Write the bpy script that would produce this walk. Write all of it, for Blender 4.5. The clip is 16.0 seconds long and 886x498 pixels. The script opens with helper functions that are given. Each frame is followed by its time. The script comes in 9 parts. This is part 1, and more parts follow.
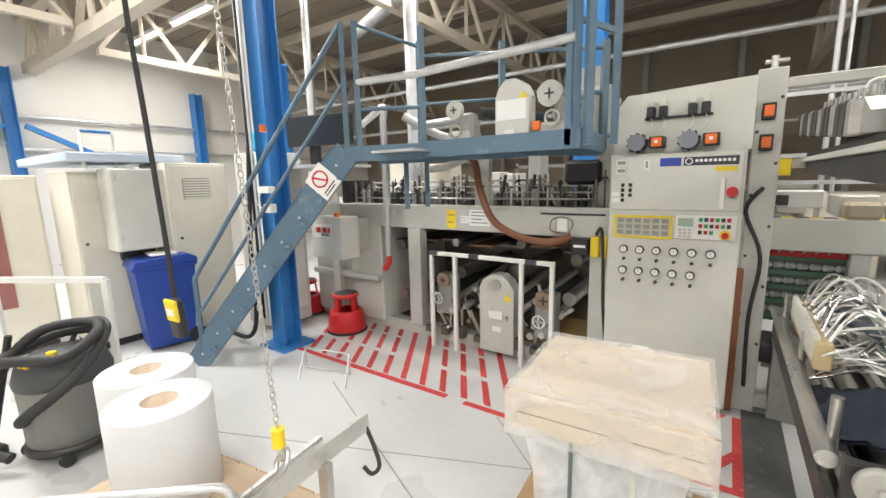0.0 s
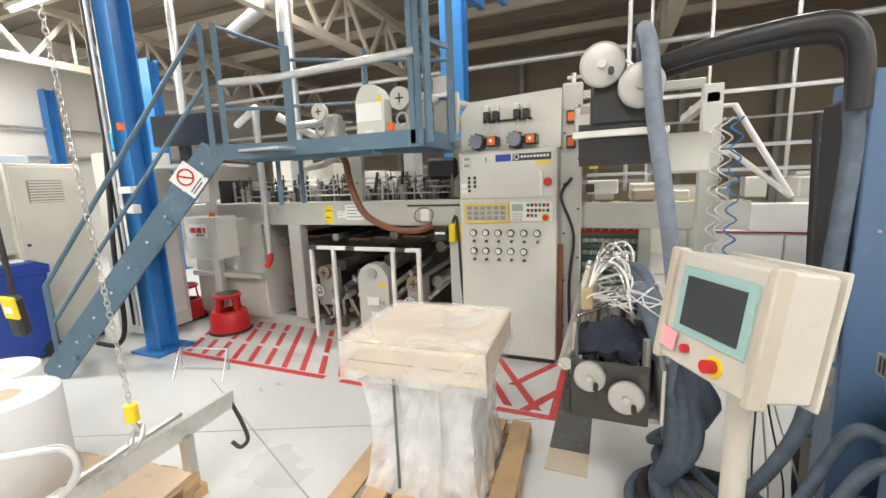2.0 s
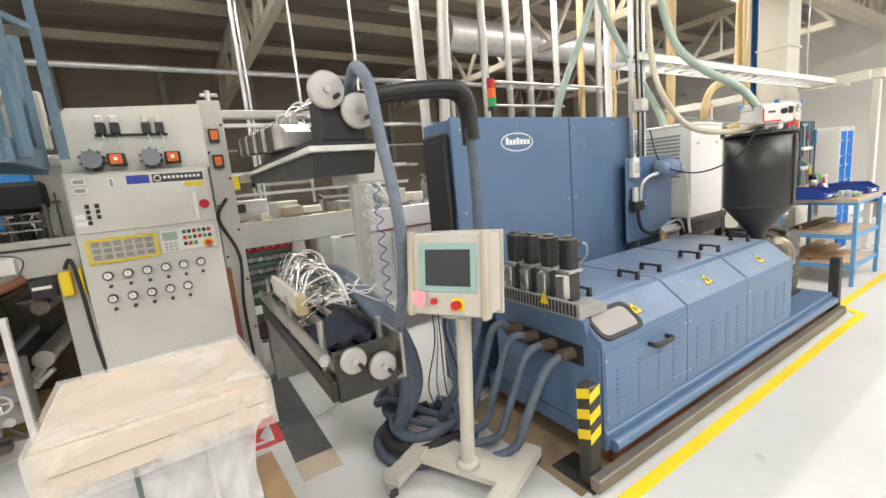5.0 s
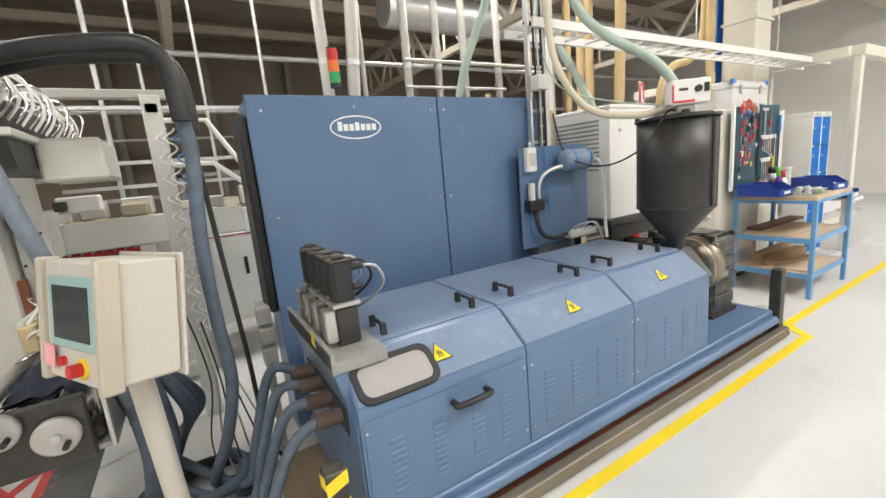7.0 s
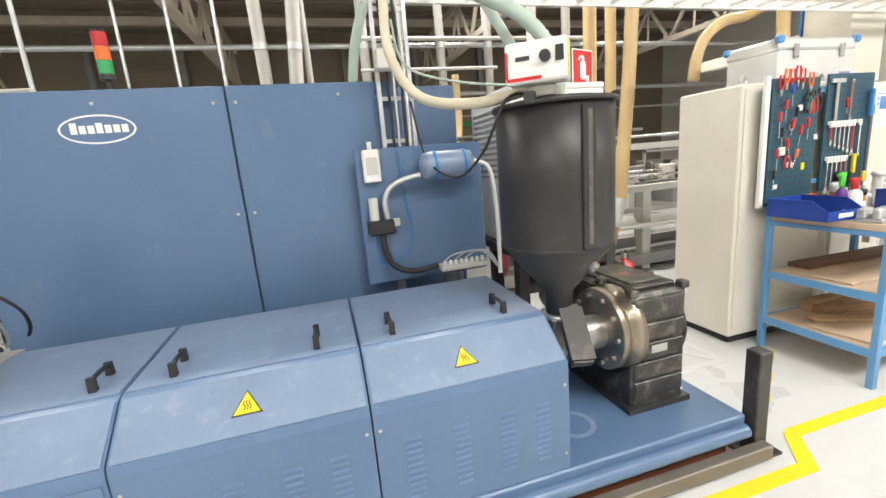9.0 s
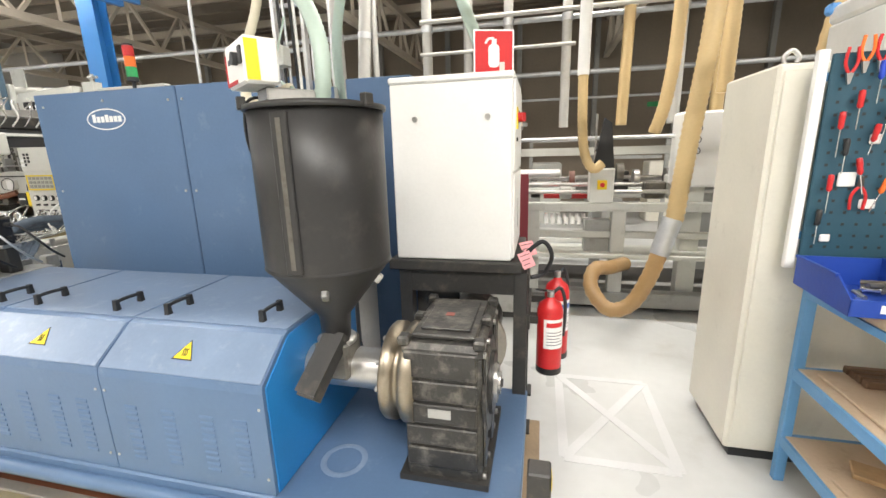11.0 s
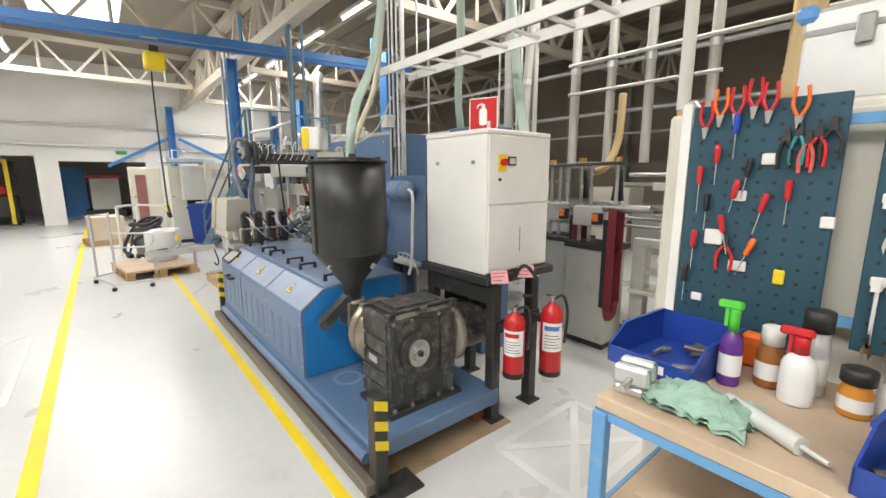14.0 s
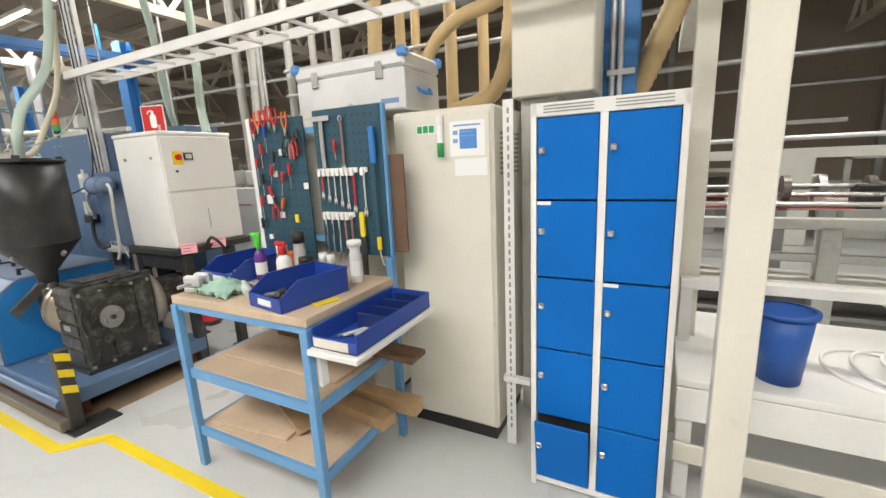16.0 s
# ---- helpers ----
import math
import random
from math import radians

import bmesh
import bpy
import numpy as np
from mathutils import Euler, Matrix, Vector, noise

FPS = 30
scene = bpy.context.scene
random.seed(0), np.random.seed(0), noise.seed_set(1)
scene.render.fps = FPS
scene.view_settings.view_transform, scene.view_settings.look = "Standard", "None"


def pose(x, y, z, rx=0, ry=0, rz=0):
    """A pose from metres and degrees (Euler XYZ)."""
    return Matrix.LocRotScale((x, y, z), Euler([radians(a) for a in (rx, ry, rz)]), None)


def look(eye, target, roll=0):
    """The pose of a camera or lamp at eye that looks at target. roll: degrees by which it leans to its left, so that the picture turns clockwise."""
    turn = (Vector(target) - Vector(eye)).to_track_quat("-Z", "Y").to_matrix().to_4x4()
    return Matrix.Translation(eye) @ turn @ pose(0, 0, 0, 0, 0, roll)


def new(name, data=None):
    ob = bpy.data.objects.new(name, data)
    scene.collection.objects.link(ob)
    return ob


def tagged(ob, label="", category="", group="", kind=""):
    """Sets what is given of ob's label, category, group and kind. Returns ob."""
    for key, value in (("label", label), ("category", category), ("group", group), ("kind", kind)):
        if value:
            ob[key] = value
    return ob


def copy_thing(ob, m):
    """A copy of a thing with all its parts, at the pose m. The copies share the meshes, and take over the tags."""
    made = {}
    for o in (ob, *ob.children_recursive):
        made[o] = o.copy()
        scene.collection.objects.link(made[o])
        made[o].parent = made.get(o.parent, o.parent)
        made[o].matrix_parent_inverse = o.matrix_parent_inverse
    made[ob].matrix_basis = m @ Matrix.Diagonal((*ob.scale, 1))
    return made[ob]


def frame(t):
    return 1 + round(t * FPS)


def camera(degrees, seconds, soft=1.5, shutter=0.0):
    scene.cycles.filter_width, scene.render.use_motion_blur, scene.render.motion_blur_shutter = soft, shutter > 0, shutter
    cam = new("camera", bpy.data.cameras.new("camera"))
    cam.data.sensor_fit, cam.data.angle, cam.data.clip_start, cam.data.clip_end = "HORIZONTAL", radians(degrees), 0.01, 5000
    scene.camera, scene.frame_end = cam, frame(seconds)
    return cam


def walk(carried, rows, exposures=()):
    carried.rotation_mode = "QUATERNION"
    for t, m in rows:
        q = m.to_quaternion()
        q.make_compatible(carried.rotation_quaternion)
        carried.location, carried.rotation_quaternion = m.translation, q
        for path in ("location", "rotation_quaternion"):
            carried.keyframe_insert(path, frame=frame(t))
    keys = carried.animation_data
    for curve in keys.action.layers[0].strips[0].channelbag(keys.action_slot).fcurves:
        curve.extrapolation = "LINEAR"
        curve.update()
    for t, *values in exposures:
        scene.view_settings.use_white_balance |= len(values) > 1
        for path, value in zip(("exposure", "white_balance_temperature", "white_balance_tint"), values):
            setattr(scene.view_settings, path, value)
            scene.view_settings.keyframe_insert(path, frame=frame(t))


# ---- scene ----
cam = camera(93.7, 16.0)
PATH = [
    (0, (0.014, 0.153, 1.645), (-1.1, 1.781, 1.316), -1.3),
    (0.5, (0.211, 0.161, 1.587), (-0.96, 1.758, 1.312), -0.9),
    (1, (0.379, 0.177, 1.575), (-0.805, 1.766, 1.302), -1.0),
    (1.5, (0.515, 0.081, 1.606), (-0.565, 1.738, 1.312), -1.5),
    (2, (0.502, 0.009, 1.567), (-0.246, 1.835, 1.242), -2.2),
    (2.5, (0.472, -0.056, 1.571), (0.056, 1.872, 1.241), -2.7),
    (3, (0.314, -0.104, 1.567), (0.374, 1.871, 1.254), -2.9),
    (3.5, (0.076, -0.075, 1.581), (0.507, 1.854, 1.277), -3.5),
    (4, (-0.154, -0.125, 1.545), (0.597, 1.706, 1.252), -4.3),
    (4.2, (-0.234, -0.123, 1.558), (0.623, 1.659, 1.254), -4.5),
    (6.3, (0.528, -0.045, 1.492), (1.624, 1.594, 1.153), -5.6),
    (6.5, (0.687, -0.058, 1.489), (1.759, 1.594, 1.141), -5.5),
    (7, (1.101, -0.159, 1.479), (2.106, 1.528, 1.101), -5.2),
    (7.5, (1.559, -0.156, 1.458), (2.504, 1.56, 1.055), -5.0),
    (8, (2.025, -0.189, 1.466), (2.848, 1.593, 1.084), -5.0),
    (8.5, (2.486, -0.229, 1.475), (3.177, 1.607, 1.087), -5.0),
    (9, (2.944, -0.165, 1.475), (3.468, 1.721, 1.067), -4.9),
    (9.2, (3.129, -0.164, 1.465), (3.563, 1.744, 1.048), -4.9),
    (11.3, (4.938, 0.053, 1.512), (4.278, 1.878, 1.03), -1.7),
    (11.5, (5.07, 0.127, 1.515), (4.26, 1.886, 1.014), -2.1),
    (12, (5.354, 0.267, 1.528), (4.233, 1.86, 1.074), -1.5),
    (12.5, (5.595, 0.325, 1.586), (4.209, 1.714, 1.196), -0.9),
    (13, (5.796, 0.238, 1.587), (4.335, 1.554, 1.218), -0.2),
    (13.5, (6.036, 0.19, 1.588), (4.509, 1.438, 1.253), -0.2),
    (14, (6.376, 0.198, 1.576), (4.851, 1.444, 1.227), -0.1),
    (14.5, (6.728, 0.035, 1.545), (5.325, 1.419, 1.199), 0.3),
    (15, (7.146, -0.043, 1.549), (5.937, 1.512, 1.204), -0.3),
    (15.5, (7.537, -0.015, 1.551), (6.553, 1.686, 1.183), -1.3),
    (16, (7.899, 0.125, 1.54), (6.998, 1.86, 1.122), -2.7),
]
walk(cam, [(t, look(eye, target, roll)) for t, eye, target, roll in PATH],
     [(0, 0.22), (1.5, 0.24), (2.5, 0.4), (3.5, 0.44), (4, 0.4), (7, 0.1), (9, 0.37), (11.5, 0.4), (12.5, 0.2), (13.5, 0.0), (14.5, -0.12), (15.5, -0.17), (16, -0.12)])

# ---- light ----
world = bpy.data.worlds.new("sky")
scene.world = world
world.use_nodes = True
wn = world.node_tree
sky = wn.nodes.new("ShaderNodeTexSky")
sky.sky_type = "NISHITA"
sky.sun_disc = False
sky.sun_elevation = radians(35)
sky.sun_rotation = radians(200)
wn.links.new(sky.outputs[0], wn.nodes["Background"].inputs[0])
wn.nodes["Background"].inputs[1].default_value = 0.1
CEIL = 5.2
EXPOSURE = 0.0
scene.view_settings.exposure = EXPOSURE


def area_lamp(name, x, y, z, sx, sy, watts, color=(1.0, 0.96, 0.9)):
    data = bpy.data.lights.new(name, "AREA")
    data.shape, data.size, data.size_y, data.energy, data.color = "RECTANGLE", sx, sy, watts, color
    ob = new(name, data)
    ob.location = (x, y, z)
    return ob


SKYLIGHTS = [(-6.0, 0.2), (0.2, -2.6), (6.0, -2.6), (11.5, -2.6)]
for sx, sy in SKYLIGHTS:
    area_lamp("skylight_lamp", sx, sy, CEIL - 0.06, 2.6, 1.6, 250 if sx < -4 else (150 if sx < 4 else 210), (1.0, 0.97, 0.93))
# At y 4.2, x 4.2 to 9.4 are unseen tubes added to brighten the floor.
TUBES = [(-9.9, 4.2), (-8.0, 4.2), (-5.6, 4.2), (-3.2, 4.2), (-0.9, 4.2), (1.6, 4.2), (4.2, 4.2), (6.8, 4.2), (9.4, 4.2),
         (-8.0, -1.2), (-4.0, -3.4), (0.0, -5.0), (4.0, -1.2), (8.0, -1.2)]
for tx, ty in TUBES:
    area_lamp("tube_and_fill_lamp", tx, ty, 4.52, 1.3, 0.12, 85 if tx > 4 and ty > 4 else (74 if tx < -5 else 58))
# Added fill lamps without fixtures, lifting the back bay where the strip lights are off.
for tx, ty in [(5.5, 7.5), (10.0, 7.5)]:
    area_lamp("tube_and_fill_lamp", tx, ty, 4.6, 1.3, 0.12, 30)

# ---- materials ----
def mat(name, color, rough=0.5, metal=0.0, var=0.12, scale=3.0, fine=60.0, bump=0.05, dirt=None, dirt_amount=0.0, coat=0.0, spread=0.0):
    """A surface with variation at two scales, optional stains of a second colour, and fine relief."""
    m = bpy.data.materials.new(name)
    m.use_nodes = True
    nt = m.node_tree
    bs = nt.nodes["Principled BSDF"]
    geo = nt.nodes.new("ShaderNodeNewGeometry")
    n1 = nt.nodes.new("ShaderNodeTexNoise")
    n1.inputs["Scale"].default_value, n1.inputs["Detail"].default_value = scale, 4
    n2 = nt.nodes.new("ShaderNodeTexNoise")
    n2.inputs["Scale"].default_value, n2.inputs["Detail"].default_value = fine, 3
    nt.links.new(geo.outputs["Position"], n1.inputs["Vector"])
    nt.links.new(geo.outputs["Position"], n2.inputs["Vector"])
    mix = nt.nodes.new("ShaderNodeMath")
    mix.operation = "MULTIPLY_ADD"
    nt.links.new(n2.outputs["Fac"], mix.inputs[0])
    mix.inputs[1].default_value = 0.35
    nt.links.new(n1.outputs["Fac"], mix.inputs[2])
    ramp = nt.nodes.new("ShaderNodeMapRange")
    ramp.inputs["From Min"].default_value, ramp.inputs["From Max"].default_value = 0.35, 1.0
    ramp.inputs["To Min"].default_value, ramp.inputs["To Max"].default_value = 1 - var, 1 + var
    nt.links.new(mix.outputs[0], ramp.inputs["Value"])
    mul = nt.nodes.new("ShaderNodeVectorMath")
    mul.operation = "SCALE"
    mul.inputs[0].default_value = color
    nt.links.new(ramp.outputs[0], mul.inputs["Scale"])
    out = mul.outputs[0]
    if spread:
        info = nt.nodes.new("ShaderNodeObjectInfo")
        r2 = nt.nodes.new("ShaderNodeMapRange")
        r2.inputs["To Min"].default_value, r2.inputs["To Max"].default_value = 1 - spread, 1 + spread
        nt.links.new(info.outputs["Random"], r2.inputs["Value"])
        m3 = nt.nodes.new("ShaderNodeVectorMath")
        m3.operation = "SCALE"
        nt.links.new(out, m3.inputs[0])
        nt.links.new(r2.outputs[0], m3.inputs["Scale"])
        out = m3.outputs[0]
    if dirt:
        n3 = nt.nodes.new("ShaderNodeTexNoise")
        n3.inputs["Scale"].default_value, n3.inputs["Detail"].default_value = scale * 2.3, 8
        n3.inputs["Roughness"].default_value = 0.7
        nt.links.new(geo.outputs["Position"], n3.inputs["Vector"])
        r3 = nt.nodes.new("ShaderNodeMapRange")
        r3.inputs["From Min"].default_value = 0.62 - 0.3 * dirt_amount
        r3.inputs["From Max"].default_value = 0.8
        r3.inputs["To Max"].default_value = min(1.0, 0.5 + dirt_amount)
        nt.links.new(n3.outputs["Fac"], r3.inputs["Value"])
        dm = nt.nodes.new("ShaderNodeMix")
        dm.data_type = "RGBA"
        nt.links.new(r3.outputs[0], dm.inputs[0])
        nt.links.new(out, dm.inputs[6])
        dm.inputs[7].default_value = (*dirt, 1)
        out = dm.outputs[2]
    nt.links.new(out, bs.inputs["Base Color"])
    rr = nt.nodes.new("ShaderNodeMapRange")
    rr.inputs["To Min"].default_value, rr.inputs["To Max"].default_value = max(0.02, rough - 0.1), min(1, rough + 0.1)
    nt.links.new(n1.outputs["Fac"], rr.inputs["Value"])
    nt.links.new(rr.outputs[0], bs.inputs["Roughness"])
    bs.inputs["Metallic"].default_value = metal
    bs.inputs["Coat Weight"].default_value = coat
    if bump:
        bp = nt.nodes.new("ShaderNodeBump")
        bp.inputs["Strength"].default_value, bp.inputs["Distance"].default_value = bump, 0.01
        nt.links.new(n2.outputs["Fac"], bp.inputs["Height"])
        nt.links.new(bp.outputs[0], bs.inputs["Normal"])
    return m


def glow(name, color, strength):
    m = bpy.data.materials.new(name)
    m.use_nodes = True
    bs = m.node_tree.nodes["Principled BSDF"]
    bs.inputs["Base Color"].default_value = (0.8, 0.8, 0.8, 1)
    bs.inputs["Emission Color"].default_value = (*color, 1)
    bs.inputs["Emission Strength"].default_value = strength
    return m


def clear(name, color, rough, alpha_mix, size=7, relief=0.35):
    """Thin transparent sheet: a mix of see-through and glossy plastic."""
    m = bpy.data.materials.new(name)
    m.use_nodes = True
    nt = m.node_tree
    bs = nt.nodes["Principled BSDF"]
    bs.inputs["Base Color"].default_value = (*color, 1)
    bs.inputs["Roughness"].default_value = rough
    tr = nt.nodes.new("ShaderNodeBsdfTransparent")
    mx = nt.nodes.new("ShaderNodeMixShader")
    no = nt.nodes.new("ShaderNodeTexNoise")
    no.inputs["Scale"].default_value, no.inputs["Detail"].default_value, no.inputs["Distortion"].default_value = size, 6, 1.5
    geo = nt.nodes.new("ShaderNodeNewGeometry")
    nt.links.new(geo.outputs["Position"], no.inputs["Vector"])
    r = nt.nodes.new("ShaderNodeMapRange")
    r.inputs["From Min"].default_value, r.inputs["From Max"].default_value = 0.35, 0.7
    r.inputs["To Min"].default_value, r.inputs["To Max"].default_value = max(0, alpha_mix - 0.12), min(1, alpha_mix + 0.16)
    nt.links.new(no.outputs["Fac"], r.inputs["Value"])
    nt.links.new(r.outputs[0], mx.inputs[0])
    nt.links.new(tr.outputs[0], mx.inputs[1])
    nt.links.new(bs.outputs[0], mx.inputs[2])
    nt.links.new(mx.outputs[0], nt.nodes["Material Output"].inputs[0])
    bp = nt.nodes.new("ShaderNodeBump")
    bp.inputs["Strength"].default_value, bp.inputs["Distance"].default_value = relief, 0.012
    nt.links.new(no.outputs["Fac"], bp.inputs["Height"])
    nt.links.new(bp.outputs[0], bs.inputs["Normal"])
    return m


FLOOR = mat("floor_paint", (0.58, 0.585, 0.575), 0.3, var=0.1, scale=0.9, fine=14, bump=0.02, dirt=(0.42, 0.4, 0.37), dirt_amount=0.12)
WALL = mat("white_wall", (0.76, 0.74, 0.7), 0.8, var=0.08, scale=0.7, fine=20, bump=0.1)
DECK = mat("roof_deck", (0.28, 0.238, 0.19), 0.75, var=0.12, scale=0.6, fine=20, bump=0.1)
TRUSS = mat("cream_steel", (0.56, 0.5, 0.41), 0.55, var=0.1)
FARWALL = mat("tan_far_wall", (0.26, 0.215, 0.165), 0.8, var=0.15, scale=0.8, fine=16, bump=0.1)
RISER = mat("dusty_pipe_white", (0.5, 0.49, 0.46), 0.45, var=0.12, scale=5, dirt=(0.33, 0.3, 0.26), dirt_amount=0.15)
WHITE = mat("white_paint", (0.78, 0.77, 0.74), 0.4, var=0.07)
CREAM = mat("cream_paint", (0.7, 0.67, 0.58), 0.4, var=0.08, dirt=(0.45, 0.42, 0.35), dirt_amount=0.08)
GREY = mat("machine_grey", (0.52, 0.52, 0.48), 0.42, var=0.1, dirt=(0.25, 0.23, 0.19), dirt_amount=0.15)
PALE = mat("pale_grey", (0.62, 0.62, 0.57), 0.38, var=0.08, dirt=(0.4, 0.38, 0.33), dirt_amount=0.08)
MID = mat("mid_grey", (0.3, 0.3, 0.28), 0.45, var=0.15, dirt=(0.12, 0.1, 0.08), dirt_amount=0.25)
STEEL = mat("steel", (0.55, 0.54, 0.52), 0.3, 0.9, var=0.15, dirt=(0.2, 0.18, 0.15), dirt_amount=0.15)
GALV = mat("galvanised", (0.62, 0.63, 0.64), 0.4, 0.75, var=0.15, scale=9)
CHROME = mat("chrome", (0.75, 0.75, 0.74), 0.14, 1.0, var=0.05, bump=0)
DARK = mat("dark_metal", (0.05, 0.048, 0.045), 0.45, 0.3, var=0.3, dirt=(0.2, 0.17, 0.13), dirt_amount=0.2)
OILY = mat("oily_steel", (0.16, 0.15, 0.13), 0.4, 0.6, var=0.35, scale=8, dirt=(0.07, 0.05, 0.035), dirt_amount=0.35)
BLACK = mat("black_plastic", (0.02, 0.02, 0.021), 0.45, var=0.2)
RUBBER = mat("black_rubber", (0.026, 0.026, 0.028), 0.65, var=0.25)
HOPPER = mat("hopper_black", (0.028, 0.027, 0.026), 0.42, 0.1, var=0.25, scale=4, dirt=(0.07, 0.06, 0.055), dirt_amount=0.25)
GEAR = mat("gearbox_black", (0.042, 0.04, 0.037), 0.33, 0.25, var=0.35, scale=6, bump=0.2, dirt=(0.27, 0.25, 0.21), dirt_amount=0.42)
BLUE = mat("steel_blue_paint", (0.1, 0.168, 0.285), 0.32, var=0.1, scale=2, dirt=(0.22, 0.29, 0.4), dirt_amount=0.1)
# Paler than BLUE, for cover tops, slopes and the air tank.
BLUETOP = mat("pale_blue_paint", (0.185, 0.25, 0.36), 0.32, var=0.12, scale=5, dirt=(0.32, 0.38, 0.46), dirt_amount=0.25)
STAIR = mat("stair_blue_grey", (0.1, 0.17, 0.235), 0.45, var=0.15, dirt=(0.3, 0.34, 0.36), dirt_amount=0.12)
COLBLUE = mat("column_blue", (0.035, 0.2, 0.52), 0.4, var=0.1)
LOCKER = mat("locker_blue", (0.0, 0.135, 0.5), 0.55, var=0.06)
LOCKER.node_tree.nodes["Principled BSDF"].inputs["Specular IOR Level"].default_value = 0.2
BIN = mat("bin_blue", (0.018, 0.06, 0.33), 0.4, var=0.1)
PEG = mat("pegboard_teal", (0.02, 0.072, 0.105), 0.5, var=0.12)
BENCH = mat("bench_blue", (0.12, 0.31, 0.56), 0.4, var=0.1, dirt=(0.35, 0.45, 0.55), dirt_amount=0.12)
RED = mat("red_paint", (0.55, 0.02, 0.022), 0.35, var=0.1)
REDTAPE = mat("red_floor_paint", (0.55, 0.05, 0.05), 0.55, var=0.2, scale=14, dirt=(0.62, 0.55, 0.52), dirt_amount=0.2)
YELLOW = mat("yellow_paint", (0.82, 0.62, 0.02), 0.45, var=0.1, dirt=(0.5, 0.42, 0.15), dirt_amount=0.08)
ORANGE = mat("orange_plastic", (0.8, 0.16, 0.02), 0.4, var=0.08)
GREEN = mat("green_paint", (0.03, 0.34, 0.1), 0.4, var=0.1)
MINT = mat("mint_hose", (0.42, 0.52, 0.45), 0.5, var=0.1)
TANHOSE = mat("tan_ribbed_hose", (0.6, 0.44, 0.22), 0.42, var=0.12)
HOSE = mat("cable_sleeve", (0.085, 0.112, 0.15), 0.6, var=0.3, scale=20, dirt=(0.16, 0.19, 0.23), dirt_amount=0.2)
WOOD = mat("wood", (0.45, 0.3, 0.16), 0.6, var=0.25, scale=6, fine=90, spread=0.15)
PLY = mat("plywood", (0.53, 0.41, 0.29), 0.6, var=0.15, scale=5, dirt=(0.3, 0.2, 0.12), dirt_amount=0.15)
DARKWOOD = mat("dark_wood", (0.16, 0.09, 0.05), 0.6, var=0.25)
CARD = mat("cardboard", (0.58, 0.48, 0.36), 0.7, var=0.1, scale=4)
PAPER = mat("paper_roll", (0.62, 0.63, 0.64), 0.75, var=0.03)
SHEET = mat("paper_sheet", (0.82, 0.82, 0.8), 0.6, var=0.03)
INK = mat("dark_ink", (0.05, 0.05, 0.06), 0.6, var=0.1)
PINK = mat("pink_note", (0.8, 0.36, 0.38), 0.6, var=0.05)
GLASS_DARK = mat("dark_screen", (0.05, 0.055, 0.058), 0.18, var=0.1, bump=0)
TEAL = mat("teal_bezel", (0.3, 0.46, 0.44), 0.4, var=0.05)
BROWNHOSE = mat("brown_hose", (0.2, 0.075, 0.035), 0.5, var=0.2)
RUST = mat("rust_bar", (0.22, 0.075, 0.035), 0.6, var=0.3)
STRIP = mat("worn_dark_mat", (0.09, 0.09, 0.09), 0.55, var=0.35, scale=5, dirt=(0.35, 0.35, 0.34), dirt_amount=0.15)
STAIN = mat("floor_grime", (0.3, 0.22, 0.14), 0.5, var=0.3, scale=5)
NAVY = mat("navy_cloth", (0.012, 0.016, 0.03), 0.9, var=0.3, scale=25, bump=0.4)
RAG = mat("green_rag", (0.33, 0.5, 0.4), 0.85, var=0.15, scale=18, bump=0.4)
FILM = clear("stretch_film", (0.86, 0.87, 0.88), 0.18, 0.45, 4, 0.3)
FILMTOP = clear("stretch_film_top", (0.86, 0.85, 0.83), 0.18, 0.28, 2.6, 0.15)
LAMP = glow("tube_glow", (1.0, 0.97, 0.92), 9.0)
DAY = glow("skylight_glow", (0.95, 0.98, 1.0), 6.0)
ALU = mat("aluminium_sheet", (0.74, 0.74, 0.73), 0.38, 0.55, var=0.08, scale=5)

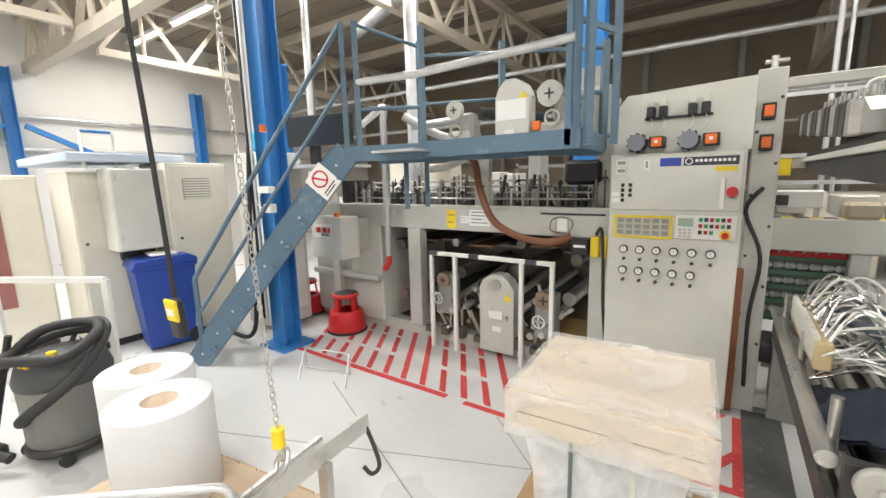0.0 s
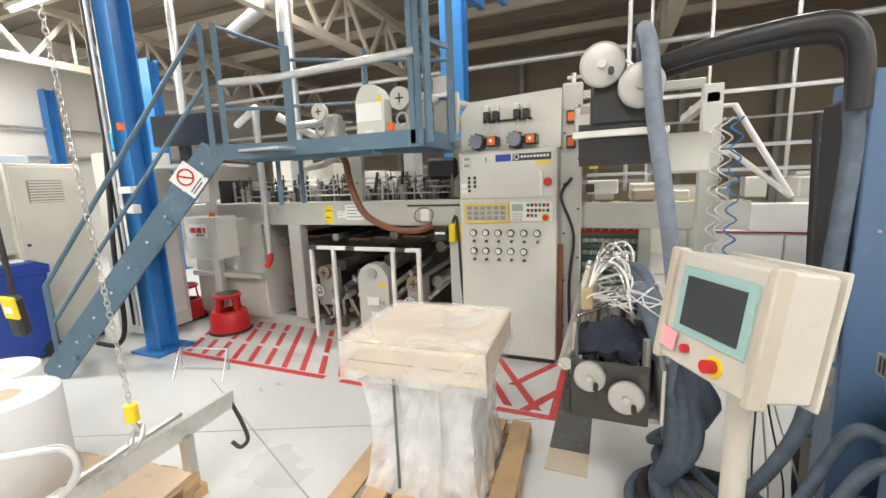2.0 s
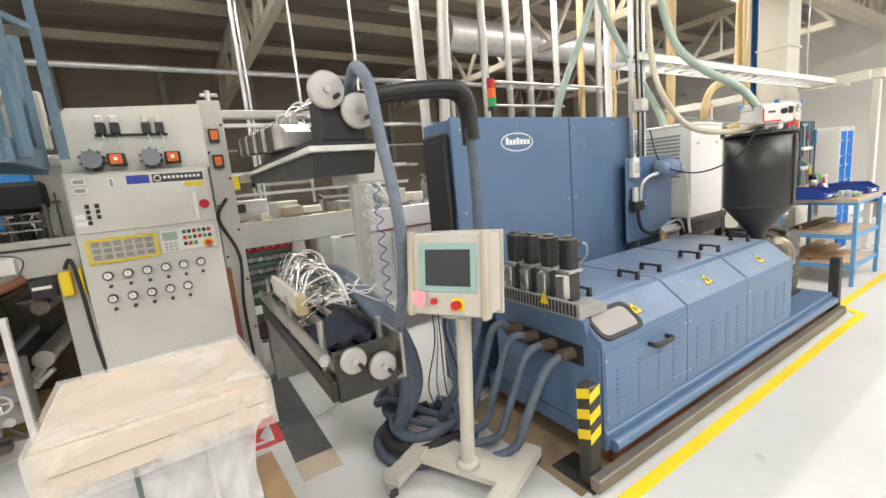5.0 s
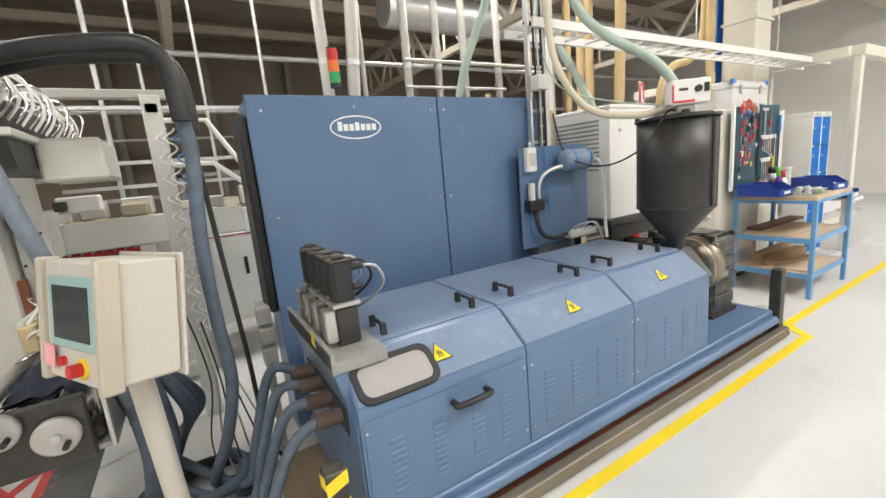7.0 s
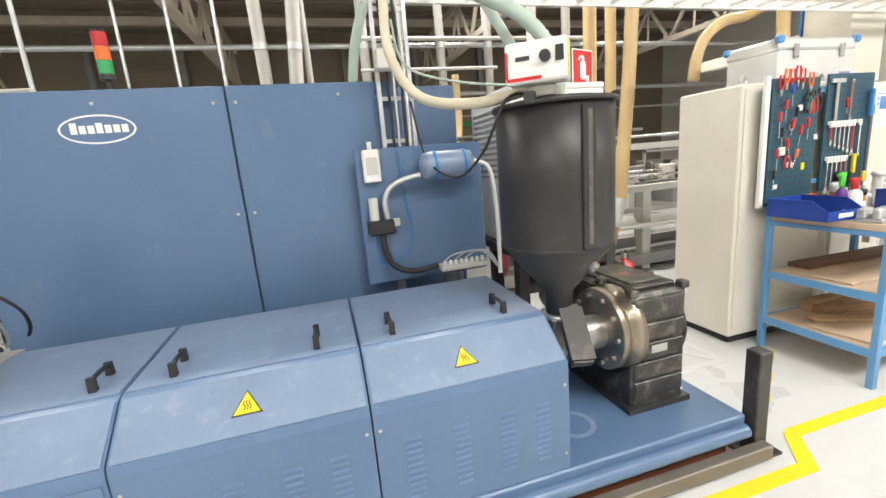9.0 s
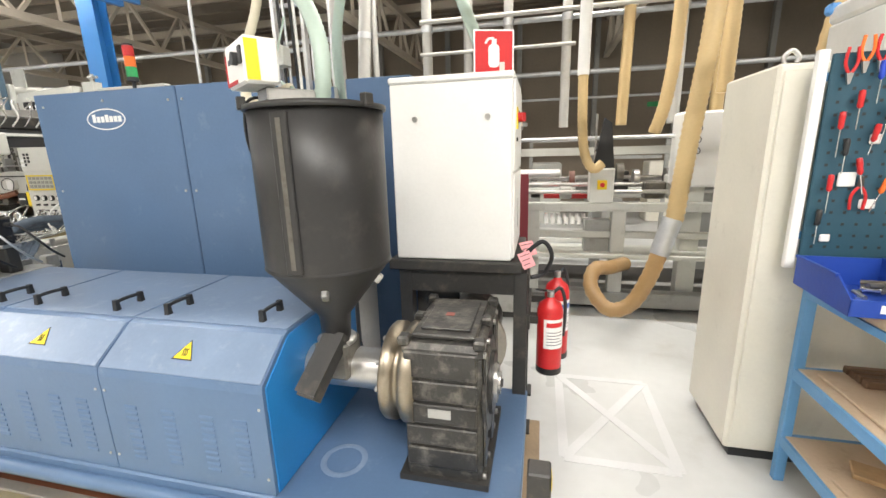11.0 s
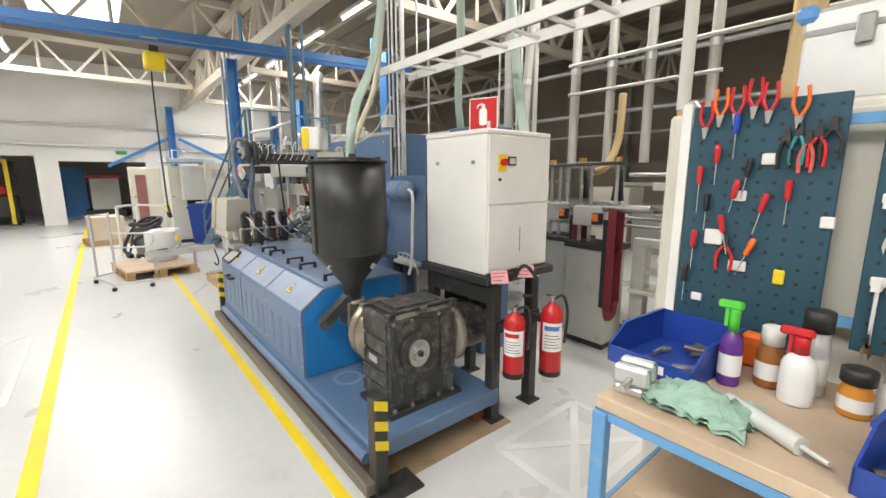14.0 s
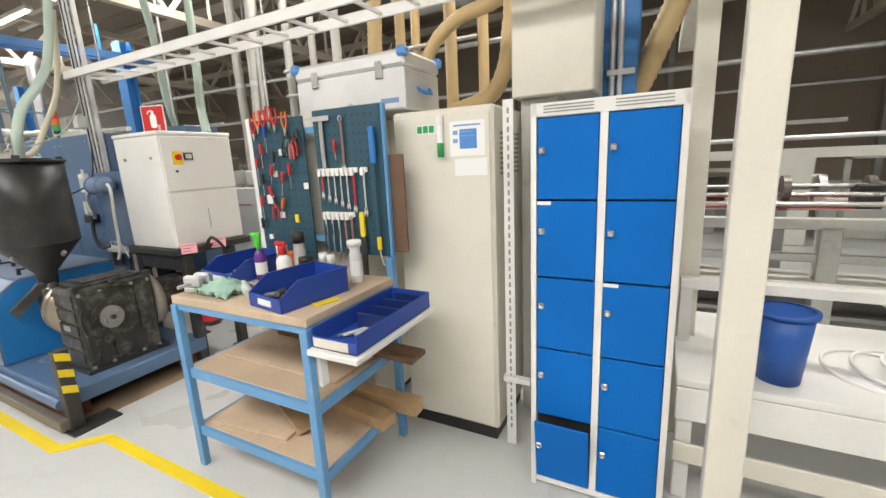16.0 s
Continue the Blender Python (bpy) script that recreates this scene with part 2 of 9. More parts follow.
# ---- mesh helpers ----
class Shape:
    """Collects faces for one mesh."""

    def __init__(self):
        self.v, self.f, self.s = [], [], []

    def add(self, verts, faces, smooth=False):
        n = len(self.v)
        self.v += [tuple(p) for p in verts]
        self.f += [tuple(i + n for i in f) for f in faces]
        self.s += [smooth] * len(faces)
        return self

    def box(self, x0, x1, y0, y1, z0, z1, b=0.0):
        """A box whose edges are cut by b."""
        x0, x1, y0, y1, z0, z1 = min(x0, x1), max(x0, x1), min(y0, y1), max(y0, y1), min(z0, z1), max(z0, z1)
        b = min(b, 0.45 * min(x1 - x0, y1 - y0, z1 - z0))
        if b <= 0:
            v = [(x, y, z) for x in (x0, x1) for y in (y0, y1) for z in (z0, z1)]
            return self.add(v, [(0, 1, 3, 2), (4, 6, 7, 5), (0, 4, 5, 1), (2, 3, 7, 6), (0, 2, 6, 4), (1, 5, 7, 3)])
        bm = bmesh.new()
        c = ((x0 + x1) / 2, (y0 + y1) / 2, (z0 + z1) / 2)
        bmesh.ops.create_cube(bm, size=1, matrix=Matrix.Translation(c) @ Matrix.Diagonal((x1 - x0, y1 - y0, z1 - z0, 1)))
        bmesh.ops.bevel(bm, geom=list(bm.edges), offset=b, segments=1, affect="EDGES")
        bm.verts.index_update()
        self.add([p.co for p in bm.verts], [[p.index for p in f.verts] for f in bm.faces])
        bm.free()
        return self

    def cyl(self, p, q, r, r2=None, n=14, caps=True):
        p, q = Vector(p), Vector(q)
        r2 = r if r2 is None else r2
        d = (q - p).normalized()
        a = d.orthogonal().normalized()
        c = d.cross(a)
        ring = [(a * math.cos(2 * math.pi * i / n) + c * math.sin(2 * math.pi * i / n)) for i in range(n)]
        v = [p + e * r for e in ring] + [q + e * r2 for e in ring]
        self.add(v, [(i, (i + 1) % n, n + (i + 1) % n, n + i) for i in range(n)], True)
        if caps:
            self.add(v, [tuple(range(n - 1, -1, -1)), tuple(range(n, 2 * n))])
        return self

    def tube(self, pts, r, n=8, smooth=4, ribs=0.0, closed=False):
        """A round tube along a curve through the points."""
        pts = [Vector(p) for p in pts]
        line = []
        if smooth > 1 and len(pts) > 2:
            for i in range(len(pts) - 1):
                a, b, c, d = pts[max(i - 1, 0)], pts[i], pts[i + 1], pts[min(i + 2, len(pts) - 1)]
                for k in range(smooth):
                    t = k / smooth
                    line.append(0.5 * (2 * b + (c - a) * t + (2 * a - 5 * b + 4 * c - d) * t * t + (3 * b - a - 3 * c + d) * t ** 3))
            line.append(pts[-1])
        else:
            line = pts
        rad = [r] * len(line)
        if ribs:
            fine, rad = [], []
            for a, b in zip(line, line[1:]):
                k = max(1, int((b - a).length / ribs))
                fine += [a.lerp(b, i / k) for i in range(k)]
            line = fine + [line[-1]]
            rad = [r * (1.0 if i % 2 else 0.9) for i in range(len(line))]
        up = None
        rings = []
        for i, p in enumerate(line):
            d = (line[min(i + 1, len(line) - 1)] - line[max(i - 1, 0)])
            d = d.normalized() if d.length > 1e-6 else Vector((0, 0, 1))
            up = d.orthogonal().normalized() if up is None else (up - d * up.dot(d)).normalized()
            c = d.cross(up)
            rings += [p + (up * math.cos(2 * math.pi * k / n) + c * math.sin(2 * math.pi * k / n)) * rad[i] for k in range(n)]
        m = len(line)
        self.add(rings, [(i * n + k, i * n + (k + 1) % n, (i + 1) * n + (k + 1) % n, (i + 1) * n + k) for i in range(m - 1) for k in range(n)], True)
        self.add(rings[:n], [tuple(range(n - 1, -1, -1))])
        self.add(rings[-n:], [tuple(range(n))])
        return self

    def lathe(self, profile, c=(0, 0, 0), n=32):
        """Turns (radius, height) pairs round the upright axis through c."""
        v = [(c[0] + r * math.cos(2 * math.pi * k / n), c[1] + r * math.sin(2 * math.pi * k / n), c[2] + z) for r, z in profile for k in range(n)]
        return self.add(v, [(i * n + k, i * n + (k + 1) % n, (i + 1) * n + (k + 1) % n, (i + 1) * n + k) for i in range(len(profile) - 1) for k in range(n)], True)

    def prism(self, outline, a0, a1, axis="x"):
        """Pushes a flat outline along an axis. Outline pairs are the other two axes in xyz order."""
        def place(u, w, a):
            return {"x": (a, u, w), "y": (u, a, w), "z": (u, w, a)}[axis]
        n = len(outline)
        v = [place(u, w, a0) for u, w in outline] + [place(u, w, a1) for u, w in outline]
        f = [(i, (i + 1) % n, n + (i + 1) % n, n + i) for i in range(n)] + [tuple(range(n - 1, -1, -1)), tuple(range(n, 2 * n))]
        return self.add(v, f)

    def bar(self, p, q, w, h=None, up=(0, 0, 1)):
        """A square bar from p to q."""
        p, q = Vector(p), Vector(q)
        h = w if h is None else h
        d = (q - p).normalized()
        s = d.cross(Vector(up))
        s = s.normalized() if s.length > 1e-3 else d.orthogonal().normalized()
        t = s.cross(d).normalized()
        v = [e + s * a * w / 2 + t * b * h / 2 for e in (p, q) for a, b in ((-1, -1), (1, -1), (1, 1), (-1, 1))]
        return self.add(v, [(0, 1, 5, 4), (1, 2, 6, 5), (2, 3, 7, 6), (3, 0, 4, 7), (3, 2, 1, 0), (4, 5, 6, 7)])

    def turn(self, m):
        """Moves all points by a pose."""
        self.v = [tuple(m @ Vector(p)) for p in self.v]
        return self

    def plate(self, outline, thick):
        """A flat plate with the outline in x and y, from z 0 to thick."""
        return self.prism(outline, 0, thick, "z")

    def mesh(self, name):
        me = bpy.data.meshes.new(name)
        me.from_pydata(self.v, [], self.f)
        me.polygons.foreach_set("use_smooth", self.s)
        bm = bmesh.new()
        bm.from_mesh(me)
        bmesh.ops.recalc_face_normals(bm, faces=bm.faces)
        bm.to_mesh(me)
        bm.free()
        return me


def S():
    return Shape()


def part(name, shape, material, parent, label="", at=None):
    """Links a shape as one mesh object under a thing or a part."""
    me = shape if isinstance(shape, bpy.types.Mesh) else shape.mesh(name)
    if not me.materials:
        me.materials.append(material)
    ob = new(name, me)
    if parent:
        ob.parent = parent
    if at:
        ob.location = at
    return tagged(ob, label)


ZONE = [Matrix()]


def zone(shift=(0, 0, 0), about=(0, 0, 0), scale=(1, 1, 1), turn=0.0):
    """From here on, things are laid out in a corner of the plan moved by shift, and sized and turned about a point."""
    c = Vector(about)
    ZONE[0] = Matrix.Translation(c + Vector(shift)) @ Matrix.Rotation(radians(turn), 4, "Z") @ Matrix.Diagonal((*scale, 1)) @ Matrix.Translation(-c)


def thing(name, at, label, category, group="", turn=0.0, kind=""):
    ob = new(name)
    ob.empty_display_size = 0.1
    ob.matrix_basis = ZONE[0] @ pose(*at, 0, 0, turn)
    return tagged(ob, label, category, group, kind)


def solo(name, shape, material, label, category, at=(0, 0, 0), group="", turn=0.0, kind=""):
    """A thing of one mesh."""
    ob = part(name, shape, material, None)
    ob.matrix_basis = ZONE[0] @ pose(*at, 0, 0, turn)
    return tagged(ob, label, category, group, kind)


def setting(name, shape, material, label=""):
    ob = part(name, shape, material, None)
    return tagged(ob, label, kind="structure")


def rounded(w, h, r, n=5):
    """Outline of a rectangle with round corners, about its middle."""
    out = []
    for cx, cy, a in ((w / 2 - r, h / 2 - r, 0), (-w / 2 + r, h / 2 - r, 90), (-w / 2 + r, -h / 2 + r, 180), (w / 2 - r, -h / 2 + r, 270)):
        out += [(cx + r * math.cos(radians(a + 90 * i / n)), cy + r * math.sin(radians(a + 90 * i / n))) for i in range(n + 1)]
    return out


def oval(a, b, n=28):
    return [(a * math.cos(2 * math.pi * i / n), b * math.sin(2 * math.pi * i / n)) for i in range(n)]


def ringplate(outer, inner, thick):
    """A flat ring between two outlines of the same length."""
    s, n = S(), len(outer)
    v = [(*p, z) for z in (0, thick) for p in outer] + [(*p, z) for z in (0, thick) for p in inner]
    f = []
    for i in range(n):
        j = (i + 1) % n
        f += [(i, j, n + j, n + i), (2 * n + i, 3 * n + i, 3 * n + j, 2 * n + j), (n + i, n + j, 3 * n + j, 3 * n + i), (i, 2 * n + i, 2 * n + j, j)]
    return s.add(v, f)


FRONT = Matrix(((1, 0, 0, 0), (0, 0, -1, 0), (0, 1, 0, 0), (0, 0, 0, 1)))  # plate x,y to wall x,z, facing -y
EASTF = Matrix(((0, 0, 1, 0), (1, 0, 0, 0), (0, 1, 0, 0), (0, 0, 0, 1)))  # plate x,y to y,z, facing +x


def bars(parent, m, rows, material=None):
    """Short printed bars in the plane of m: rows of (x0, x1, y, height)."""
    for x0, x1, y, h in rows:
        part("print_bar", S().box(x0, x1, y, y + h, 0.001, 0.0025).turn(m), material or INK, parent)


def sheet(name, m, w, h, label, parent=None, material=None, rows=5, category="sign"):
    """A paper sheet with lines that cannot be read."""
    if parent:
        ob = part(name, S().box(-w / 2, w / 2, -h / 2, h / 2, 0, 0.0015).turn(m), material or SHEET, parent, label)
    else:
        ob = thing(name, (0, 0, 0), label, category)
        part("paper", S().box(-w / 2, w / 2, -h / 2, h / 2, 0, 0.0015).turn(m), material or SHEET, ob)
    for i in range(rows):
        yy = h / 2 - h * (i + 0.8) / (rows + 0.6)
        part("print_bar", S().box(-w * 0.4, w * (0.38 - 0.12 * (i % 3)), yy, yy + h * 0.045, 0.0015, 0.0025).turn(m), INK, ob)
    return ob


def gland_hose(name, pts, r, material, label, category="hose", smooth=6, n=10, ribs=0.0, group=""):
    return solo(name, S().tube(pts, r, n, smooth, ribs), material, label, category, group=group)

# ---- the hall ----
X0, X1, Y0, Y1 = -12.0, 15.0, -8.0, 12.5
setting("floor", S().box(X0 - 6, X1 + 0.3, Y0 - 0.3, Y1 + 0.3, -0.2, 0.0), FLOOR, "glossy pale grey painted concrete floor")
w = S()
w.box(X0 - 0.25, X0, Y0, -3.6, 0, CEIL).box(X0 - 0.25, X0, -1.3, -0.75, 0, CEIL).box(X0 - 0.25, X0, 1.55, Y1, 0, CEIL)
w.box(X0 - 0.25, X0, -3.6, -1.3, 2.2, CEIL).box(X0 - 0.25, X0, -0.75, 1.55, 2.05, CEIL)
setting("wall_west", w, WALL, "white painted wall with two doorways")
setting("wall_north", S().box(X0 - 0.25, X1 + 0.25, Y1, Y1 + 0.25, 0, CEIL), FARWALL, "dim tan wall behind the machines")
setting("wall_south", S().box(X0 - 0.25, X1 + 0.25, Y0 - 0.25, Y0, 0, CEIL), WALL, "white painted wall")
setting("wall_east", S().box(X1, X1 + 0.25, Y0, Y1, 0, CEIL), WALL, "white painted wall")
# room beyond the doorways
setting("wall_back_room", S().box(X0 - 6.2, X0 - 6, -5, 3, 0, 3).box(X0 - 6, X0 - 0.25, 2.9, 3.1, 0, 3).box(X0 - 6, X0 - 0.25, -5.1, -4.9, 0, 3), WALL, "dim room wall beyond the doorway")
setting("ceiling_back_room", S().box(X0 - 6.2, X0 - 0.25, -5.1, 3.1, 3, 3.2), DECK)

# roof deck with raised ribs and skylight openings
d = S()
cuts = sorted(SKYLIGHTS)
xs = [X0]
for sx, sy in cuts:
    xs += [sx - 1.3, sx + 1.3]
xs.append(X1)
for i in range(0, len(xs), 2):
    d.box(xs[i], xs[i + 1], Y0, Y1, CEIL, CEIL + 0.2)
for sx, sy in cuts:
    d.box(sx - 1.3, sx + 1.3, Y0, sy - 0.8, CEIL, CEIL + 0.2).box(sx - 1.3, sx + 1.3, sy + 0.8, Y1, CEIL, CEIL + 0.2)
y = 3.2
while y < Y1:
    d.box(X0, X1, y, y + 0.05, CEIL - 0.035, CEIL)
    y += 0.6
setting("ceiling", d, DECK, "brown-grey ribbed roof deck")
for sx, sy in SKYLIGHTS:
    k = thing("skylight", (sx, sy, CEIL + 0.1), "bright rectangular skylight in the roof", "skylight", "skylights", kind="structure")
    part("pane", S().box(-1.3, 1.3, -0.8, 0.8, 0, 0.03), DAY, k)
    part("frame", S().box(-1.36, -1.28, -0.86, 0.86, -0.1, 0.0).box(1.28, 1.36, -0.86, 0.86, -0.1, 0.0).box(-1.28, 1.28, -0.86, -0.78, -0.1, 0.0).box(-1.28, 1.28, 0.78, 0.86, -0.1, 0.0), WHITE, k)


def lattice(a, b, z0, z1, step, chord=0.14, web=0.06):
    """A lattice girder between two points on plan."""
    s = S()
    a, b = Vector((*a, 0)), Vector((*b, 0))
    n = max(2, round((b - a).length / step))
    s.bar(a + Vector((0, 0, z0)), b + Vector((0, 0, z0)), chord, chord)
    s.bar(a + Vector((0, 0, z1)), b + Vector((0, 0, z1)), chord, chord)
    for i in range(n):
        p, q = a.lerp(b, i / n), a.lerp(b, (i + 1) / n)
        m = (p + q) / 2
        s.bar(p + Vector((0, 0, z0)), m + Vector((0, 0, z1)), web)
        s.bar(m + Vector((0, 0, z1)), q + Vector((0, 0, z0)), web)
        s.bar(m + Vector((0, 0, z0)), m + Vector((0, 0, z1)), web * 0.8)
    return s


setting("trim_girder", lattice((X0, 2.85), (X1, 2.85), 4.05, 5.02, 1.5, 0.2, 0.09), TRUSS, "white steel lattice girder")
for tx in (-8.7, -3.7, 1.3, 6.3, 11.3):
    setting("trim_truss", lattice((tx, 3.0), (tx, Y1), 3.85, 4.75, 1.3, 0.12, 0.06), TRUSS, "cream steel roof truss")
for tx in (-8.7, -3.7, 1.3, 6.3, 11.3):
    setting("trim_truss", lattice((tx, Y0), (tx, 2.7), 4.2, 5.02, 1.3, 0.12, 0.06), TRUSS, "cream steel roof truss")
for ry in (4.6, 6.6, 8.6, 10.6):
    setting("trim_purlin", S().bar((X0, ry, 4.86), (X1, ry, 4.86), 0.1, 0.16), TRUSS, "roof purlin")

# steel columns
for name, cx, cy, m in (("column_1", -3.65, 2.62, COLBLUE), ("column_2", 7.63, 2.85, COLBLUE), ("column_3", -1.3, 5.0, COLBLUE), ("column_4", -11.8, 2.4, COLBLUE), ("column_5", -11.8, -2.6, COLBLUE), ("column_6", -11.8, 6.0, COLBLUE), ("column_7", -7.6, 5.6, COLBLUE)):
    fw = 0.1 if name == "column_1" else 0.14
    s = S().box(cx - fw, cx + fw, cy - 0.1, cy - 0.085, 0, 4.0).box(cx - fw, cx + fw, cy + 0.085, cy + 0.1, 0, 4.0).box(cx - 0.008, cx + 0.008, cy - 0.085, cy + 0.085, 0, 4.0)
    s.box(cx - 0.2, cx + 0.2, cy - 0.19, cy + 0.19, 0, 0.025)
    setting(name, s, m, "bright blue steel column")
for (p, q) in (((-11.75, 2.3, 2.9), (-11.75, 0.5, 1.9)), ((-11.75, 2.6, 2.9), (-11.75, 4.6, 1.9))):
    setting("trim_brace", S().bar(p, q, 0.1), COLBLUE, "blue diagonal wall brace")

# tube lights, with three unseen ones added at the east end of the y 4.2 row
lampthing = None
for tx, ty in TUBES:
    m = pose(tx, ty, 4.56)
    if lampthing is None:
        lampthing = thing("tube_light", (tx, ty, 4.56), "lit white fluorescent tube light under the roof", "light", "tube lights")
        part("housing", S().box(-0.7, 0.7, -0.07, 0.07, 0.02, 0.09, 0.01), WHITE, lampthing)
        part("tube", S().cyl((-0.66, 0, 0), (0.66, 0, 0), 0.022, n=10), LAMP, lampthing, "glowing tube")
        part("hanger", S().cyl((-0.5, 0, 0.09), (-0.5, 0, 0.64), 0.006, n=6), STEEL, lampthing)
        part("hanger", S().cyl((0.5, 0, 0.09), (0.5, 0, 0.64), 0.006, n=6), STEEL, lampthing)
    else:
        copy_thing(lampthing, m)
dead = None
for dx in (-5.5, -2.0, 1.5, 5.0, 8.5):
    for dy in (5.4, 8.2):
        if dead is None:
            dead = thing("strip_light", (dx, dy, 5.13), "unlit white strip light under the roof", "light", "unlit strip lights")
            part("housing", S().box(-0.75, 0.75, -0.05, 0.05, 0, 0.07, 0.008), TRUSS, dead)
            part("diffuser", S().box(-0.73, 0.73, -0.04, 0.04, -0.02, 0.0), WHITE, dead)
        else:
            copy_thing(dead, pose(dx, dy, 5.13))

# overhead pipes
def pipe(pts, r, material, label, smooth=1, n=12):
    return solo("pipe", S().tube(pts, r, n, smooth), material, label, "pipe")


pipe([(X0, 7.8, 3.6), (X1, 7.8, 3.6)], 0.045, GALV, "long silver pipe under the roof trusses")
pipe([(X0 + 0.1, 9.5, 3.0), (X1, 9.5, 3.0)], 0.05, GALV, "silver pipe along the back bay")
pipe([(X0 + 0.1, 10.5, 2.6), (X1, 10.5, 2.6)], 0.03, GALV, "thin silver pipe along the back bay")
solo("duct", S().tube([(4.2, 6.2, 4.0), (15, 6.2, 4.0)], 0.28, 20, 1), GALV, "wide round ventilation duct", "duct")
for z in (3.1, 2.45):
    pipe([(X0 + 0.12, 2.5, z), (X0 + 0.12, 12, z)], 0.04, GALV, "grey heating pipe along the white wall")
    pipe([(X0 + 0.12, -7, z + 0.1), (X0 + 0.12, 2.3, z + 0.1)], 0.03, GALV, "grey heating pipe along the white wall")

# cable ladder
L = thing("cable_ladder", (0, 0, 0), "white cable ladder hung over the machines", "cable ladder")
CLY, CLZ = 2.08, 2.37
part("rail", S().box(3.29, 8.6, CLY - 0.02, CLY, CLZ, CLZ + 0.06), WHITE, L)
part("rail", S().box(3.29, 8.6, CLY + 0.26, CLY + 0.28, CLZ, CLZ + 0.06), WHITE, L)
x = 3.4
while x < 8.6:
    part("rung", S().box(x, x + 0.025, CLY, CLY + 0.26, CLZ + 0.012, CLZ + 0.028), WHITE, L)
    x += 0.25
for x in (3.6, 5.6, 7.4):
    part("hanger", S().cyl((x, CLY + 0.13, CLZ + 0.01), (x, CLY + 0.13, 4.1), 0.008, n=6), STEEL, L)
part("cable", S().tube([(3.3, CLY + 0.08, CLZ + 0.05), (6, CLY + 0.1, CLZ + 0.05), (8.6, CLY + 0.08, CLZ + 0.05)], 0.015, 6), RUBBER, L)

# floor marks
def strip(name, x0, x1, y0, y1, material, label, z=0.003):
    return tagged(part(name, S().box(x0, x1, y0, y1, -0.01, z), material, None), label, "floor marking", kind="structure")


strip("trim_yellow_line", -1.6, 4.89, 0.93, 0.995, YELLOW, "yellow painted floor line")
strip("trim_yellow_line", -12, 6.2, -0.30, -0.22, YELLOW, "yellow painted floor line")
setting("trim_yellow_line", S().prism([(4.89, 0.93), (5.05, 1.115), (5.05, 1.18), (5.0, 1.16), (4.85, 0.995)], -0.01, 0.0055, "z"), YELLOW, "yellow painted floor line")
strip("trim_yellow_line", 5.05, 9.5, 1.115, 1.18, YELLOW, "yellow painted floor line")

# ---- extruder ----
E = thing("extruder", (0, 0, 0), "long blue extruder under sloping steel covers on a skid", "machine")
FY, CY, BY = 1.125, 1.30, 1.92
slot = S().prism([(0.0, -0.007), (-0.0045, -0.006), (-0.0035, 0.002), (0.0, 0.009)], -0.03, 0.03).mesh("louvre")
slot.materials.append(BLUE)
CH = Matrix.Translation((0, (FY + CY) / 2, (0.69 + 0.825) / 2)) @ Euler((math.atan2(0.825 - 0.69, CY - FY), 0, 0)).to_matrix().to_4x4()
for i, (a, b) in enumerate(((1.47, 2.236), (2.242, 3.0), (3.006, 3.76))):
    prof = [(FY, 0.225), (FY, 0.66), (FY + 0.006, 0.693), (CY - 0.01, 0.82), (CY + 0.02, 0.828), (BY, 0.835), (BY, 0.225)]
    c = part("cover", S().prism(prof, a, b), BLUE, E)
    part("top_panel", S().prism([(CY + 0.02, 0.828), (CY + 0.02, 0.834), (BY - 0.006, 0.842), (BY - 0.006, 0.836)], a + 0.006, b - 0.006), BLUETOP, c, "pale blue top")
    part("slope_panel", S().box(a - 0 + 0.008, b - 0.008, -0.1, 0.1, 0.0, 0.004).turn(CH), BLUETOP, c, "pale blue sloping panel")
    if i == 0:
        part("door_panel", S().box(a + 0.012, b - 0.012, FY - 0.004, FY - 0.0005, 0.25, 0.645), BLUE, c)
    for k, lx in enumerate((0.13, 0.31, 0.49, 0.64)):
        for j in range(10):
            part("louvre", slot, BLUE, c, at=(a + lx, FY - (0.004 if i == 0 else 0.0), 0.30 + 0.026 * j))
    tx = (1.852, 2.62, 3.371)[i]
    tri = [(-0.048, -0.04), (0.048, -0.04), (0, 0.045)]
    sg = part("warning_sign", S().plate(tri, 0.0015).turn(CH @ pose(tx, 0.0, 0.0045)), BLACK, c, "yellow hot surface triangle")
    part("sign_face", S().plate([(x * 0.86, y * 0.86 - 0.001) for x, y in tri], 0.001).turn(CH @ pose(tx, 0.0, 0.0061)), YELLOW, sg)
    for w in (-0.009, 0, 0.009):
        part("sign_mark", S().tube([(w, -0.02, 0), (w + 0.004, -0.008, 0), (w - 0.003, 0.002, 0), (w + 0.002, 0.012, 0)], 0.0018, 5, 2).turn(CH @ pose(tx, -0.004, 0.0075)), BLACK, sg)
    for z in (0.3, 0.6):
        for xx in (a + 0.02, b - 0.02):
            part("screw", S().cyl((xx, FY - 0.006, z), (xx, FY - 0.003, z), 0.006, n=8), STEEL, c)
# grip handles on the top panels
for hx in (1.693, 2.14, 2.376, 2.851, 3.136, 3.611):
    hd = part("handle", S().tube([(hx, 1.372, 0.87), (hx, 1.40, 0.876), (hx, 1.46, 0.876), (hx, 1.488, 0.87)], 0.0085, 8, 3), BLACK, E, "black grip handle")
    for yy in (1.37, 1.49):
        part("handle_foot", S().prism([(yy - 0.012, 0.834), (yy + 0.012, 0.834), (yy + 0.008, 0.884), (yy - 0.008, 0.884)], hx - 0.011, hx + 0.011), BLACK, hd)
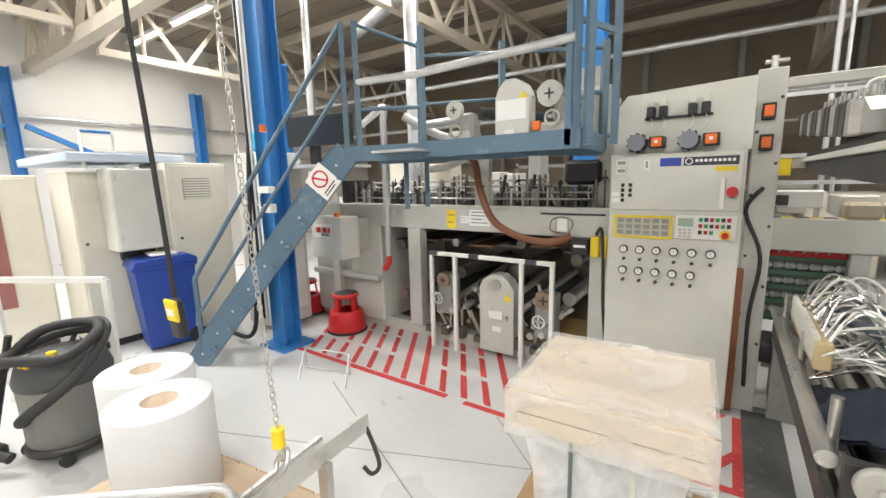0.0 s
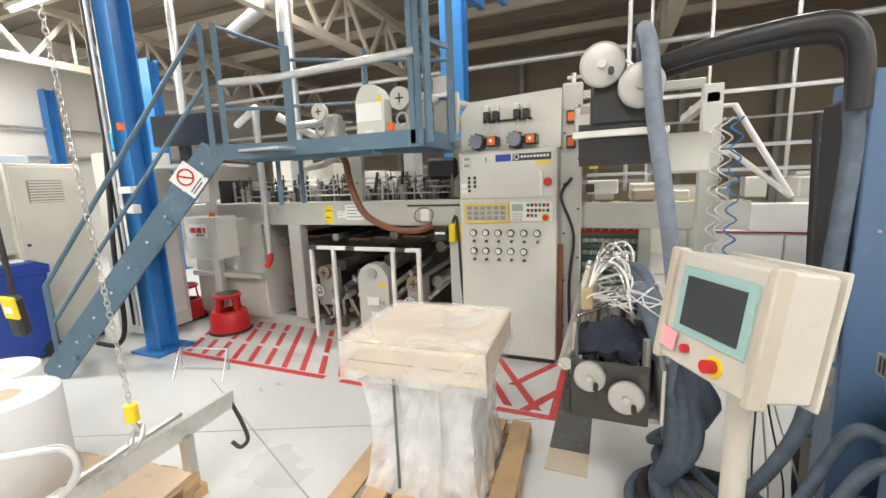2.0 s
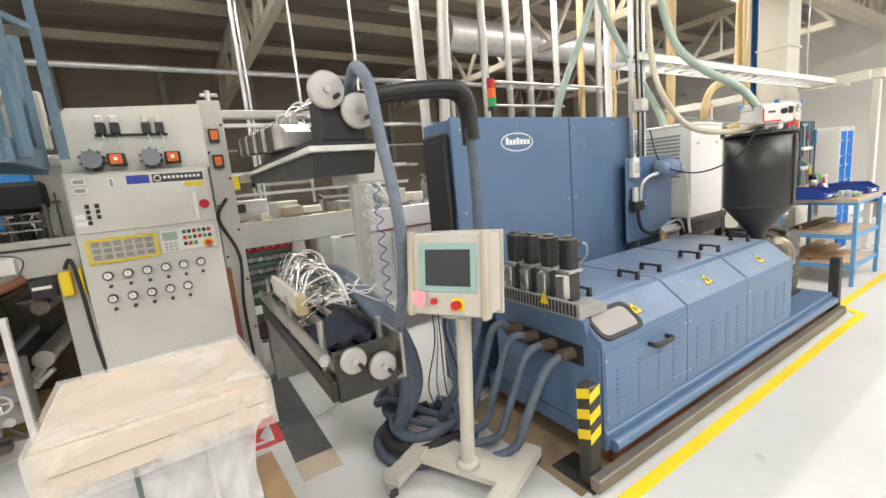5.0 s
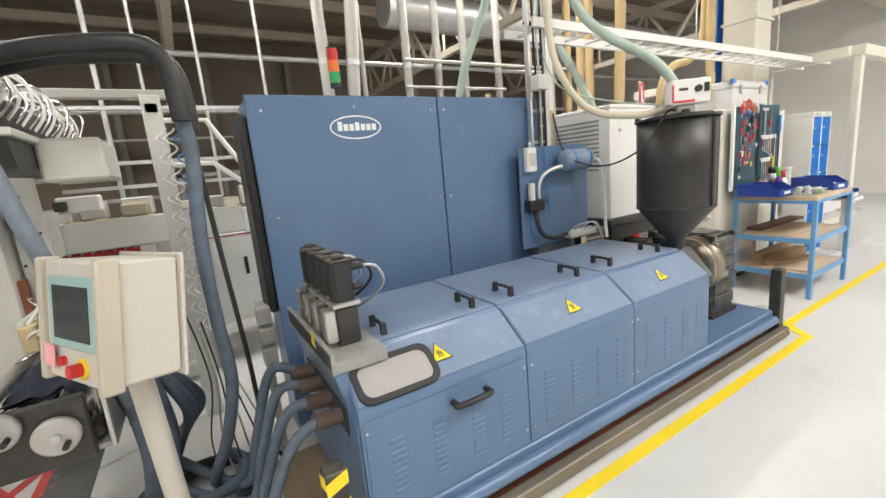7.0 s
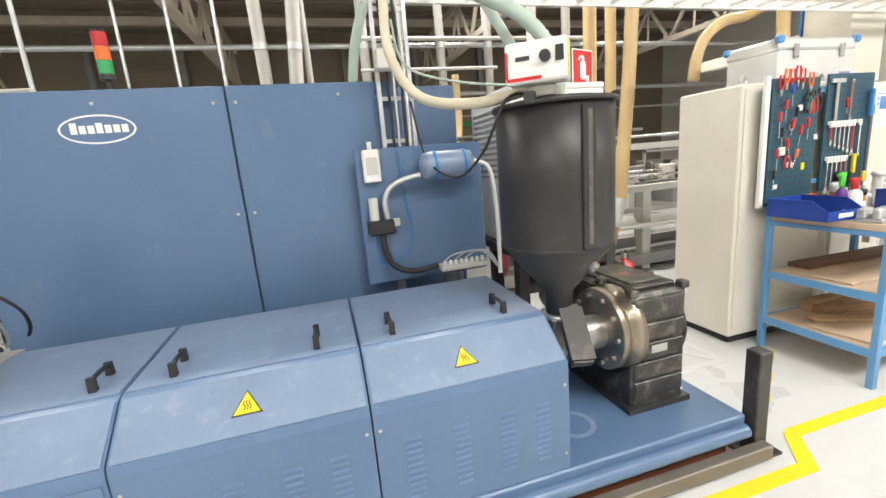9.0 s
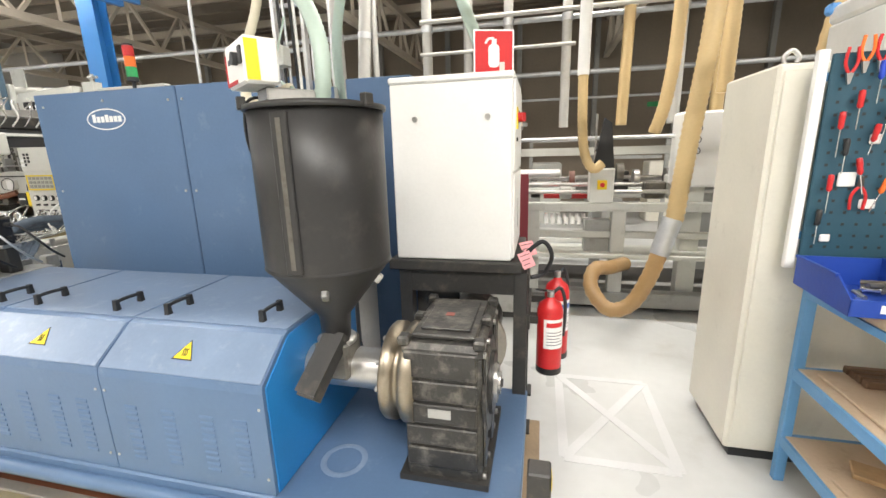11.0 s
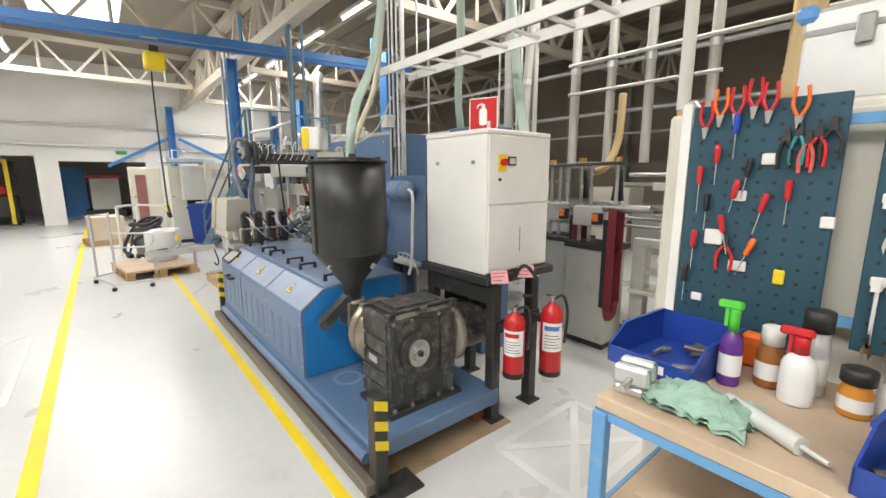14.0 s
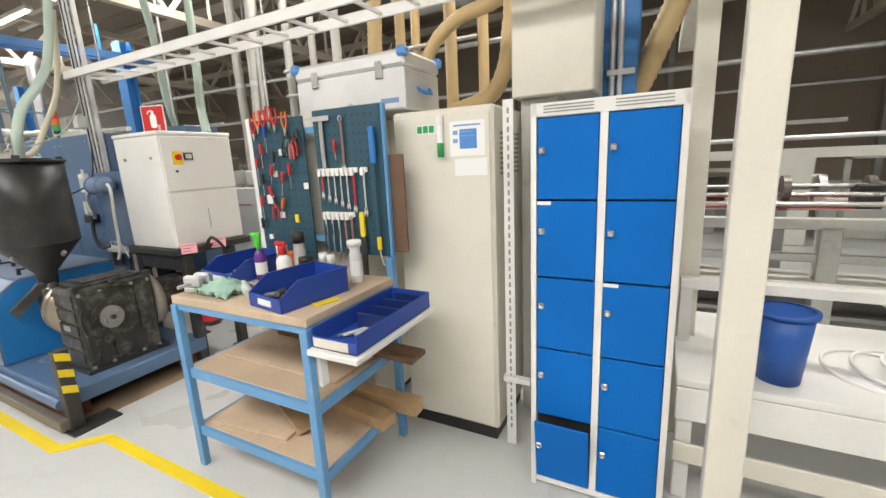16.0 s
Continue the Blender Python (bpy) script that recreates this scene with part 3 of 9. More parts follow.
# oval inspection window and front grip of the first cover
part("window_frame", ringplate(rounded(0.33, 0.175, 0.05), rounded(0.285, 0.13, 0.04), 0.014).turn(CH @ pose(1.652, -0.025, 0.003)), RUBBER, E, "black rubber window seal")
part("window_pane", S().plate(rounded(0.29, 0.135, 0.04), 0.007).turn(CH @ pose(1.652, -0.025, 0.003)), mat("smoked_pane", (0.4, 0.38, 0.37), 0.25, var=0.1), E, "dull grey inspection pane")
part("front_grip", S().tube([(1.84, 1.09, 0.585), (1.86, 1.075, 0.585), (1.99, 1.075, 0.585), (2.01, 1.09, 0.585)], 0.013, 8, 3).cyl((1.845, 1.12, 0.585), (1.845, 1.085, 0.585), 0.013, n=8).cyl((2.005, 1.12, 0.585), (2.005, 1.085, 0.585), 0.013, n=8), BLACK, E)
# skid
part("skid", S().box(1.47, 4.68, 1.115, 2.05, 0.12, 0.222, 0.008), BLUE, E, "blue steel skid")
part("skid_edge", S().cyl((1.5, 1.1, 0.155), (4.66, 1.1, 0.155), 0.033, n=12), BLUE, E)
part("skid_beam", S().box(1.55, 4.6, 1.14, 1.26, 0, 0.12), RUST, E)
part("skid_beam", S().box(1.55, 4.6, 1.9, 2.02, 0, 0.12), RUST, E)
part("oil_ring", S().lathe([(0.075, 0.2225), (0.085, 0.226), (0.1, 0.2225)], (3.93, 1.36, 0), 24), BLUETOP, E)

# hopper
HX, HY = 3.91, 1.43
hp = part("hopper", S().lathe([(0.0, 1.60), (0.232, 1.62), (0.236, 1.665), (0.24, 1.665), (0.24, 1.35), (0.24, 1.11), (0.236, 1.085), (0.065, 0.87), (0.055, 0.74)], (HX, HY, 0), 48), HOPPER, E, "matt black round hopper with a conical foot")
part("rim", S().lathe([(0.236, 1.655), (0.252, 1.655), (0.252, 1.672), (0.228, 1.672), (0.228, 1.66)], (HX, HY, 0), 48), HOPPER, hp)
part("seam", S().lathe([(0.238, 1.084), (0.243, 1.09), (0.238, 1.1)], (HX, HY, 0), 48), HOPPER, hp)
ang = radians(-90)
cx, cy = HX + 0.241 * math.cos(ang), HY + 0.241 * math.sin(ang)
sm = pose(cx, cy, 1.34, 0, 0, math.degrees(ang) + 90)
st = part("sight_strip", S().box(-0.03, 0.03, -0.008, 0.006, -0.24, 0.30, 0.004).turn(sm), HOPPER, hp, "black sight-glass strip")
part("sight_glass", S().box(-0.009, 0.009, -0.0095, -0.008, -0.22, 0.28).turn(sm), OILY, st, "narrow metal-edged sight glass")
for k, a in enumerate((-70, 20)):
    q = radians(a)
    part("cone_clip", S().box(-0.012, 0.012, -0.02, 0.01, -0.02, 0.02, 0.004).turn(pose(HX + 0.18 * math.cos(q), HY + 0.18 * math.sin(q), 1.01, 40, 0, a + 90)), STEEL, hp)
for a in (-20, 100, 220):
    q = radians(a)
    part("rim_lug", S().box(-0.02, 0.02, -0.01, 0.02, -0.012, 0.03, 0.004).turn(pose(HX + 0.245 * math.cos(q), HY + 0.245 * math.sin(q), 1.67, 0, 0, a - 90)), DARK, hp)
part("throat", S().box(3.84, 3.98, 1.36, 1.5, 0.60, 0.76, 0.01), OILY, E)
part("throat_collar", S().lathe([(0.055, 0.745), (0.08, 0.745), (0.08, 0.765), (0.055, 0.765)], (HX, HY, 0), 24), STEEL, E)
part("chute", S().bar((3.935, 1.40, 0.79), (3.885, 1.215, 0.605), 0.085, 0.05).bar((3.93, 1.37, 0.80), (3.882, 1.2, 0.635), 0.1, 0.012), DARK, E, "dark tilted slide gate")
part("barrel", S().cyl((3.76, 1.47, 0.61), (4.16, 1.47, 0.61), 0.085, n=24), STEEL, E, "steel extruder barrel")
part("cover_end", S().prism([(1.14, 0.23), (1.14, 0.68), (1.31, 0.815), (1.9, 0.825), (1.9, 0.23)], 3.762, 3.768), mat("bright_blue_end", (0.02, 0.2, 0.52), 0.4), E, "bright blue end plate")
fl = part("flange", S().lathe([(0.07, 0), (0.195, 0), (0.2, 0.006), (0.2, 0.04), (0.165, 0.044), (0.165, 0.075), (0.205, 0.079), (0.205, 0.125), (0.07, 0.13)], n=40).turn(pose(4.14, 1.47, 0.62, 0, 90)), mat("bronze_steel", (0.36, 0.31, 0.24), 0.32, 0.85, var=0.2, dirt=(0.12, 0.1, 0.07), dirt_amount=0.3), E, "worn steel flange rings")
for k in range(10):
    q = 2 * math.pi * k / 10
    part("bolt", S().cyl((4.122, 1.47 + 0.165 * math.cos(q), 0.62 + 0.165 * math.sin(q)), (4.142, 1.47 + 0.165 * math.cos(q), 0.62 + 0.165 * math.sin(q)), 0.012, n=6), STEEL, fl)

# gearbox: cast body with ribbed front, top cover and round east cover
g = part("gearbox", S().box(4.19, 4.53, 1.20, 1.76, 0.225, 0.80, 0.018).box(4.185, 4.535, 1.195, 1.77, 0.775, 0.84, 0.02), GEAR, E, "grimy black cast gearbox")
g.location, g.scale = (0.498, 0.307, 0.010), (0.89, 0.848, 0.955)
for z in (0.30, 0.40, 0.50, 0.60):
    part("rib", S().box(4.20, 4.51, 1.187, 1.2, z, z + 0.085, 0.005), GEAR, g)
part("rib", S().box(4.20, 4.51, 1.187, 1.2, 0.70, 0.81, 0.005), GEAR, g)
part("top_cover", S().box(4.22, 4.50, 1.25, 1.72, 0.84, 0.862, 0.006).box(4.25, 4.47, 1.3, 1.66, 0.862, 0.872, 0.004), GEAR, g)
for xx in (4.20, 4.52):
    for yy in (1.22, 1.48, 1.74):
        part("top_lug", S().box(xx - 0.025, xx + 0.025, yy - 0.03, yy + 0.03, 0.83, 0.868, 0.008), GEAR, g)
ec = S().cyl((4.53, 1.405, 0.60), (4.548, 1.405, 0.60), 0.2, n=36).cyl((4.548, 1.405, 0.60), (4.565, 1.405, 0.60), 0.135, n=32)
part("east_cover", ec, GEAR, g)
hb = part("hub", S().cyl((4.565, 1.405, 0.60), (4.58, 1.405, 0.60), 0.085, n=28).cyl((4.58, 1.405, 0.60), (4.592, 1.405, 0.60), 0.05, n=24), STEEL, g, "bright worn shaft hub")
part("hub_pin", S().cyl((4.592, 1.405, 0.60), (4.602, 1.405, 0.60), 0.018, n=12), DARK, hb)
part("lower_cap", S().cyl((4.53, 1.46, 0.36), (4.55, 1.46, 0.36), 0.065, n=24), GEAR, g)
part("side_pad", S().box(4.53, 4.545, 1.62, 1.75, 0.42, 0.8, 0.01), GEAR, g)
part("side_pad", S().box(4.53, 4.545, 1.22, 1.29, 0.3, 0.8, 0.01), GEAR, g)
for yy in (1.23, 1.37, 1.6, 1.73):
    for z in (0.26, 0.8):
        part("bolt", S().cyl((4.53, yy, z), (4.546, yy, z), 0.014, n=6), STEEL, g)
part("data_plate", S().box(4.30, 4.40, 1.1845, 1.187, 0.53, 0.57), STEEL, g)
part("red_tag", S().box(4.33, 4.37, 1.45, 1.49, 0.8725, 0.874), mat("faded_red", (0.3, 0.1, 0.08), 0.6), g)
part("foot", S().box(4.16, 4.56, 1.18, 1.8, 0.222, 0.25), DARK, g)
dm = part("drive_motor", S().cyl((4.38, 1.86, 0.58), (4.38, 2.2, 0.58), 0.15, n=28), GEAR, E, "dusty round drive motor")
part("motor_flange", S().lathe([(0.1, 0), (0.19, 0), (0.2, 0.012), (0.2, 0.05), (0.15, 0.06)], n=32).turn(pose(4.38, 1.81, 0.58, -90)), mat("dusty_cast", (0.26, 0.235, 0.2), 0.6, 0.2, var=0.3, scale=9), dm, "dusty beige motor flange")

# pump motors in a row on the west end
MB = part("motor_bracket", S().box(1.43, 1.64, 1.22, 1.95, 0.80, 0.845).box(1.43, 1.445, 1.22, 1.95, 0.845, 0.88), MID, E, "perforated dark bracket")
for k in range(30):
    part("bracket_hole", S().box(1.4285, 1.43, 1.24 + 0.0235 * k, 1.254 + 0.0235 * k, 0.81, 0.872), BLACK, MB)
for k in range(4):
    my = 1.375 + 0.134 * k
    mo = part("pump_motor", S().prism([(1.545 - 0.04, my - 0.028), (1.545 - 0.028, my - 0.04), (1.545 + 0.028, my - 0.04), (1.545 + 0.04, my - 0.028), (1.545 + 0.04, my + 0.028), (1.545 + 0.028, my + 0.04), (1.545 - 0.028, my + 0.04), (1.545 - 0.04, my + 0.028)], 1.02, 1.17, "z"), BLACK, E, "black square servo motor")
    part("motor_cap", S().box(1.503, 1.587, my - 0.042, my + 0.042, 1.17, 1.183, 0.006).box(1.52, 1.57, my - 0.025, my + 0.025, 1.183, 1.197, 0.006), OILY, mo)
    part("motor_plug", S().cyl((1.592, my, 1.14), (1.64, my, 1.14), 0.014, n=10), BLACK, mo)
    part("motor_plug", S().cyl((1.592, my, 1.06), (1.63, my, 1.06), 0.014, n=10), BLACK, mo)
    part("motor_flange", S().box(1.49, 1.60, my - 0.05, my + 0.05, 1.0, 1.02, 0.004), STEEL, mo)
    part("pump_block", S().box(1.5, 1.59, my - 0.036, my + 0.036, 0.845, 1.0, 0.008), DARK, mo)
    part("pump_plate", S().box(1.455, 1.5, my - 0.044, my + 0.02, 0.87, 1.0, 0.006), STEEL, mo, "pale steel side plate")
    for f in (-0.02, 0.0, 0.02):
        part("cooling_fin", S().box(1.5, 1.505, my + f - 0.003, my + f + 0.003, 1.03, 1.165), DARK, mo)
    solo("motor_cable", S().tube([(1.64, my, 1.14), (1.70, my + 0.01, 1.12), (1.74, my + 0.05, 1.04), (1.70, my + 0.14, 0.95), (1.62, my + 0.25, 0.88)], 0.007, 6, 5), RUBBER if k % 2 else GALV, "thin cable from a pump motor", "cable", group="motor cables")
part("bracket_sign", S().prism([(-0.03, -0.03), (0.03, -0.03), (0, 0.035)], 0, 0.002, "z").turn(Matrix.Translation((1.428, 1.45, 0.87)) @ Euler((radians(90), 0, radians(-90))).to_matrix().to_4x4()), YELLOW, E)
part("west_hood", S().prism([(1.43, 0.80), (1.475, 0.80), (1.475, 0.66), (1.462, 0.66)], 1.2, 1.9, "y"), BLUE, E)
part("hose_slot", S().box(1.456, 1.4625, 1.23, 1.80, 0.545, 0.655, 0.002), BLACK, E, "dark slot for the hoses")
part("west_panel", S().box(1.462, 1.469, 1.14, 1.9, 0.23, 0.66), BLUE, E)

# guard rail with striped posts
GR = thing("guard_rail", (0, 0, 0), "low dark steel guard rail with striped end posts", "guard rail")
part("rail_beam", S().box(1.30, 4.76, 1.035, 1.09, 0.02, 0.09, 0.006), mat("worn_steel_rail", (0.2, 0.18, 0.155), 0.5, 0.4, var=0.25, dirt=(0.28, 0.2, 0.12), dirt_amount=0.3), GR)
for px, py in ((1.36, 1.13), (4.74, 1.12)):
    po = part("post", S().box(px - 0.037, px + 0.037, py - 0.037, py + 0.037, 0.012, 0.53, 0.006), DARK, GR)
    part("base_plate", S().box(px - 0.06, px + 0.11, py - 0.06, py + 0.2, 0, 0.013), DARK, GR)
    for fx in (0, 1):
        for k in range(3):
            z = 0.24 + 0.105 * k
            if fx == 0 and px > 3:
                continue
            if fx == 0:
                q = [(px - 0.037, z), (px + 0.037, z + 0.03), (px + 0.037, z + 0.08), (px - 0.037, z + 0.05)]
                part("stripe", S().prism(q, py - 0.039, py - 0.0372, "y"), YELLOW, po)
            else:
                q = [(py - 0.037, z + 0.03), (py + 0.037, z), (py + 0.037, z + 0.05), (py - 0.037, z + 0.08)]
                part("stripe", S().prism(q, px + 0.0372, px + 0.039, "x"), YELLOW, po)
                if px < 3:
                    part("stripe", S().prism(q, px - 0.039, px - 0.0372, "x"), YELLOW, po)
solo("floor_grime", S().box(1.25, 4.75, 1.1, 2.1, -0.01, 0.002), STAIN, "rusty brown grime on the floor under the machine", "stain", kind="structure")

# ---- power cabinet ----
N = thing("power_cabinet", (0, 0, 0), "tall blue steel cabinet with an oval emblem", "cabinet")
part("body", S().box(1.44, 3.42, 2.222, 2.56, 0.0, 1.92, 0.004), BLUE, N)
dl = part("door", S().box(1.43, 2.553, 2.195, 2.218, 0.1, 1.93, 0.005), BLUE, N)
dr = part("door", S().box(2.561, 3.42, 2.195, 2.218, 0.1, 1.93, 0.005), BLUE, N)
em = part("emblem", ringplate(oval(0.155, 0.066), oval(0.147, 0.058), 0.002).turn(pose(1.999, 2.194, 1.756) @ FRONT), SHEET, dl, "white oval emblem with bars")
for k, (bw, bh) in enumerate(((0.036, 0.05), (0.026, 0.036), (0.02, 0.036), (0.028, 0.046), (0.024, 0.036), (0.026, 0.036), (0.028, 0.036))):
    bx = 1.999 - 0.108 + 0.034 * k
    part("emblem_bar", S().box(bx, bx + 0.026, 2.1925, 2.1945, 1.738, 1.738 + bh), SHEET, em)
for bx, bz in ((1.5, 1.85), (1.999, 1.87), (2.5, 1.85), (1.5, 1.3), (2.52, 1.3), (2.6, 1.85), (3.1, 1.87), (2.6, 1.3), (3.3, 1.85)):
    part("door_bolt", S().cyl((bx, 2.19, bz), (bx, 2.196, bz), 0.008, n=8), STEEL, dl if bx < 2.55 else dr)
part("foam_pad", S().box(1.385, 1.437, 2.23, 2.50, 0.78, 1.84, 0.015), BLACK, N, "black foam pad on the cabinet side")
SL = thing("signal_lamp", (1.997, 2.44, 1.92), "red, amber and green signal lamp tower", "signal lamp")
part("stem", S().cyl((0, 0, 0), (0, 0, 0.12), 0.012, n=10).cyl((0, 0, 0.1), (0, 0, 0.125), 0.034, n=18), BLACK, SL)
for k, (nm, m) in enumerate((("green_lens", GREEN), ("amber_lens", ORANGE), ("red_lens", RED))):
    part(nm, S().cyl((0, 0, 0.125 + 0.066 * k), (0, 0, 0.189 + 0.066 * k), 0.033, n=20), m, SL)
part("cap", S().cyl((0, 0, 0.323), (0, 0, 0.333), 0.03, n=18), BLACK, SL)

# air panel in front of the cabinet
A = thing("air_unit", (0, 0, 0), "blue panel with an air tank, valve and hoses", "air unit")
part("panel", S().box(3.135, 3.84, 2.1, 2.115, 0.84, 1.575, 0.004), BLUE, A)
part("panel_bracket", S().box(3.3, 3.34, 2.115, 2.2, 0.7, 1.5).box(3.65, 3.69, 2.115, 2.4, 0.0, 1.5), STEEL, A)
tk = part("tank", S().lathe([(0.0, 0), (0.04, 0.004), (0.066, 0.02), (0.075, 0.05), (0.075, 0.25), (0.066, 0.28), (0.04, 0.296), (0, 0.3)], n=24).turn(Matrix.Translation((3.46, 2.01, 1.46)) @ Euler((0, radians(90), 0)).to_matrix().to_4x4()), BLUETOP, A, "small blue air tank")
for tx in (3.53, 3.69):
    part("strap", S().lathe([(0.0765, 0), (0.079, 0), (0.079, 0.014), (0.0765, 0.014)], n=24).turn(Matrix.Translation((tx, 2.01, 1.46)) @ Euler((0, radians(90), 0)).to_matrix().to_4x4()), COLBLUE, tk)
part("isolator", S().box(3.17, 3.26, 2.05, 2.1, 1.40, 1.57, 0.008).cyl((3.215, 2.075, 1.57), (3.215, 2.075, 1.61), 0.012, n=8), WHITE, A, "white isolator box")
part("isolator_face", S().box(3.185, 3.245, 2.046, 2.05, 1.44, 1.53), GREY, A)
part("filter_bowl", S().cyl((3.2, 2.06, 1.2), (3.2, 2.06, 1.32), 0.025, n=14), PALE, A)
part("valve", S().box(3.16, 3.30, 2.03, 2.1, 1.12, 1.2, 0.008), BLACK, A)
part("valve_knob", S().box(3.29, 3.33, 2.04, 2.06, 1.16, 1.2), STEEL, A)
part("silver_hose", S().tube([(3.27, 2.06, 1.2), (3.262, 2.05, 1.29), (3.29, 2.04, 1.36), (3.36, 2.03, 1.40), (3.46, 2.01, 1.42)], 0.017, 8, 6, 0.008), GALV, A)
part("black_hose", S().tube([(3.235, 2.06, 1.12), (3.24, 2.05, 1.02), (3.28, 2.04, 0.94), (3.38, 2.03, 0.90), (3.52, 2.04, 0.91)], 0.016, 8, 6), RUBBER, A)
part("blue_line", S().tube([(3.19, 2.06, 1.12), (3.19, 2.06, 1.0), (3.23, 2.06, 0.95), (3.35, 2.07, 1.0), (3.40, 2.08, 1.12), (3.38, 2.08, 1.3), (3.36, 2.08, 1.56)], 0.004, 6, 5), COLBLUE, A)
part("gland_tray", S().box(3.53, 3.82, 2.0, 2.1, 0.875, 0.905, 0.004), GREY, A)
for k in range(8):
    part("gland", S().cyl((3.56 + 0.032 * k, 2.03, 0.905), (3.56 + 0.032 * k, 2.03, 0.93), 0.01, n=8), WHITE, A)
part("white_line", S().tube([(3.76, 2.0, 1.47), (3.84, 1.98, 1.42), (3.86, 1.96, 1.2), (3.86, 1.95, 0.95), (3.85, 1.93, 0.84)], 0.012, 8, 5), WHITE, A)
for k in range(3):
    part("grey_line", S().tube([(3.56 + 0.06 * k, 2.03, 0.93), (3.62 + 0.06 * k, 2.0, 0.97), (3.8, 1.99, 0.965 - 0.012 * k), (3.88, 2.0, 0.84)], 0.005, 6, 5), GALV, A)
VL = thing("cable_riser", (0, 0, 0), "upright galvanised cable ladder with cables", "cable ladder")
for x in (3.30, 3.47):
    part("rail", S().box(x, x + 0.02, 2.135, 2.17, 0.9, 4.1), GALV, VL)
z = 1.6
while z < 4.1:
    part("rung", S().box(3.32, 3.47, 2.145, 2.16, z, z + 0.02), GALV, VL)
    z += 0.22
for k, (x, m) in enumerate(((3.35, RUBBER), (3.38, GALV), (3.42, RUBBER), (3.44, WHITE))):
    part("cable", S().tube([(x, 2.13, 0.95), (x + 0.01, 2.125, 1.8), (x - 0.005, 2.13, 2.6), (x, 2.13, 4.0)], 0.008, 6, 4), m, VL)
part("riser_box", S().box(3.3, 3.4, 2.05, 2.13, 1.96, 2.06, 0.006), PALE, VL)

# ---- white control cabinet ----
W = thing("control_cabinet", (0, 0, 0), "white steel control cabinet on a black stand", "cabinet")
part("body", S().box(3.99, 4.585, 2.0, 2.6, 0.957, 1.82, 0.006), WHITE, W)
part("roof_panel", S().box(3.985, 4.592, 1.992, 2.606, 1.82, 1.852, 0.008), WHITE, W)
part("east_door", S().box(4.585, 4.598, 2.01, 2.59, 1.40, 1.815, 0.004), WHITE, W)
part("east_door", S().box(4.585, 4.598, 2.01, 2.59, 0.97, 1.39, 0.004), WHITE, W)
part("latch", S().box(4.598, 4.6, 2.30, 2.305, 1.08, 1.24), MID, W)
part("door_lock", S().cyl((4.598, 2.1, 1.55), (4.606, 2.1, 1.55), 0.01, n=10), DARK, W)
sw = part("main_switch", S().box(4.598, 4.604, 2.085, 2.155, 1.60, 1.70), YELLOW, W, "red main switch on a yellow plate")
part("switch_knob", S().cyl((4.604, 2.12, 1.655), (4.625, 2.12, 1.655), 0.022, n=14).box(4.625, 4.64, 2.112, 2.128, 1.635, 1.675), RED, sw)
part("meter", S().box(4.598, 4.606, 2.17, 2.24, 1.635, 1.69), BLACK, W)
part("meter_face", S().box(4.606, 4.608, 2.18, 2.23, 1.645, 1.68), PALE, W)
for sx in (4.115, 4.47):
    part("lock", S().cyl((sx, 1.99, 1.656), (sx, 2.0, 1.656), 0.013, n=12), STEEL, W)
for k in range(12):
    part("west_vent", S().box(3.982, 3.99, 2.1, 2.55, 1.35 + 0.035 * k, 1.365 + 0.035 * k), MID, W)
for lx in (4.03, 4.635):
    for yy in (2.03, 2.4):
        part("leg", S().box(lx - 0.035, lx + 0.035, yy - 0.035, yy + 0.035, 0.01, 0.9, 0.004), DARK, W)
        part("foot", S().box(lx - 0.06, lx + 0.06, yy - 0.06, yy + 0.06, 0, 0.012), DARK, W)
part("stand_top", S().box(3.95, 4.64, 1.97, 2.63, 0.9, 0.955, 0.006), DARK, W, "black welded stand")
part("stand_brace", S().box(4.0, 4.6, 2.0, 2.04, 0.78, 0.9), DARK, W)
part("grey_pad", S().box(4.06, 4.3, 2.1, 2.12, 0.62, 0.88), DARK, W)
# fire sign
FS = thing("fire_extinguisher_sign", (0, 0, 0), "red sign with a white extinguisher symbol", "sign")
fm = pose(4.49, 2.06, 1.945, 0, 0, 20) @ FRONT
part("plate", S().box(-0.095, 0.095, -0.095, 0.095, 0, 0.003).turn(fm), SHEET, FS)
part("red_field", S().box(-0.088, 0.088, -0.088, 0.088, 0.003, 0.0045).turn(fm), RED, FS)
part("symbol", S().plate(rounded(0.052, 0.1, 0.018), 0.0015).turn(fm @ pose(0, -0.018, 0.0046)), SHEET, FS)
part("symbol_neck", S().box(-0.01, 0.012, 0.03, 0.055, 0.0046, 0.006).turn(fm), SHEET, FS)
part("symbol_horn", S().tube([(0.0, 0.056, 0.006), (-0.025, 0.054, 0.006), (-0.04, 0.035, 0.006)], 0.006, 6, 4).turn(fm), SHEET, FS)
part("support", S().box(4.44, 4.54, 2.065, 2.075, 1.85, 1.9), PALE, FS)
# extinguishers
def curved(r, a0, a1, z0, z1, n=10):
    """A bent label on a cylinder of radius r, facing -y between the angles a0 and a1."""
    vs = []
    for i in range(n + 1):
        q = radians(-90 + a0 + (a1 - a0) * i / n)
        vs += [(r * math.cos(q), r * math.sin(q), z0), (r * math.cos(q), r * math.sin(q), z1)]
    return S().add(vs, [(2 * i, 2 * i + 2, 2 * i + 3, 2 * i + 1) for i in range(n)])


LABELBLUE = mat("label_blue", (0.1, 0.2, 0.5), 0.5)


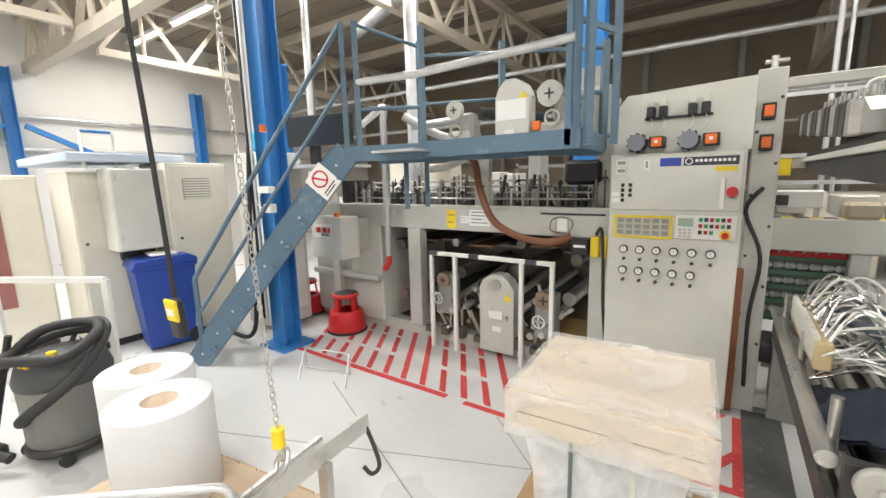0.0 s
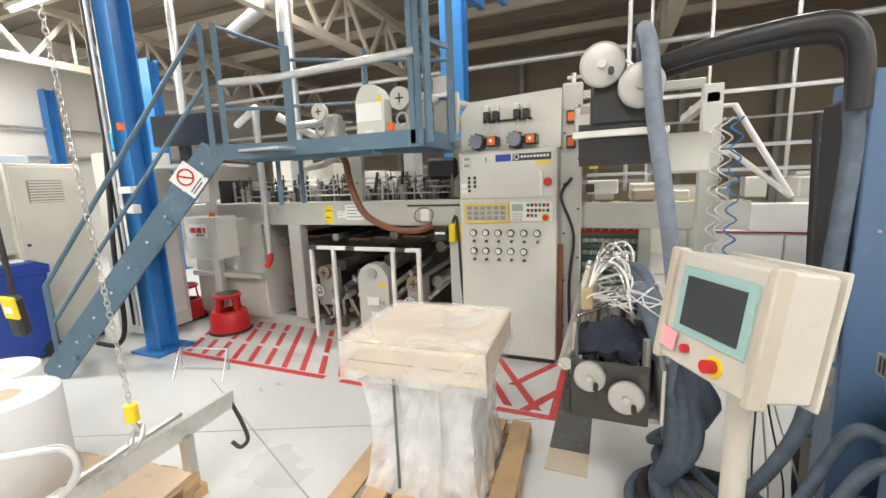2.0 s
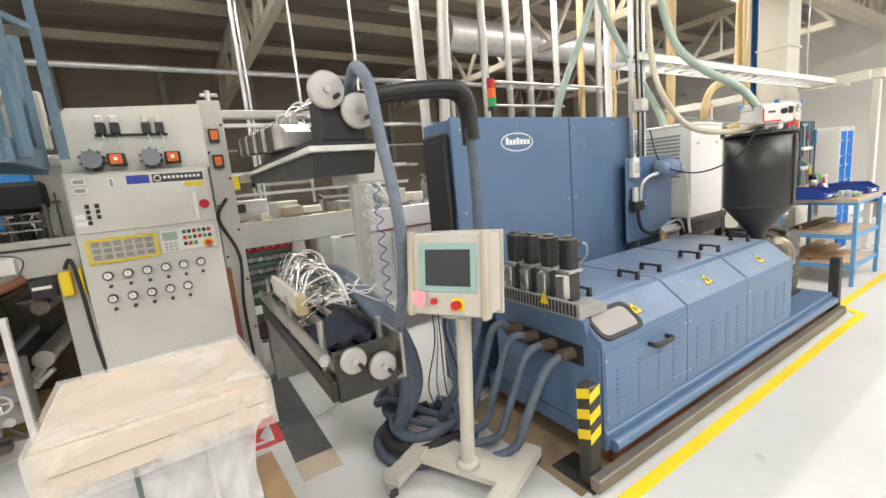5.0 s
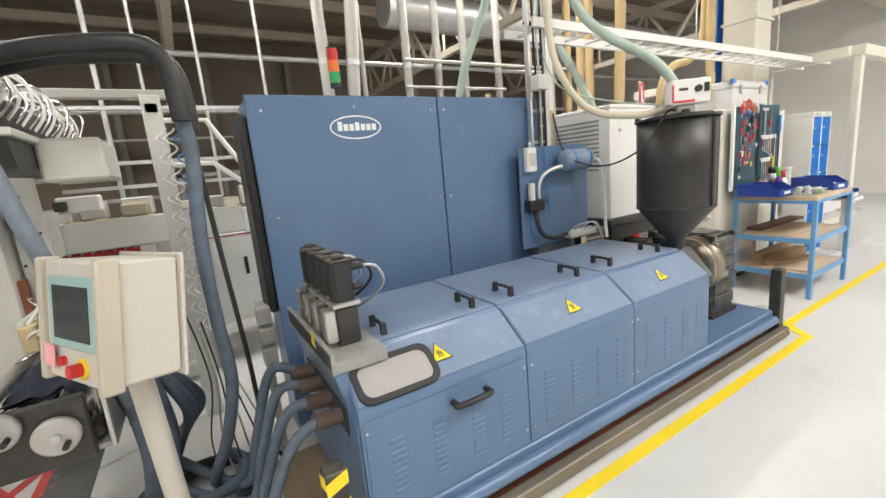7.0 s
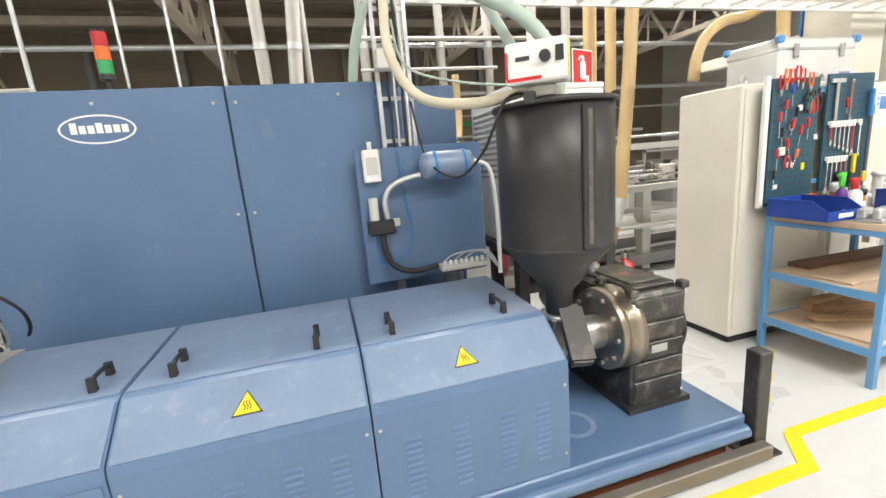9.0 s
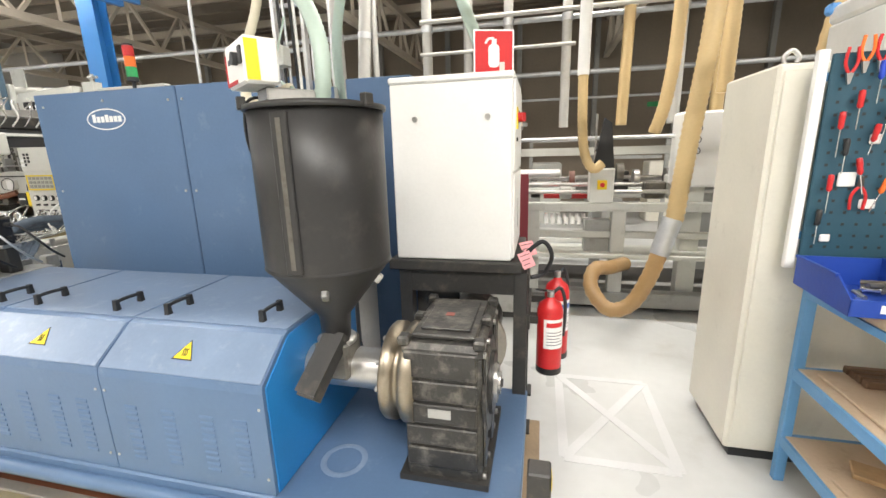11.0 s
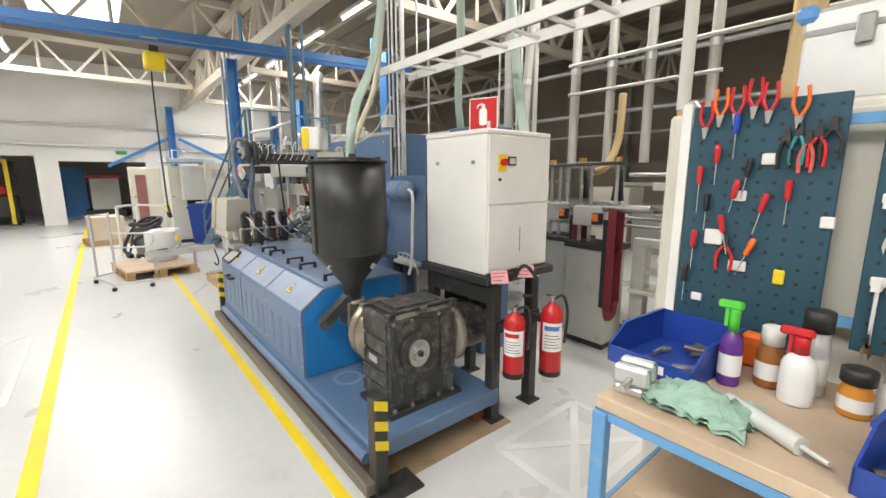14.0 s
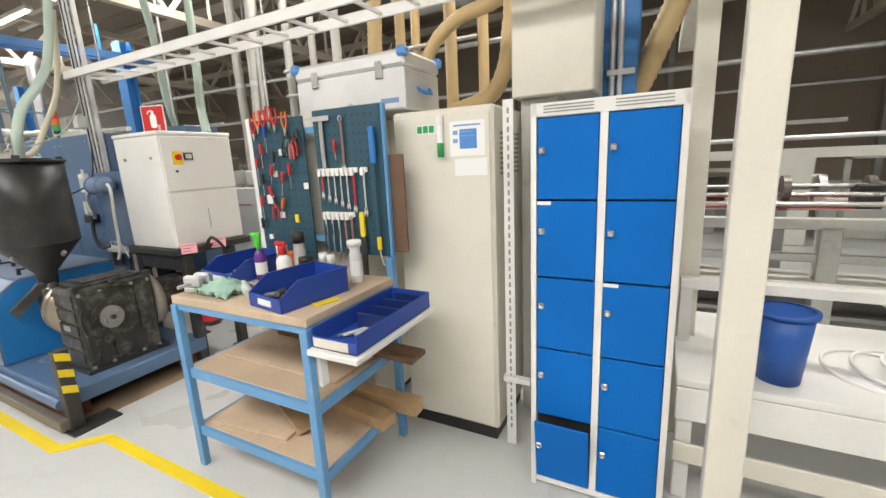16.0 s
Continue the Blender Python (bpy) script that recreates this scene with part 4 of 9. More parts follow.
def extinguisher(at, r, h, label, turn=0):
    X = thing("fire_extinguisher", at, label, "fire extinguisher", "extinguishers by the stand", turn)
    part("cylinder", S().lathe([(0, 0), (r * 0.9, 0.0), (r, 0.02), (r, h * 0.78), (r * 0.85, h * 0.86), (r * 0.35, h * 0.92), (r * 0.3, h * 0.95)], n=24), RED, X)
    lb = part("label", curved(r + 0.001, -62, 62, h * 0.32, h * 0.7), SHEET, X, "white printed label")
    part("label_head", curved(r + 0.0018, -50, 30, h * 0.6, h * 0.66), RED if r < 0.068 else LABELBLUE, lb)
    for k in range(5):
        part("print_bar", curved(r + 0.0018, -48, 40 - 14 * (k % 3), h * (0.37 + 0.04 * k), h * (0.378 + 0.04 * k)), INK, lb)
    part("valve_head", S().cyl((0, 0, h * 0.93), (0, 0, h * 1.02), 0.018, n=12), STEEL, X)
    part("lever", S().box(-0.012, 0.012, -0.10, 0.03, h * 1.03, h * 1.05, 0.004).turn(pose(0, 0, -0.02, -12)), BLACK, X)
    part("hose", S().tube([(0.01, 0, h * 0.98), (0.07, 0.01, h * 1.02), (r + 0.03, 0.0, h * 0.8), (r + 0.015, -0.01, h * 0.4)], 0.009, 8, 6), RUBBER, X)
    part("base_ring", S().lathe([(r * 0.92, -0.015), (r * 1.02, -0.015), (r * 1.02, 0.02)], n=24), BLACK, X)
    return X


extinguisher((4.785, 2.06, 0.365), 0.065, 0.42, "red fire extinguisher hung on the stand leg", 35)
extinguisher((4.83, 2.37, 0.30), 0.07, 0.50, "tall red fire extinguisher with a black horn", 50)
FB = solo("extinguisher_bracket", S().box(4.67, 4.725, 2.03, 2.09, 0.62, 0.66).box(4.67, 4.765, 2.35, 2.41, 0.62, 0.66).box(4.668, 4.684, 2.0, 2.43, 0.6, 0.68), DARK, "dark steel bracket on the stand leg", "bracket")
for k, yy in enumerate((2.05, 2.3)):
    sm = pose(4.66, yy, 0.955, 0, 0, 60 - 10 * k) @ Euler((radians(60), 0, 0)).to_matrix().to_4x4()
    sheet("instruction_card", sm, 0.11, 0.085, "red and white instruction card on the stand", None, PINK, 3)
gland_hose("loop_hose", [(4.66, 2.2, 0.96), (4.74, 2.2, 1.02), (4.79, 2.25, 0.93), (4.75, 2.28, 0.82), (4.68, 2.26, 0.8)], 0.012, RUBBER, "black hose looped over the stand edge")

# feeder on the hopper
FD = thing("hopper_loader", (3.76, 1.28, 1.668), "white loader control box with a red band", "loader", turn=-38)
part("lid", S().cyl((0.026, 0.21, 0.0), (0.026, 0.21, 0.015), 0.19, n=30), DARK, FD)
part("stand", S().box(-0.05, 0.06, 0.03, 0.2, 0.015, 0.06, 0.006), STEEL, FD)
part("box", S().box(-0.11, 0.11, -0.045, 0.065, 0.06, 0.20, 0.008), WHITE, FD)
part("red_band", S().box(-0.105, 0.02, -0.0475, -0.0452, 0.068, 0.08), RED, FD)
part("red_edge", S().box(-0.108, -0.098, -0.0475, -0.0452, 0.08, 0.17), RED, FD)
part("knob", S().cyl((0.035, -0.045, 0.14), (0.035, -0.062, 0.14), 0.02, n=16), BLACK, FD)
part("rocker", S().box(0.07, 0.098, -0.051, -0.045, 0.12, 0.17), BLACK, FD)
part("yellow_label", S().box(0.111, 0.113, -0.04, 0.0, 0.07, 0.19), YELLOW, FD)
part("print_bar", S().box(-0.07, -0.02, -0.0475, -0.0455, 0.135, 0.15), INK, FD)
gland_hose("suction_hose", [(3.93, 1.44, 1.68), (3.94, 1.45, 1.85), (3.84, 1.55, 2.05), (3.62, 1.75, 2.25), (3.5, 1.9, 2.5), (3.46, 2.0, 3.0), (3.46, 2.05, 3.9)], 0.032, MINT, "thick mint green suction hose", ribs=0.012)
gland_hose("cream_hose", [(3.82, 1.42, 1.74), (3.62, 1.5, 1.70), (3.42, 1.7, 1.76), (3.33, 1.85, 1.98), (3.35, 1.98, 2.3), (3.38, 2.05, 2.9)], 0.024, mat("cream_hose", (0.6, 0.55, 0.42), 0.5), "cream ribbed hose looping to the hopper", ribs=0.012)
gland_hose("hopper_cable", [(3.80, 1.36, 1.7), (3.67, 1.36, 1.69), (3.60, 1.46, 1.5), (3.57, 1.74, 1.4), (3.5, 2.0, 1.5), (3.46, 2.08, 1.8)], 0.006, RUBBER, "thin black cable hanging by the hopper", "cable")
gland_hose("air_line", [(3.84, 1.4, 1.74), (3.6, 1.7, 1.82), (3.42, 1.95, 1.95), (3.40, 2.1, 2.2)], 0.006, MINT, "thin green air line", "cable")

# ---- operator terminal ----
H = thing("operator_terminal", (0, 0, 0), "cream operator terminal on a castor pedestal", "control panel")
HM = Matrix.Translation((0.855, 1.40, 1.132)) @ Euler((0, 0, radians(-59.3))).to_matrix().to_4x4() @ Euler((radians(-9), 0, 0)).to_matrix().to_4x4()
TERM = mat("terminal_beige", (0.53, 0.5, 0.44), 0.45, var=0.06, dirt=(0.35, 0.32, 0.27), dirt_amount=0.1)
hb = part("box", S().box(-0.166, 0.166, -0.10, 0.10, -0.175, 0.175, 0.008).turn(HM), TERM, H)
for sx in (-0.172, 0.172):
    part("side_frame", S().box(sx - 0.014, sx + 0.014, -0.116, -0.06, -0.183, 0.183, 0.006).turn(HM), mat("beige_frame", (0.47, 0.42, 0.34), 0.45), hb)
part("back_plate", S().box(-0.18, 0.18, 0.10, 0.112, -0.188, 0.188, 0.004).turn(HM), TERM, hb)
part("bezel", S().box(-0.128, 0.138, -0.106, -0.10, -0.075, 0.132, 0.003).turn(HM), TEAL, hb, "pale teal screen bezel")
part("screen", S().box(-0.098, 0.11, -0.109, -0.106, -0.048, 0.105).turn(HM), GLASS_DARK, hb, "dark touch screen")
part("note", S().box(-0.17, -0.085, -0.112, -0.11, -0.15, -0.085).turn(HM @ pose(0, 0, 0, 0, 6, 0)), PINK, hb, "pink paper note")
part("button_collar", S().cyl((0.05, -0.10, -0.125), (0.05, -0.106, -0.125), 0.03, n=18).turn(HM), YELLOW, hb)
part("stop_button", S().cyl((0.05, -0.106, -0.125), (0.05, -0.135, -0.125), 0.019, n=16).turn(HM), RED, hb)
part("key_switch", S().cyl((-0.06, -0.10, -0.115), (-0.06, -0.115, -0.115), 0.014, n=12).turn(HM), RED, hb)
part("pole", S().cyl((0.90, 1.52, 0.09), (0.875, 1.40, 1.02), 0.035, n=20), TERM, H, "cream round pole")
part("pole_bracket", S().box(-0.06, 0.06, -0.03, 0.06, -0.2, -0.165).turn(HM), TERM, H)
part("base_bar", S().bar((0.80, 1.80, 0.085), (1.04, 1.33, 0.085), 0.2, 0.03), TERM, H)
part("pole_collar", S().lathe([(0.035, 0.1), (0.06, 0.1), (0.055, 0.125), (0.036, 0.13)], (0.90, 1.52, 0), 20), TERM, H)
for (a, b) in (((0.54, 1.68, 0.085), (1.01, 1.915, 0.085)), ((0.83, 1.23, 0.085), (1.25, 1.41, 0.085))):
    part("cross_bar", S().bar(a, b, 0.09, 0.05), TERM, H)
    for q in (a, b):
        cs = part("castor", S().cyl((q[0] - 0.018, q[1], 0.032), (q[0] + 0.018, q[1], 0.032), 0.032, n=16), RUBBER, H)
        part("fork", S().box(q[0] - 0.026, q[0] - 0.02, q[1] - 0.015, q[1] + 0.015, 0.03, 0.06).box(q[0] + 0.02, q[0] + 0.026, q[1] - 0.015, q[1] + 0.015, 0.03, 0.06).box(q[0] - 0.026, q[0] + 0.026, q[1] - 0.02, q[1] + 0.02, 0.056, 0.064), STEEL, cs)

# ---- heated hoses from the extruder to the heads ----
rng = random.Random(4)
for k in range(4):
    yy = 1.30 + 0.13 * k
    zz = 0.60 + 0.012 * k
    gland_hose("heated_hose", [(1.50, yy, zz), (1.40, yy, zz + 0.01), (1.28, yy + 0.02, zz - 0.05 + 0.03 * k), (1.18, yy + 0.06, zz - 0.27), (1.12, yy + 0.12, 0.14), (0.98, yy + 0.28, 0.05 + 0.03 * k), (0.80, yy + 0.40 + 0.03 * k, 0.06 + 0.05 * k), (0.78 - 0.02 * k, 2.0 + 0.08 * k, 0.10 + 0.03 * k), (0.86, 2.22 + 0.05 * k, 0.22), (0.93 + 0.02 * k, 2.06 + 0.04 * k, 0.45), (0.86, 2.06 + 0.05 * k, 0.66), (0.72, 2.28 + 0.05 * k, 0.82), (0.57, 2.45 + 0.03 * k, 0.85)], 0.022, HOSE, "thick blue-black heated hose", "hose", 6, 10, group="heated hoses")
    part("hose_cuff", S().cyl((1.46, yy, zz), (1.36, yy, zz + 0.01), 0.031, n=12), mat("cuff_brown", (0.09, 0.06, 0.045), 0.6) if k == 0 else bpy.data.materials["cuff_brown"], E)
for k in range(3):
    rr = 0.30 - 0.05 * k
    gland_hose("floor_hose", [(0.92 + rr * math.cos(a), 1.98 + rr * 0.9 * math.sin(a), 0.035 + 0.05 * k + 0.01 * math.sin(3 * a)) for a in [radians(d) for d in range(20 + 40 * k, 330 + 40 * k, 25)]], 0.028, HOSE if k != 1 else RUBBER, "dark hose coiled on the floor", group="floor hoses")
gland_hose("foam_arch", [(0.62, 1.72, 1.93), (0.80, 1.64, 1.955), (1.0, 1.58, 1.965), (1.085, 1.57, 1.95), (1.125, 1.57, 1.88), (1.135, 1.57, 1.72)], 0.03, BLACK, "black foam-wrapped hose arch", n=12)
gland_hose("foam_arch", [(0.62, 1.80, 1.92), (0.80, 1.72, 1.945), (1.02, 1.66, 1.955), (1.12, 1.65, 1.93), (1.155, 1.65, 1.85), (1.16, 1.65, 1.70)], 0.03, BLACK, "black foam-wrapped hose arch", n=12)
gland_hose("heated_hose", [(1.135, 1.60, 1.78), (1.14, 1.60, 1.7), (1.145, 1.60, 1.6), (1.12, 1.57, 1.3), (1.12, 1.62, 1.0), (1.13, 1.68, 0.7), (1.07, 1.78, 0.4), (0.99, 1.9, 0.15), (1.1, 2.0, 0.05)], 0.025, HOSE, "thick blue-grey hose hanging from the arch", group="heated hoses", n=12)
gland_hose("heated_hose", [(0.60, 1.78, 1.95), (0.585, 1.62, 2.03), (0.60, 1.54, 1.95), (0.62, 1.53, 1.75), (0.66, 1.54, 1.5), (0.70, 1.6, 1.25), (0.74, 1.75, 0.95), (0.75, 1.95, 0.6), (0.78, 2.1, 0.3)], 0.026, mat("pale_sleeve", (0.17, 0.2, 0.25), 0.75, var=0.25, scale=20), "pale blue-grey hose from the upper head", group="heated hoses", n=12)
gland_hose("twisted_cable", [(1.16, 1.9, 1.75), (1.19, 1.92, 1.2), (1.22, 1.95, 0.7), (1.24, 1.98, 0.25), (1.3, 2.05, 0.05)], 0.011, RUBBER, "thin black twisted electric cable", "cable")
for k in range(6):
    gland_hose("loose_wire", [(1.0 + 0.03 * k, 1.95, 1.0 - 0.05 * k), (1.05 + 0.02 * k, 2.0, 0.6), (1.0 + 0.05 * k, 2.05 - 0.02 * k, 0.25), (1.05 + 0.04 * k, 1.9 + 0.03 * k, 0.06)], 0.004, STEEL if k % 2 else RUBBER, "thin loose wire over the hoses", "wire", group="loose wires")
TB = thing("terminal_block", (1.33, 2.12, 0.55), "grey wire terminal block on the cabinet side", "terminal")
for k in range(3):
    part("block", S().box(-0.03, 0.04, -0.04, 0.04, 0.11 * k, 0.11 * k + 0.09, 0.006), MID, TB)
part("stake", S().box(-0.02, 0.02, 0.04, 0.06, -0.55, 0.33), STEEL, TB)

# ---- coating heads over and under the web ----
def handwheel(parent, c, r):
    wh = part("handwheel", S().lathe([(0.0, 0), (r * 0.25, 0), (r * 0.3, 0.012), (r * 0.8, 0.004), (r * 0.9, 0.0), (r, 0.008), (r, 0.03), (r * 0.85, 0.034), (0, 0.03)], n=28).turn(Matrix.Translation(c) @ Euler((radians(90), 0, 0)).to_matrix().to_4x4()), mat("worn_grey_wheel", (0.45, 0.44, 0.42), 0.4, 0.3), parent, "grey round handwheel")
    part("grip", S().cyl((c[0] + r * 0.4, c[1] - 0.03, c[2] - r * 0.4), (c[0] + r * 0.4, c[1] - 0.075, c[2] - r * 0.4), 0.01, n=10), BLACK, wh)
    part("hub", S().cyl((c[0], c[1] - 0.03, c[2]), (c[0], c[1] - 0.045, c[2]), r * 0.2, n=14), STEEL, wh)
    return wh


U = thing("upper_coating_head", (0, 0, 0), "upper coating head on a slide with handwheels", "machine head")
part("front_block", S().box(0.42, 0.63, 1.67, 1.80, 1.74, 1.92, 0.012), BLACK, U)
handwheel(U, (0.458, 1.665, 1.944), 0.075)
handwheel(U, (0.585, 1.665, 1.862), 0.075)
part("slide_plate", S().box(0.36, 0.68, 1.66, 3.4, 1.70, 1.725, 0.004), PALE, U, "white slide plate")
part("under_plate", S().prism([(1.72, 1.60), (1.68, 1.695), (3.4, 1.695), (3.4, 1.64)], 0.38, 0.66), BLACK, U)
part("black_rail", S().box(0.38, 0.66, 1.68, 3.4, 1.727, 1.75), BLACK, U)
part("applicator", S().prism([(2.0, 1.76), (2.0, 1.83), (2.1, 1.88), (3.5, 1.98), (3.5, 1.90)], 0.36, 0.48), STEEL, U, "long slotted steel applicator")
for k in range(14):
    yy = 2.1 + 0.1 * k
    part("module", S().box(0.33, 0.40, yy, yy + 0.07, 1.76 + 0.007 * k, 1.88 + 0.007 * k, 0.006), DARK if k % 3 else STEEL, U)
    part("fitting", S().cyl((0.44, yy + 0.03, 1.86 + 0.007 * k), (0.44, yy + 0.03, 1.94 + 0.007 * k), 0.012, n=8), CHROME, U)
part("heater_block", S().box(0.49, 0.62, 1.85, 3.1, 1.76, 1.86, 0.01), DARK, U)
part("orange_tag", S().box(0.36, 0.37, 2.3, 2.36, 1.82, 1.86), ORANGE, U)
part("stay", S().bar((0.62, 3.4, 1.7), (0.62, 3.62, 1.7), 0.06), GREY, U)
part("stay", S().bar((0.40, 3.4, 1.7), (0.40, 3.95, 1.7), 0.06), GREY, U)
part("valve_box", S().box(0.66, 0.86, 1.95, 2.35, 1.56, 1.72, 0.01), PALE, U)
rng = random.Random(9)
for k in range(16):
    y0 = 1.9 + 0.08 * k
    gland_hose("silver_wire", [(0.44, y0, 1.94), (0.50 + rng.uniform(-0.05, 0.1), y0 - 0.02, 2.0 + rng.uniform(-0.02, 0.04)), (0.6 + rng.uniform(-0.05, 0.08), y0 - 0.1, 1.96), (0.66, y0 - 0.12, 1.86), (0.62, y0 - 0.15, 1.78)], 0.006, CHROME if k % 2 else WHITE, "braided silver wire on the head", "wire", 5, 6, group="head wires")

Lh = thing("lower_coating_head", (0, 0, 0), "lower coating head with rollers on a steel bed", "machine head")
part("bed", S().box(0.33, 0.36, 1.74, 3.6, 0.56, 0.66, 0.004).box(0.36, 0.66, 1.72, 1.76, 0.555, 0.80, 0.004), DARK, Lh)
part("side_plate", S().box(0.70, 0.72, 1.74, 3.6, 0.56, 0.80, 0.004), STEEL, Lh)
part("bed_floor", S().box(0.36, 0.70, 1.76, 3.6, 0.555, 0.575), MID, Lh)
handwheel(Lh, (0.436, 1.715, 0.754), 0.062)
handwheel(Lh, (0.575, 1.715, 0.685), 0.068)
for x, z, r, m in ((0.40, 0.68, 0.03, STEEL), (0.47, 0.64, 0.028, CHROME), (0.54, 0.66, 0.035, STEEL), (0.63, 0.70, 0.03, CHROME), (0.33, 0.76, 0.03, STEEL), (0.66, 0.62, 0.025, DARK)):
    part("roller", S().cyl((x, 1.78, z), (x, 3.5, z), r, n=16), m, Lh)
part("terminal_strip", S().box(0.36, 0.42, 2.35, 3.1, 0.83, 0.95, 0.006), mat("ochre_strip", (0.5, 0.4, 0.22), 0.5), Lh, "ochre terminal strip")
for k in range(16):
    part("terminal", S().box(0.355, 0.38, 2.38 + 0.045 * k, 2.405 + 0.045 * k, 0.86, 0.97, 0.003), PALE, Lh)
for yy in (1.9, 2.6, 3.3):
    part("upright", S().cyl((0.36, yy, 0.6), (0.36, yy, 0.92), 0.018, n=10), STEEL, Lh)
    part("upright", S().cyl((0.66, yy, 0.6), (0.66, yy, 0.86), 0.018, n=10), STEEL, Lh)
part("stay", S().box(0.34, 0.70, 3.5, 3.66, 0.0, 0.6), MID, Lh)
part("tray", S().box(0.72, 0.80, 2.0, 3.2, 0.5, 0.53), BLACK, Lh)
# dark cloth on the bed
rng = random.Random(3)
c = S()
nn = 14
vv = []
for i in range(nn):
    for j in range(nn):
        u, w = i / (nn - 1), j / (nn - 1)
        d = math.hypot(u - 0.5, w - 0.5)
        vv.append((0.36 + 0.34 * u + rng.uniform(-0.012, 0.012), 1.98 + 0.4 * w + rng.uniform(-0.012, 0.012), 0.74 + 0.13 * max(0, 0.55 - d) / 0.55 + rng.uniform(-0.022, 0.022)))
vv2 = [(x, y, z - 0.015) for x, y, z in vv]
ff = [(i * nn + j, i * nn + j + 1, (i + 1) * nn + j + 1, (i + 1) * nn + j) for i in range(nn - 1) for j in range(nn - 1)]
c.add(vv, ff, True).add(vv2, ff, True)
solo("dark_cloth", c, NAVY, "crumpled navy cloth on the lower head", "cloth")
rng = random.Random(11)
for k in range(22):
    y0 = 2.35 + 0.035 * k
    a, b = rng.uniform(0, 0.1), rng.uniform(0.03, 0.16)
    gland_hose("silver_wire", [(0.40, y0, 0.96), (0.45 + a, y0 + rng.uniform(-0.1, 0.1), 0.98 + b), (0.53 + a, y0 - 0.1, 1.0 + b * 0.6), (0.60, y0 - 0.2, 0.92), (0.62, 2.2 + 0.01 * k, 0.86)], 0.0065, CHROME if k % 3 else WHITE, "braided silver wire on the lower head", "wire", 5, 6, group="head wires")
for k in range(3):
    gland_hose("heated_hose", [(0.55, 2.9, 0.92 + 0.03 * k), (0.60 + 0.03 * k, 2.5, 0.97 + 0.03 * k), (0.66 + 0.03 * k, 2.2, 0.93), (0.74 + 0.04 * k, 1.98, 0.72), (0.78 + 0.04 * k, 1.92, 0.4), (0.74, 2.0, 0.12)], 0.035, HOSE, "thick blue-black hose to the lower head", group="heated hoses")
# mast with coiled air lines
M = thing("line_mast", (1.02, 2.9, 0), "white mast with coiled plastic air lines", "mast")
part("mast", S().box(-0.05, 0.05, -0.04, 0.04, 0, 2.05, 0.006), PALE, M)
part("arm", S().box(-0.03, 0.03, -0.04, 1.0, 1.95, 2.0), PALE, M)
for k, (mx, r, mm) in enumerate(((0.06, 0.03, WHITE), (0.11, 0.028, COLBLUE), (0.02, 0.03, WHITE))):
    pts = [(mx + r * math.cos(a * 0.8), -0.1 + r * math.sin(a * 0.8), 1.85 - 0.0145 * a) for a in range(0, 90)]
    part("coiled_line", S().tube(pts, 0.005, 5, 1), mm, M, "coiled plastic air line")

# ---- press control console ----
P = thing("press_console", (0, 0, 0), "tall grey press console with gauges and keypads", "control console")
PY = 3.36
part("body", S().box(-0.70, 0.10, PY + 0.012, 3.9, 0.05, 1.79, 0.006), PALE, P)
part("upper_body", S().prism([(-0.70, 1.79), (-0.70, 2.10), (-0.62, 2.20), (-0.55, 2.20), (0.12, 2.235), (0.12, 1.79)], PY + 0.09, 3.9, "y"), PALE, P)
part("plinth", S().box(-0.68, 0.08, PY + 0.05, 3.8, 0, 0.05), DARK, P)
pd = part("upper_door", S().box(-0.69, 0.085, PY - 0.002, PY + 0.01, 1.405, 1.775, 0.004), PALE, P)
part("door_grip", S().box(-0.03, 0.0, PY - 0.014, PY - 0.002, 1.42, 1.62, 0.005), WHITE, pd)
part("stop_button", S().cyl((0.037, PY - 0.002, 1.529), (0.037, PY - 0.035, 1.529), 0.032, n=20), RED, pd, "red emergency stop button")
part("blue_label", S().box(-0.38, -0.255, PY - 0.0045, PY - 0.002, 1.70, 1.755), mat("label_blue", (0.03, 0.05, 0.35), 0.4), pd)
em = part("maker_plate", S().box(-0.24, 0.06, PY - 0.0045, PY - 0.002, 1.70, 1.755), INK, pd)
part("plate_ring", ringplate(oval(0.022, 0.022, 18), oval(0.016, 0.016, 18), 0.002).turn(pose(-0.21, PY - 0.0045, 1.728) @ FRONT), SHEET, em)
for k in range(9):
    part("print_bar", S().box(-0.175 + 0.025 * k, -0.158 + 0.025 * k, PY - 0.0058, PY - 0.0046, 1.722, 1.74), SHEET, em)
part("tape_label", S().box(-0.06, 0.055, PY - 0.0045, PY - 0.002, 1.66, 1.69), YELLOW, pd)
for k, (x, z, w, h) in enumerate(((-0.66, 1.71, 0.075, 0.045), (-0.66, 1.655, 0.075, 0.045), (-0.48, 1.68, 0.04, 0.07))):
    wb = part("meter", S().box(x, x + w, PY - 0.012, PY - 0.002, z, z + h, 0.003), WHITE, pd)
    part("meter_glass", S().box(x + 0.012, x + w - 0.012, PY - 0.0135, PY - 0.012, z + 0.012, z + h - 0.01), MID, wb)
for r in range(4):
    for q in range(2):
        if r < 3 or q == 0:
            part("switch", S().box(-0.62 + 0.05 * q, -0.598 + 0.05 * q, PY - 0.012, PY - 0.002, 1.565 - 0.035 * r, 1.59 - 0.035 * r, 0.003), BLACK, pd)
part("white_tag", S().box(-0.68, -0.63, PY - 0.0045, PY - 0.002, 1.5, 1.53), SHEET, pd)
part("white_tag", S().box(-0.68, -0.61, PY - 0.0045, PY - 0.002, 1.455, 1.485), SHEET, pd)
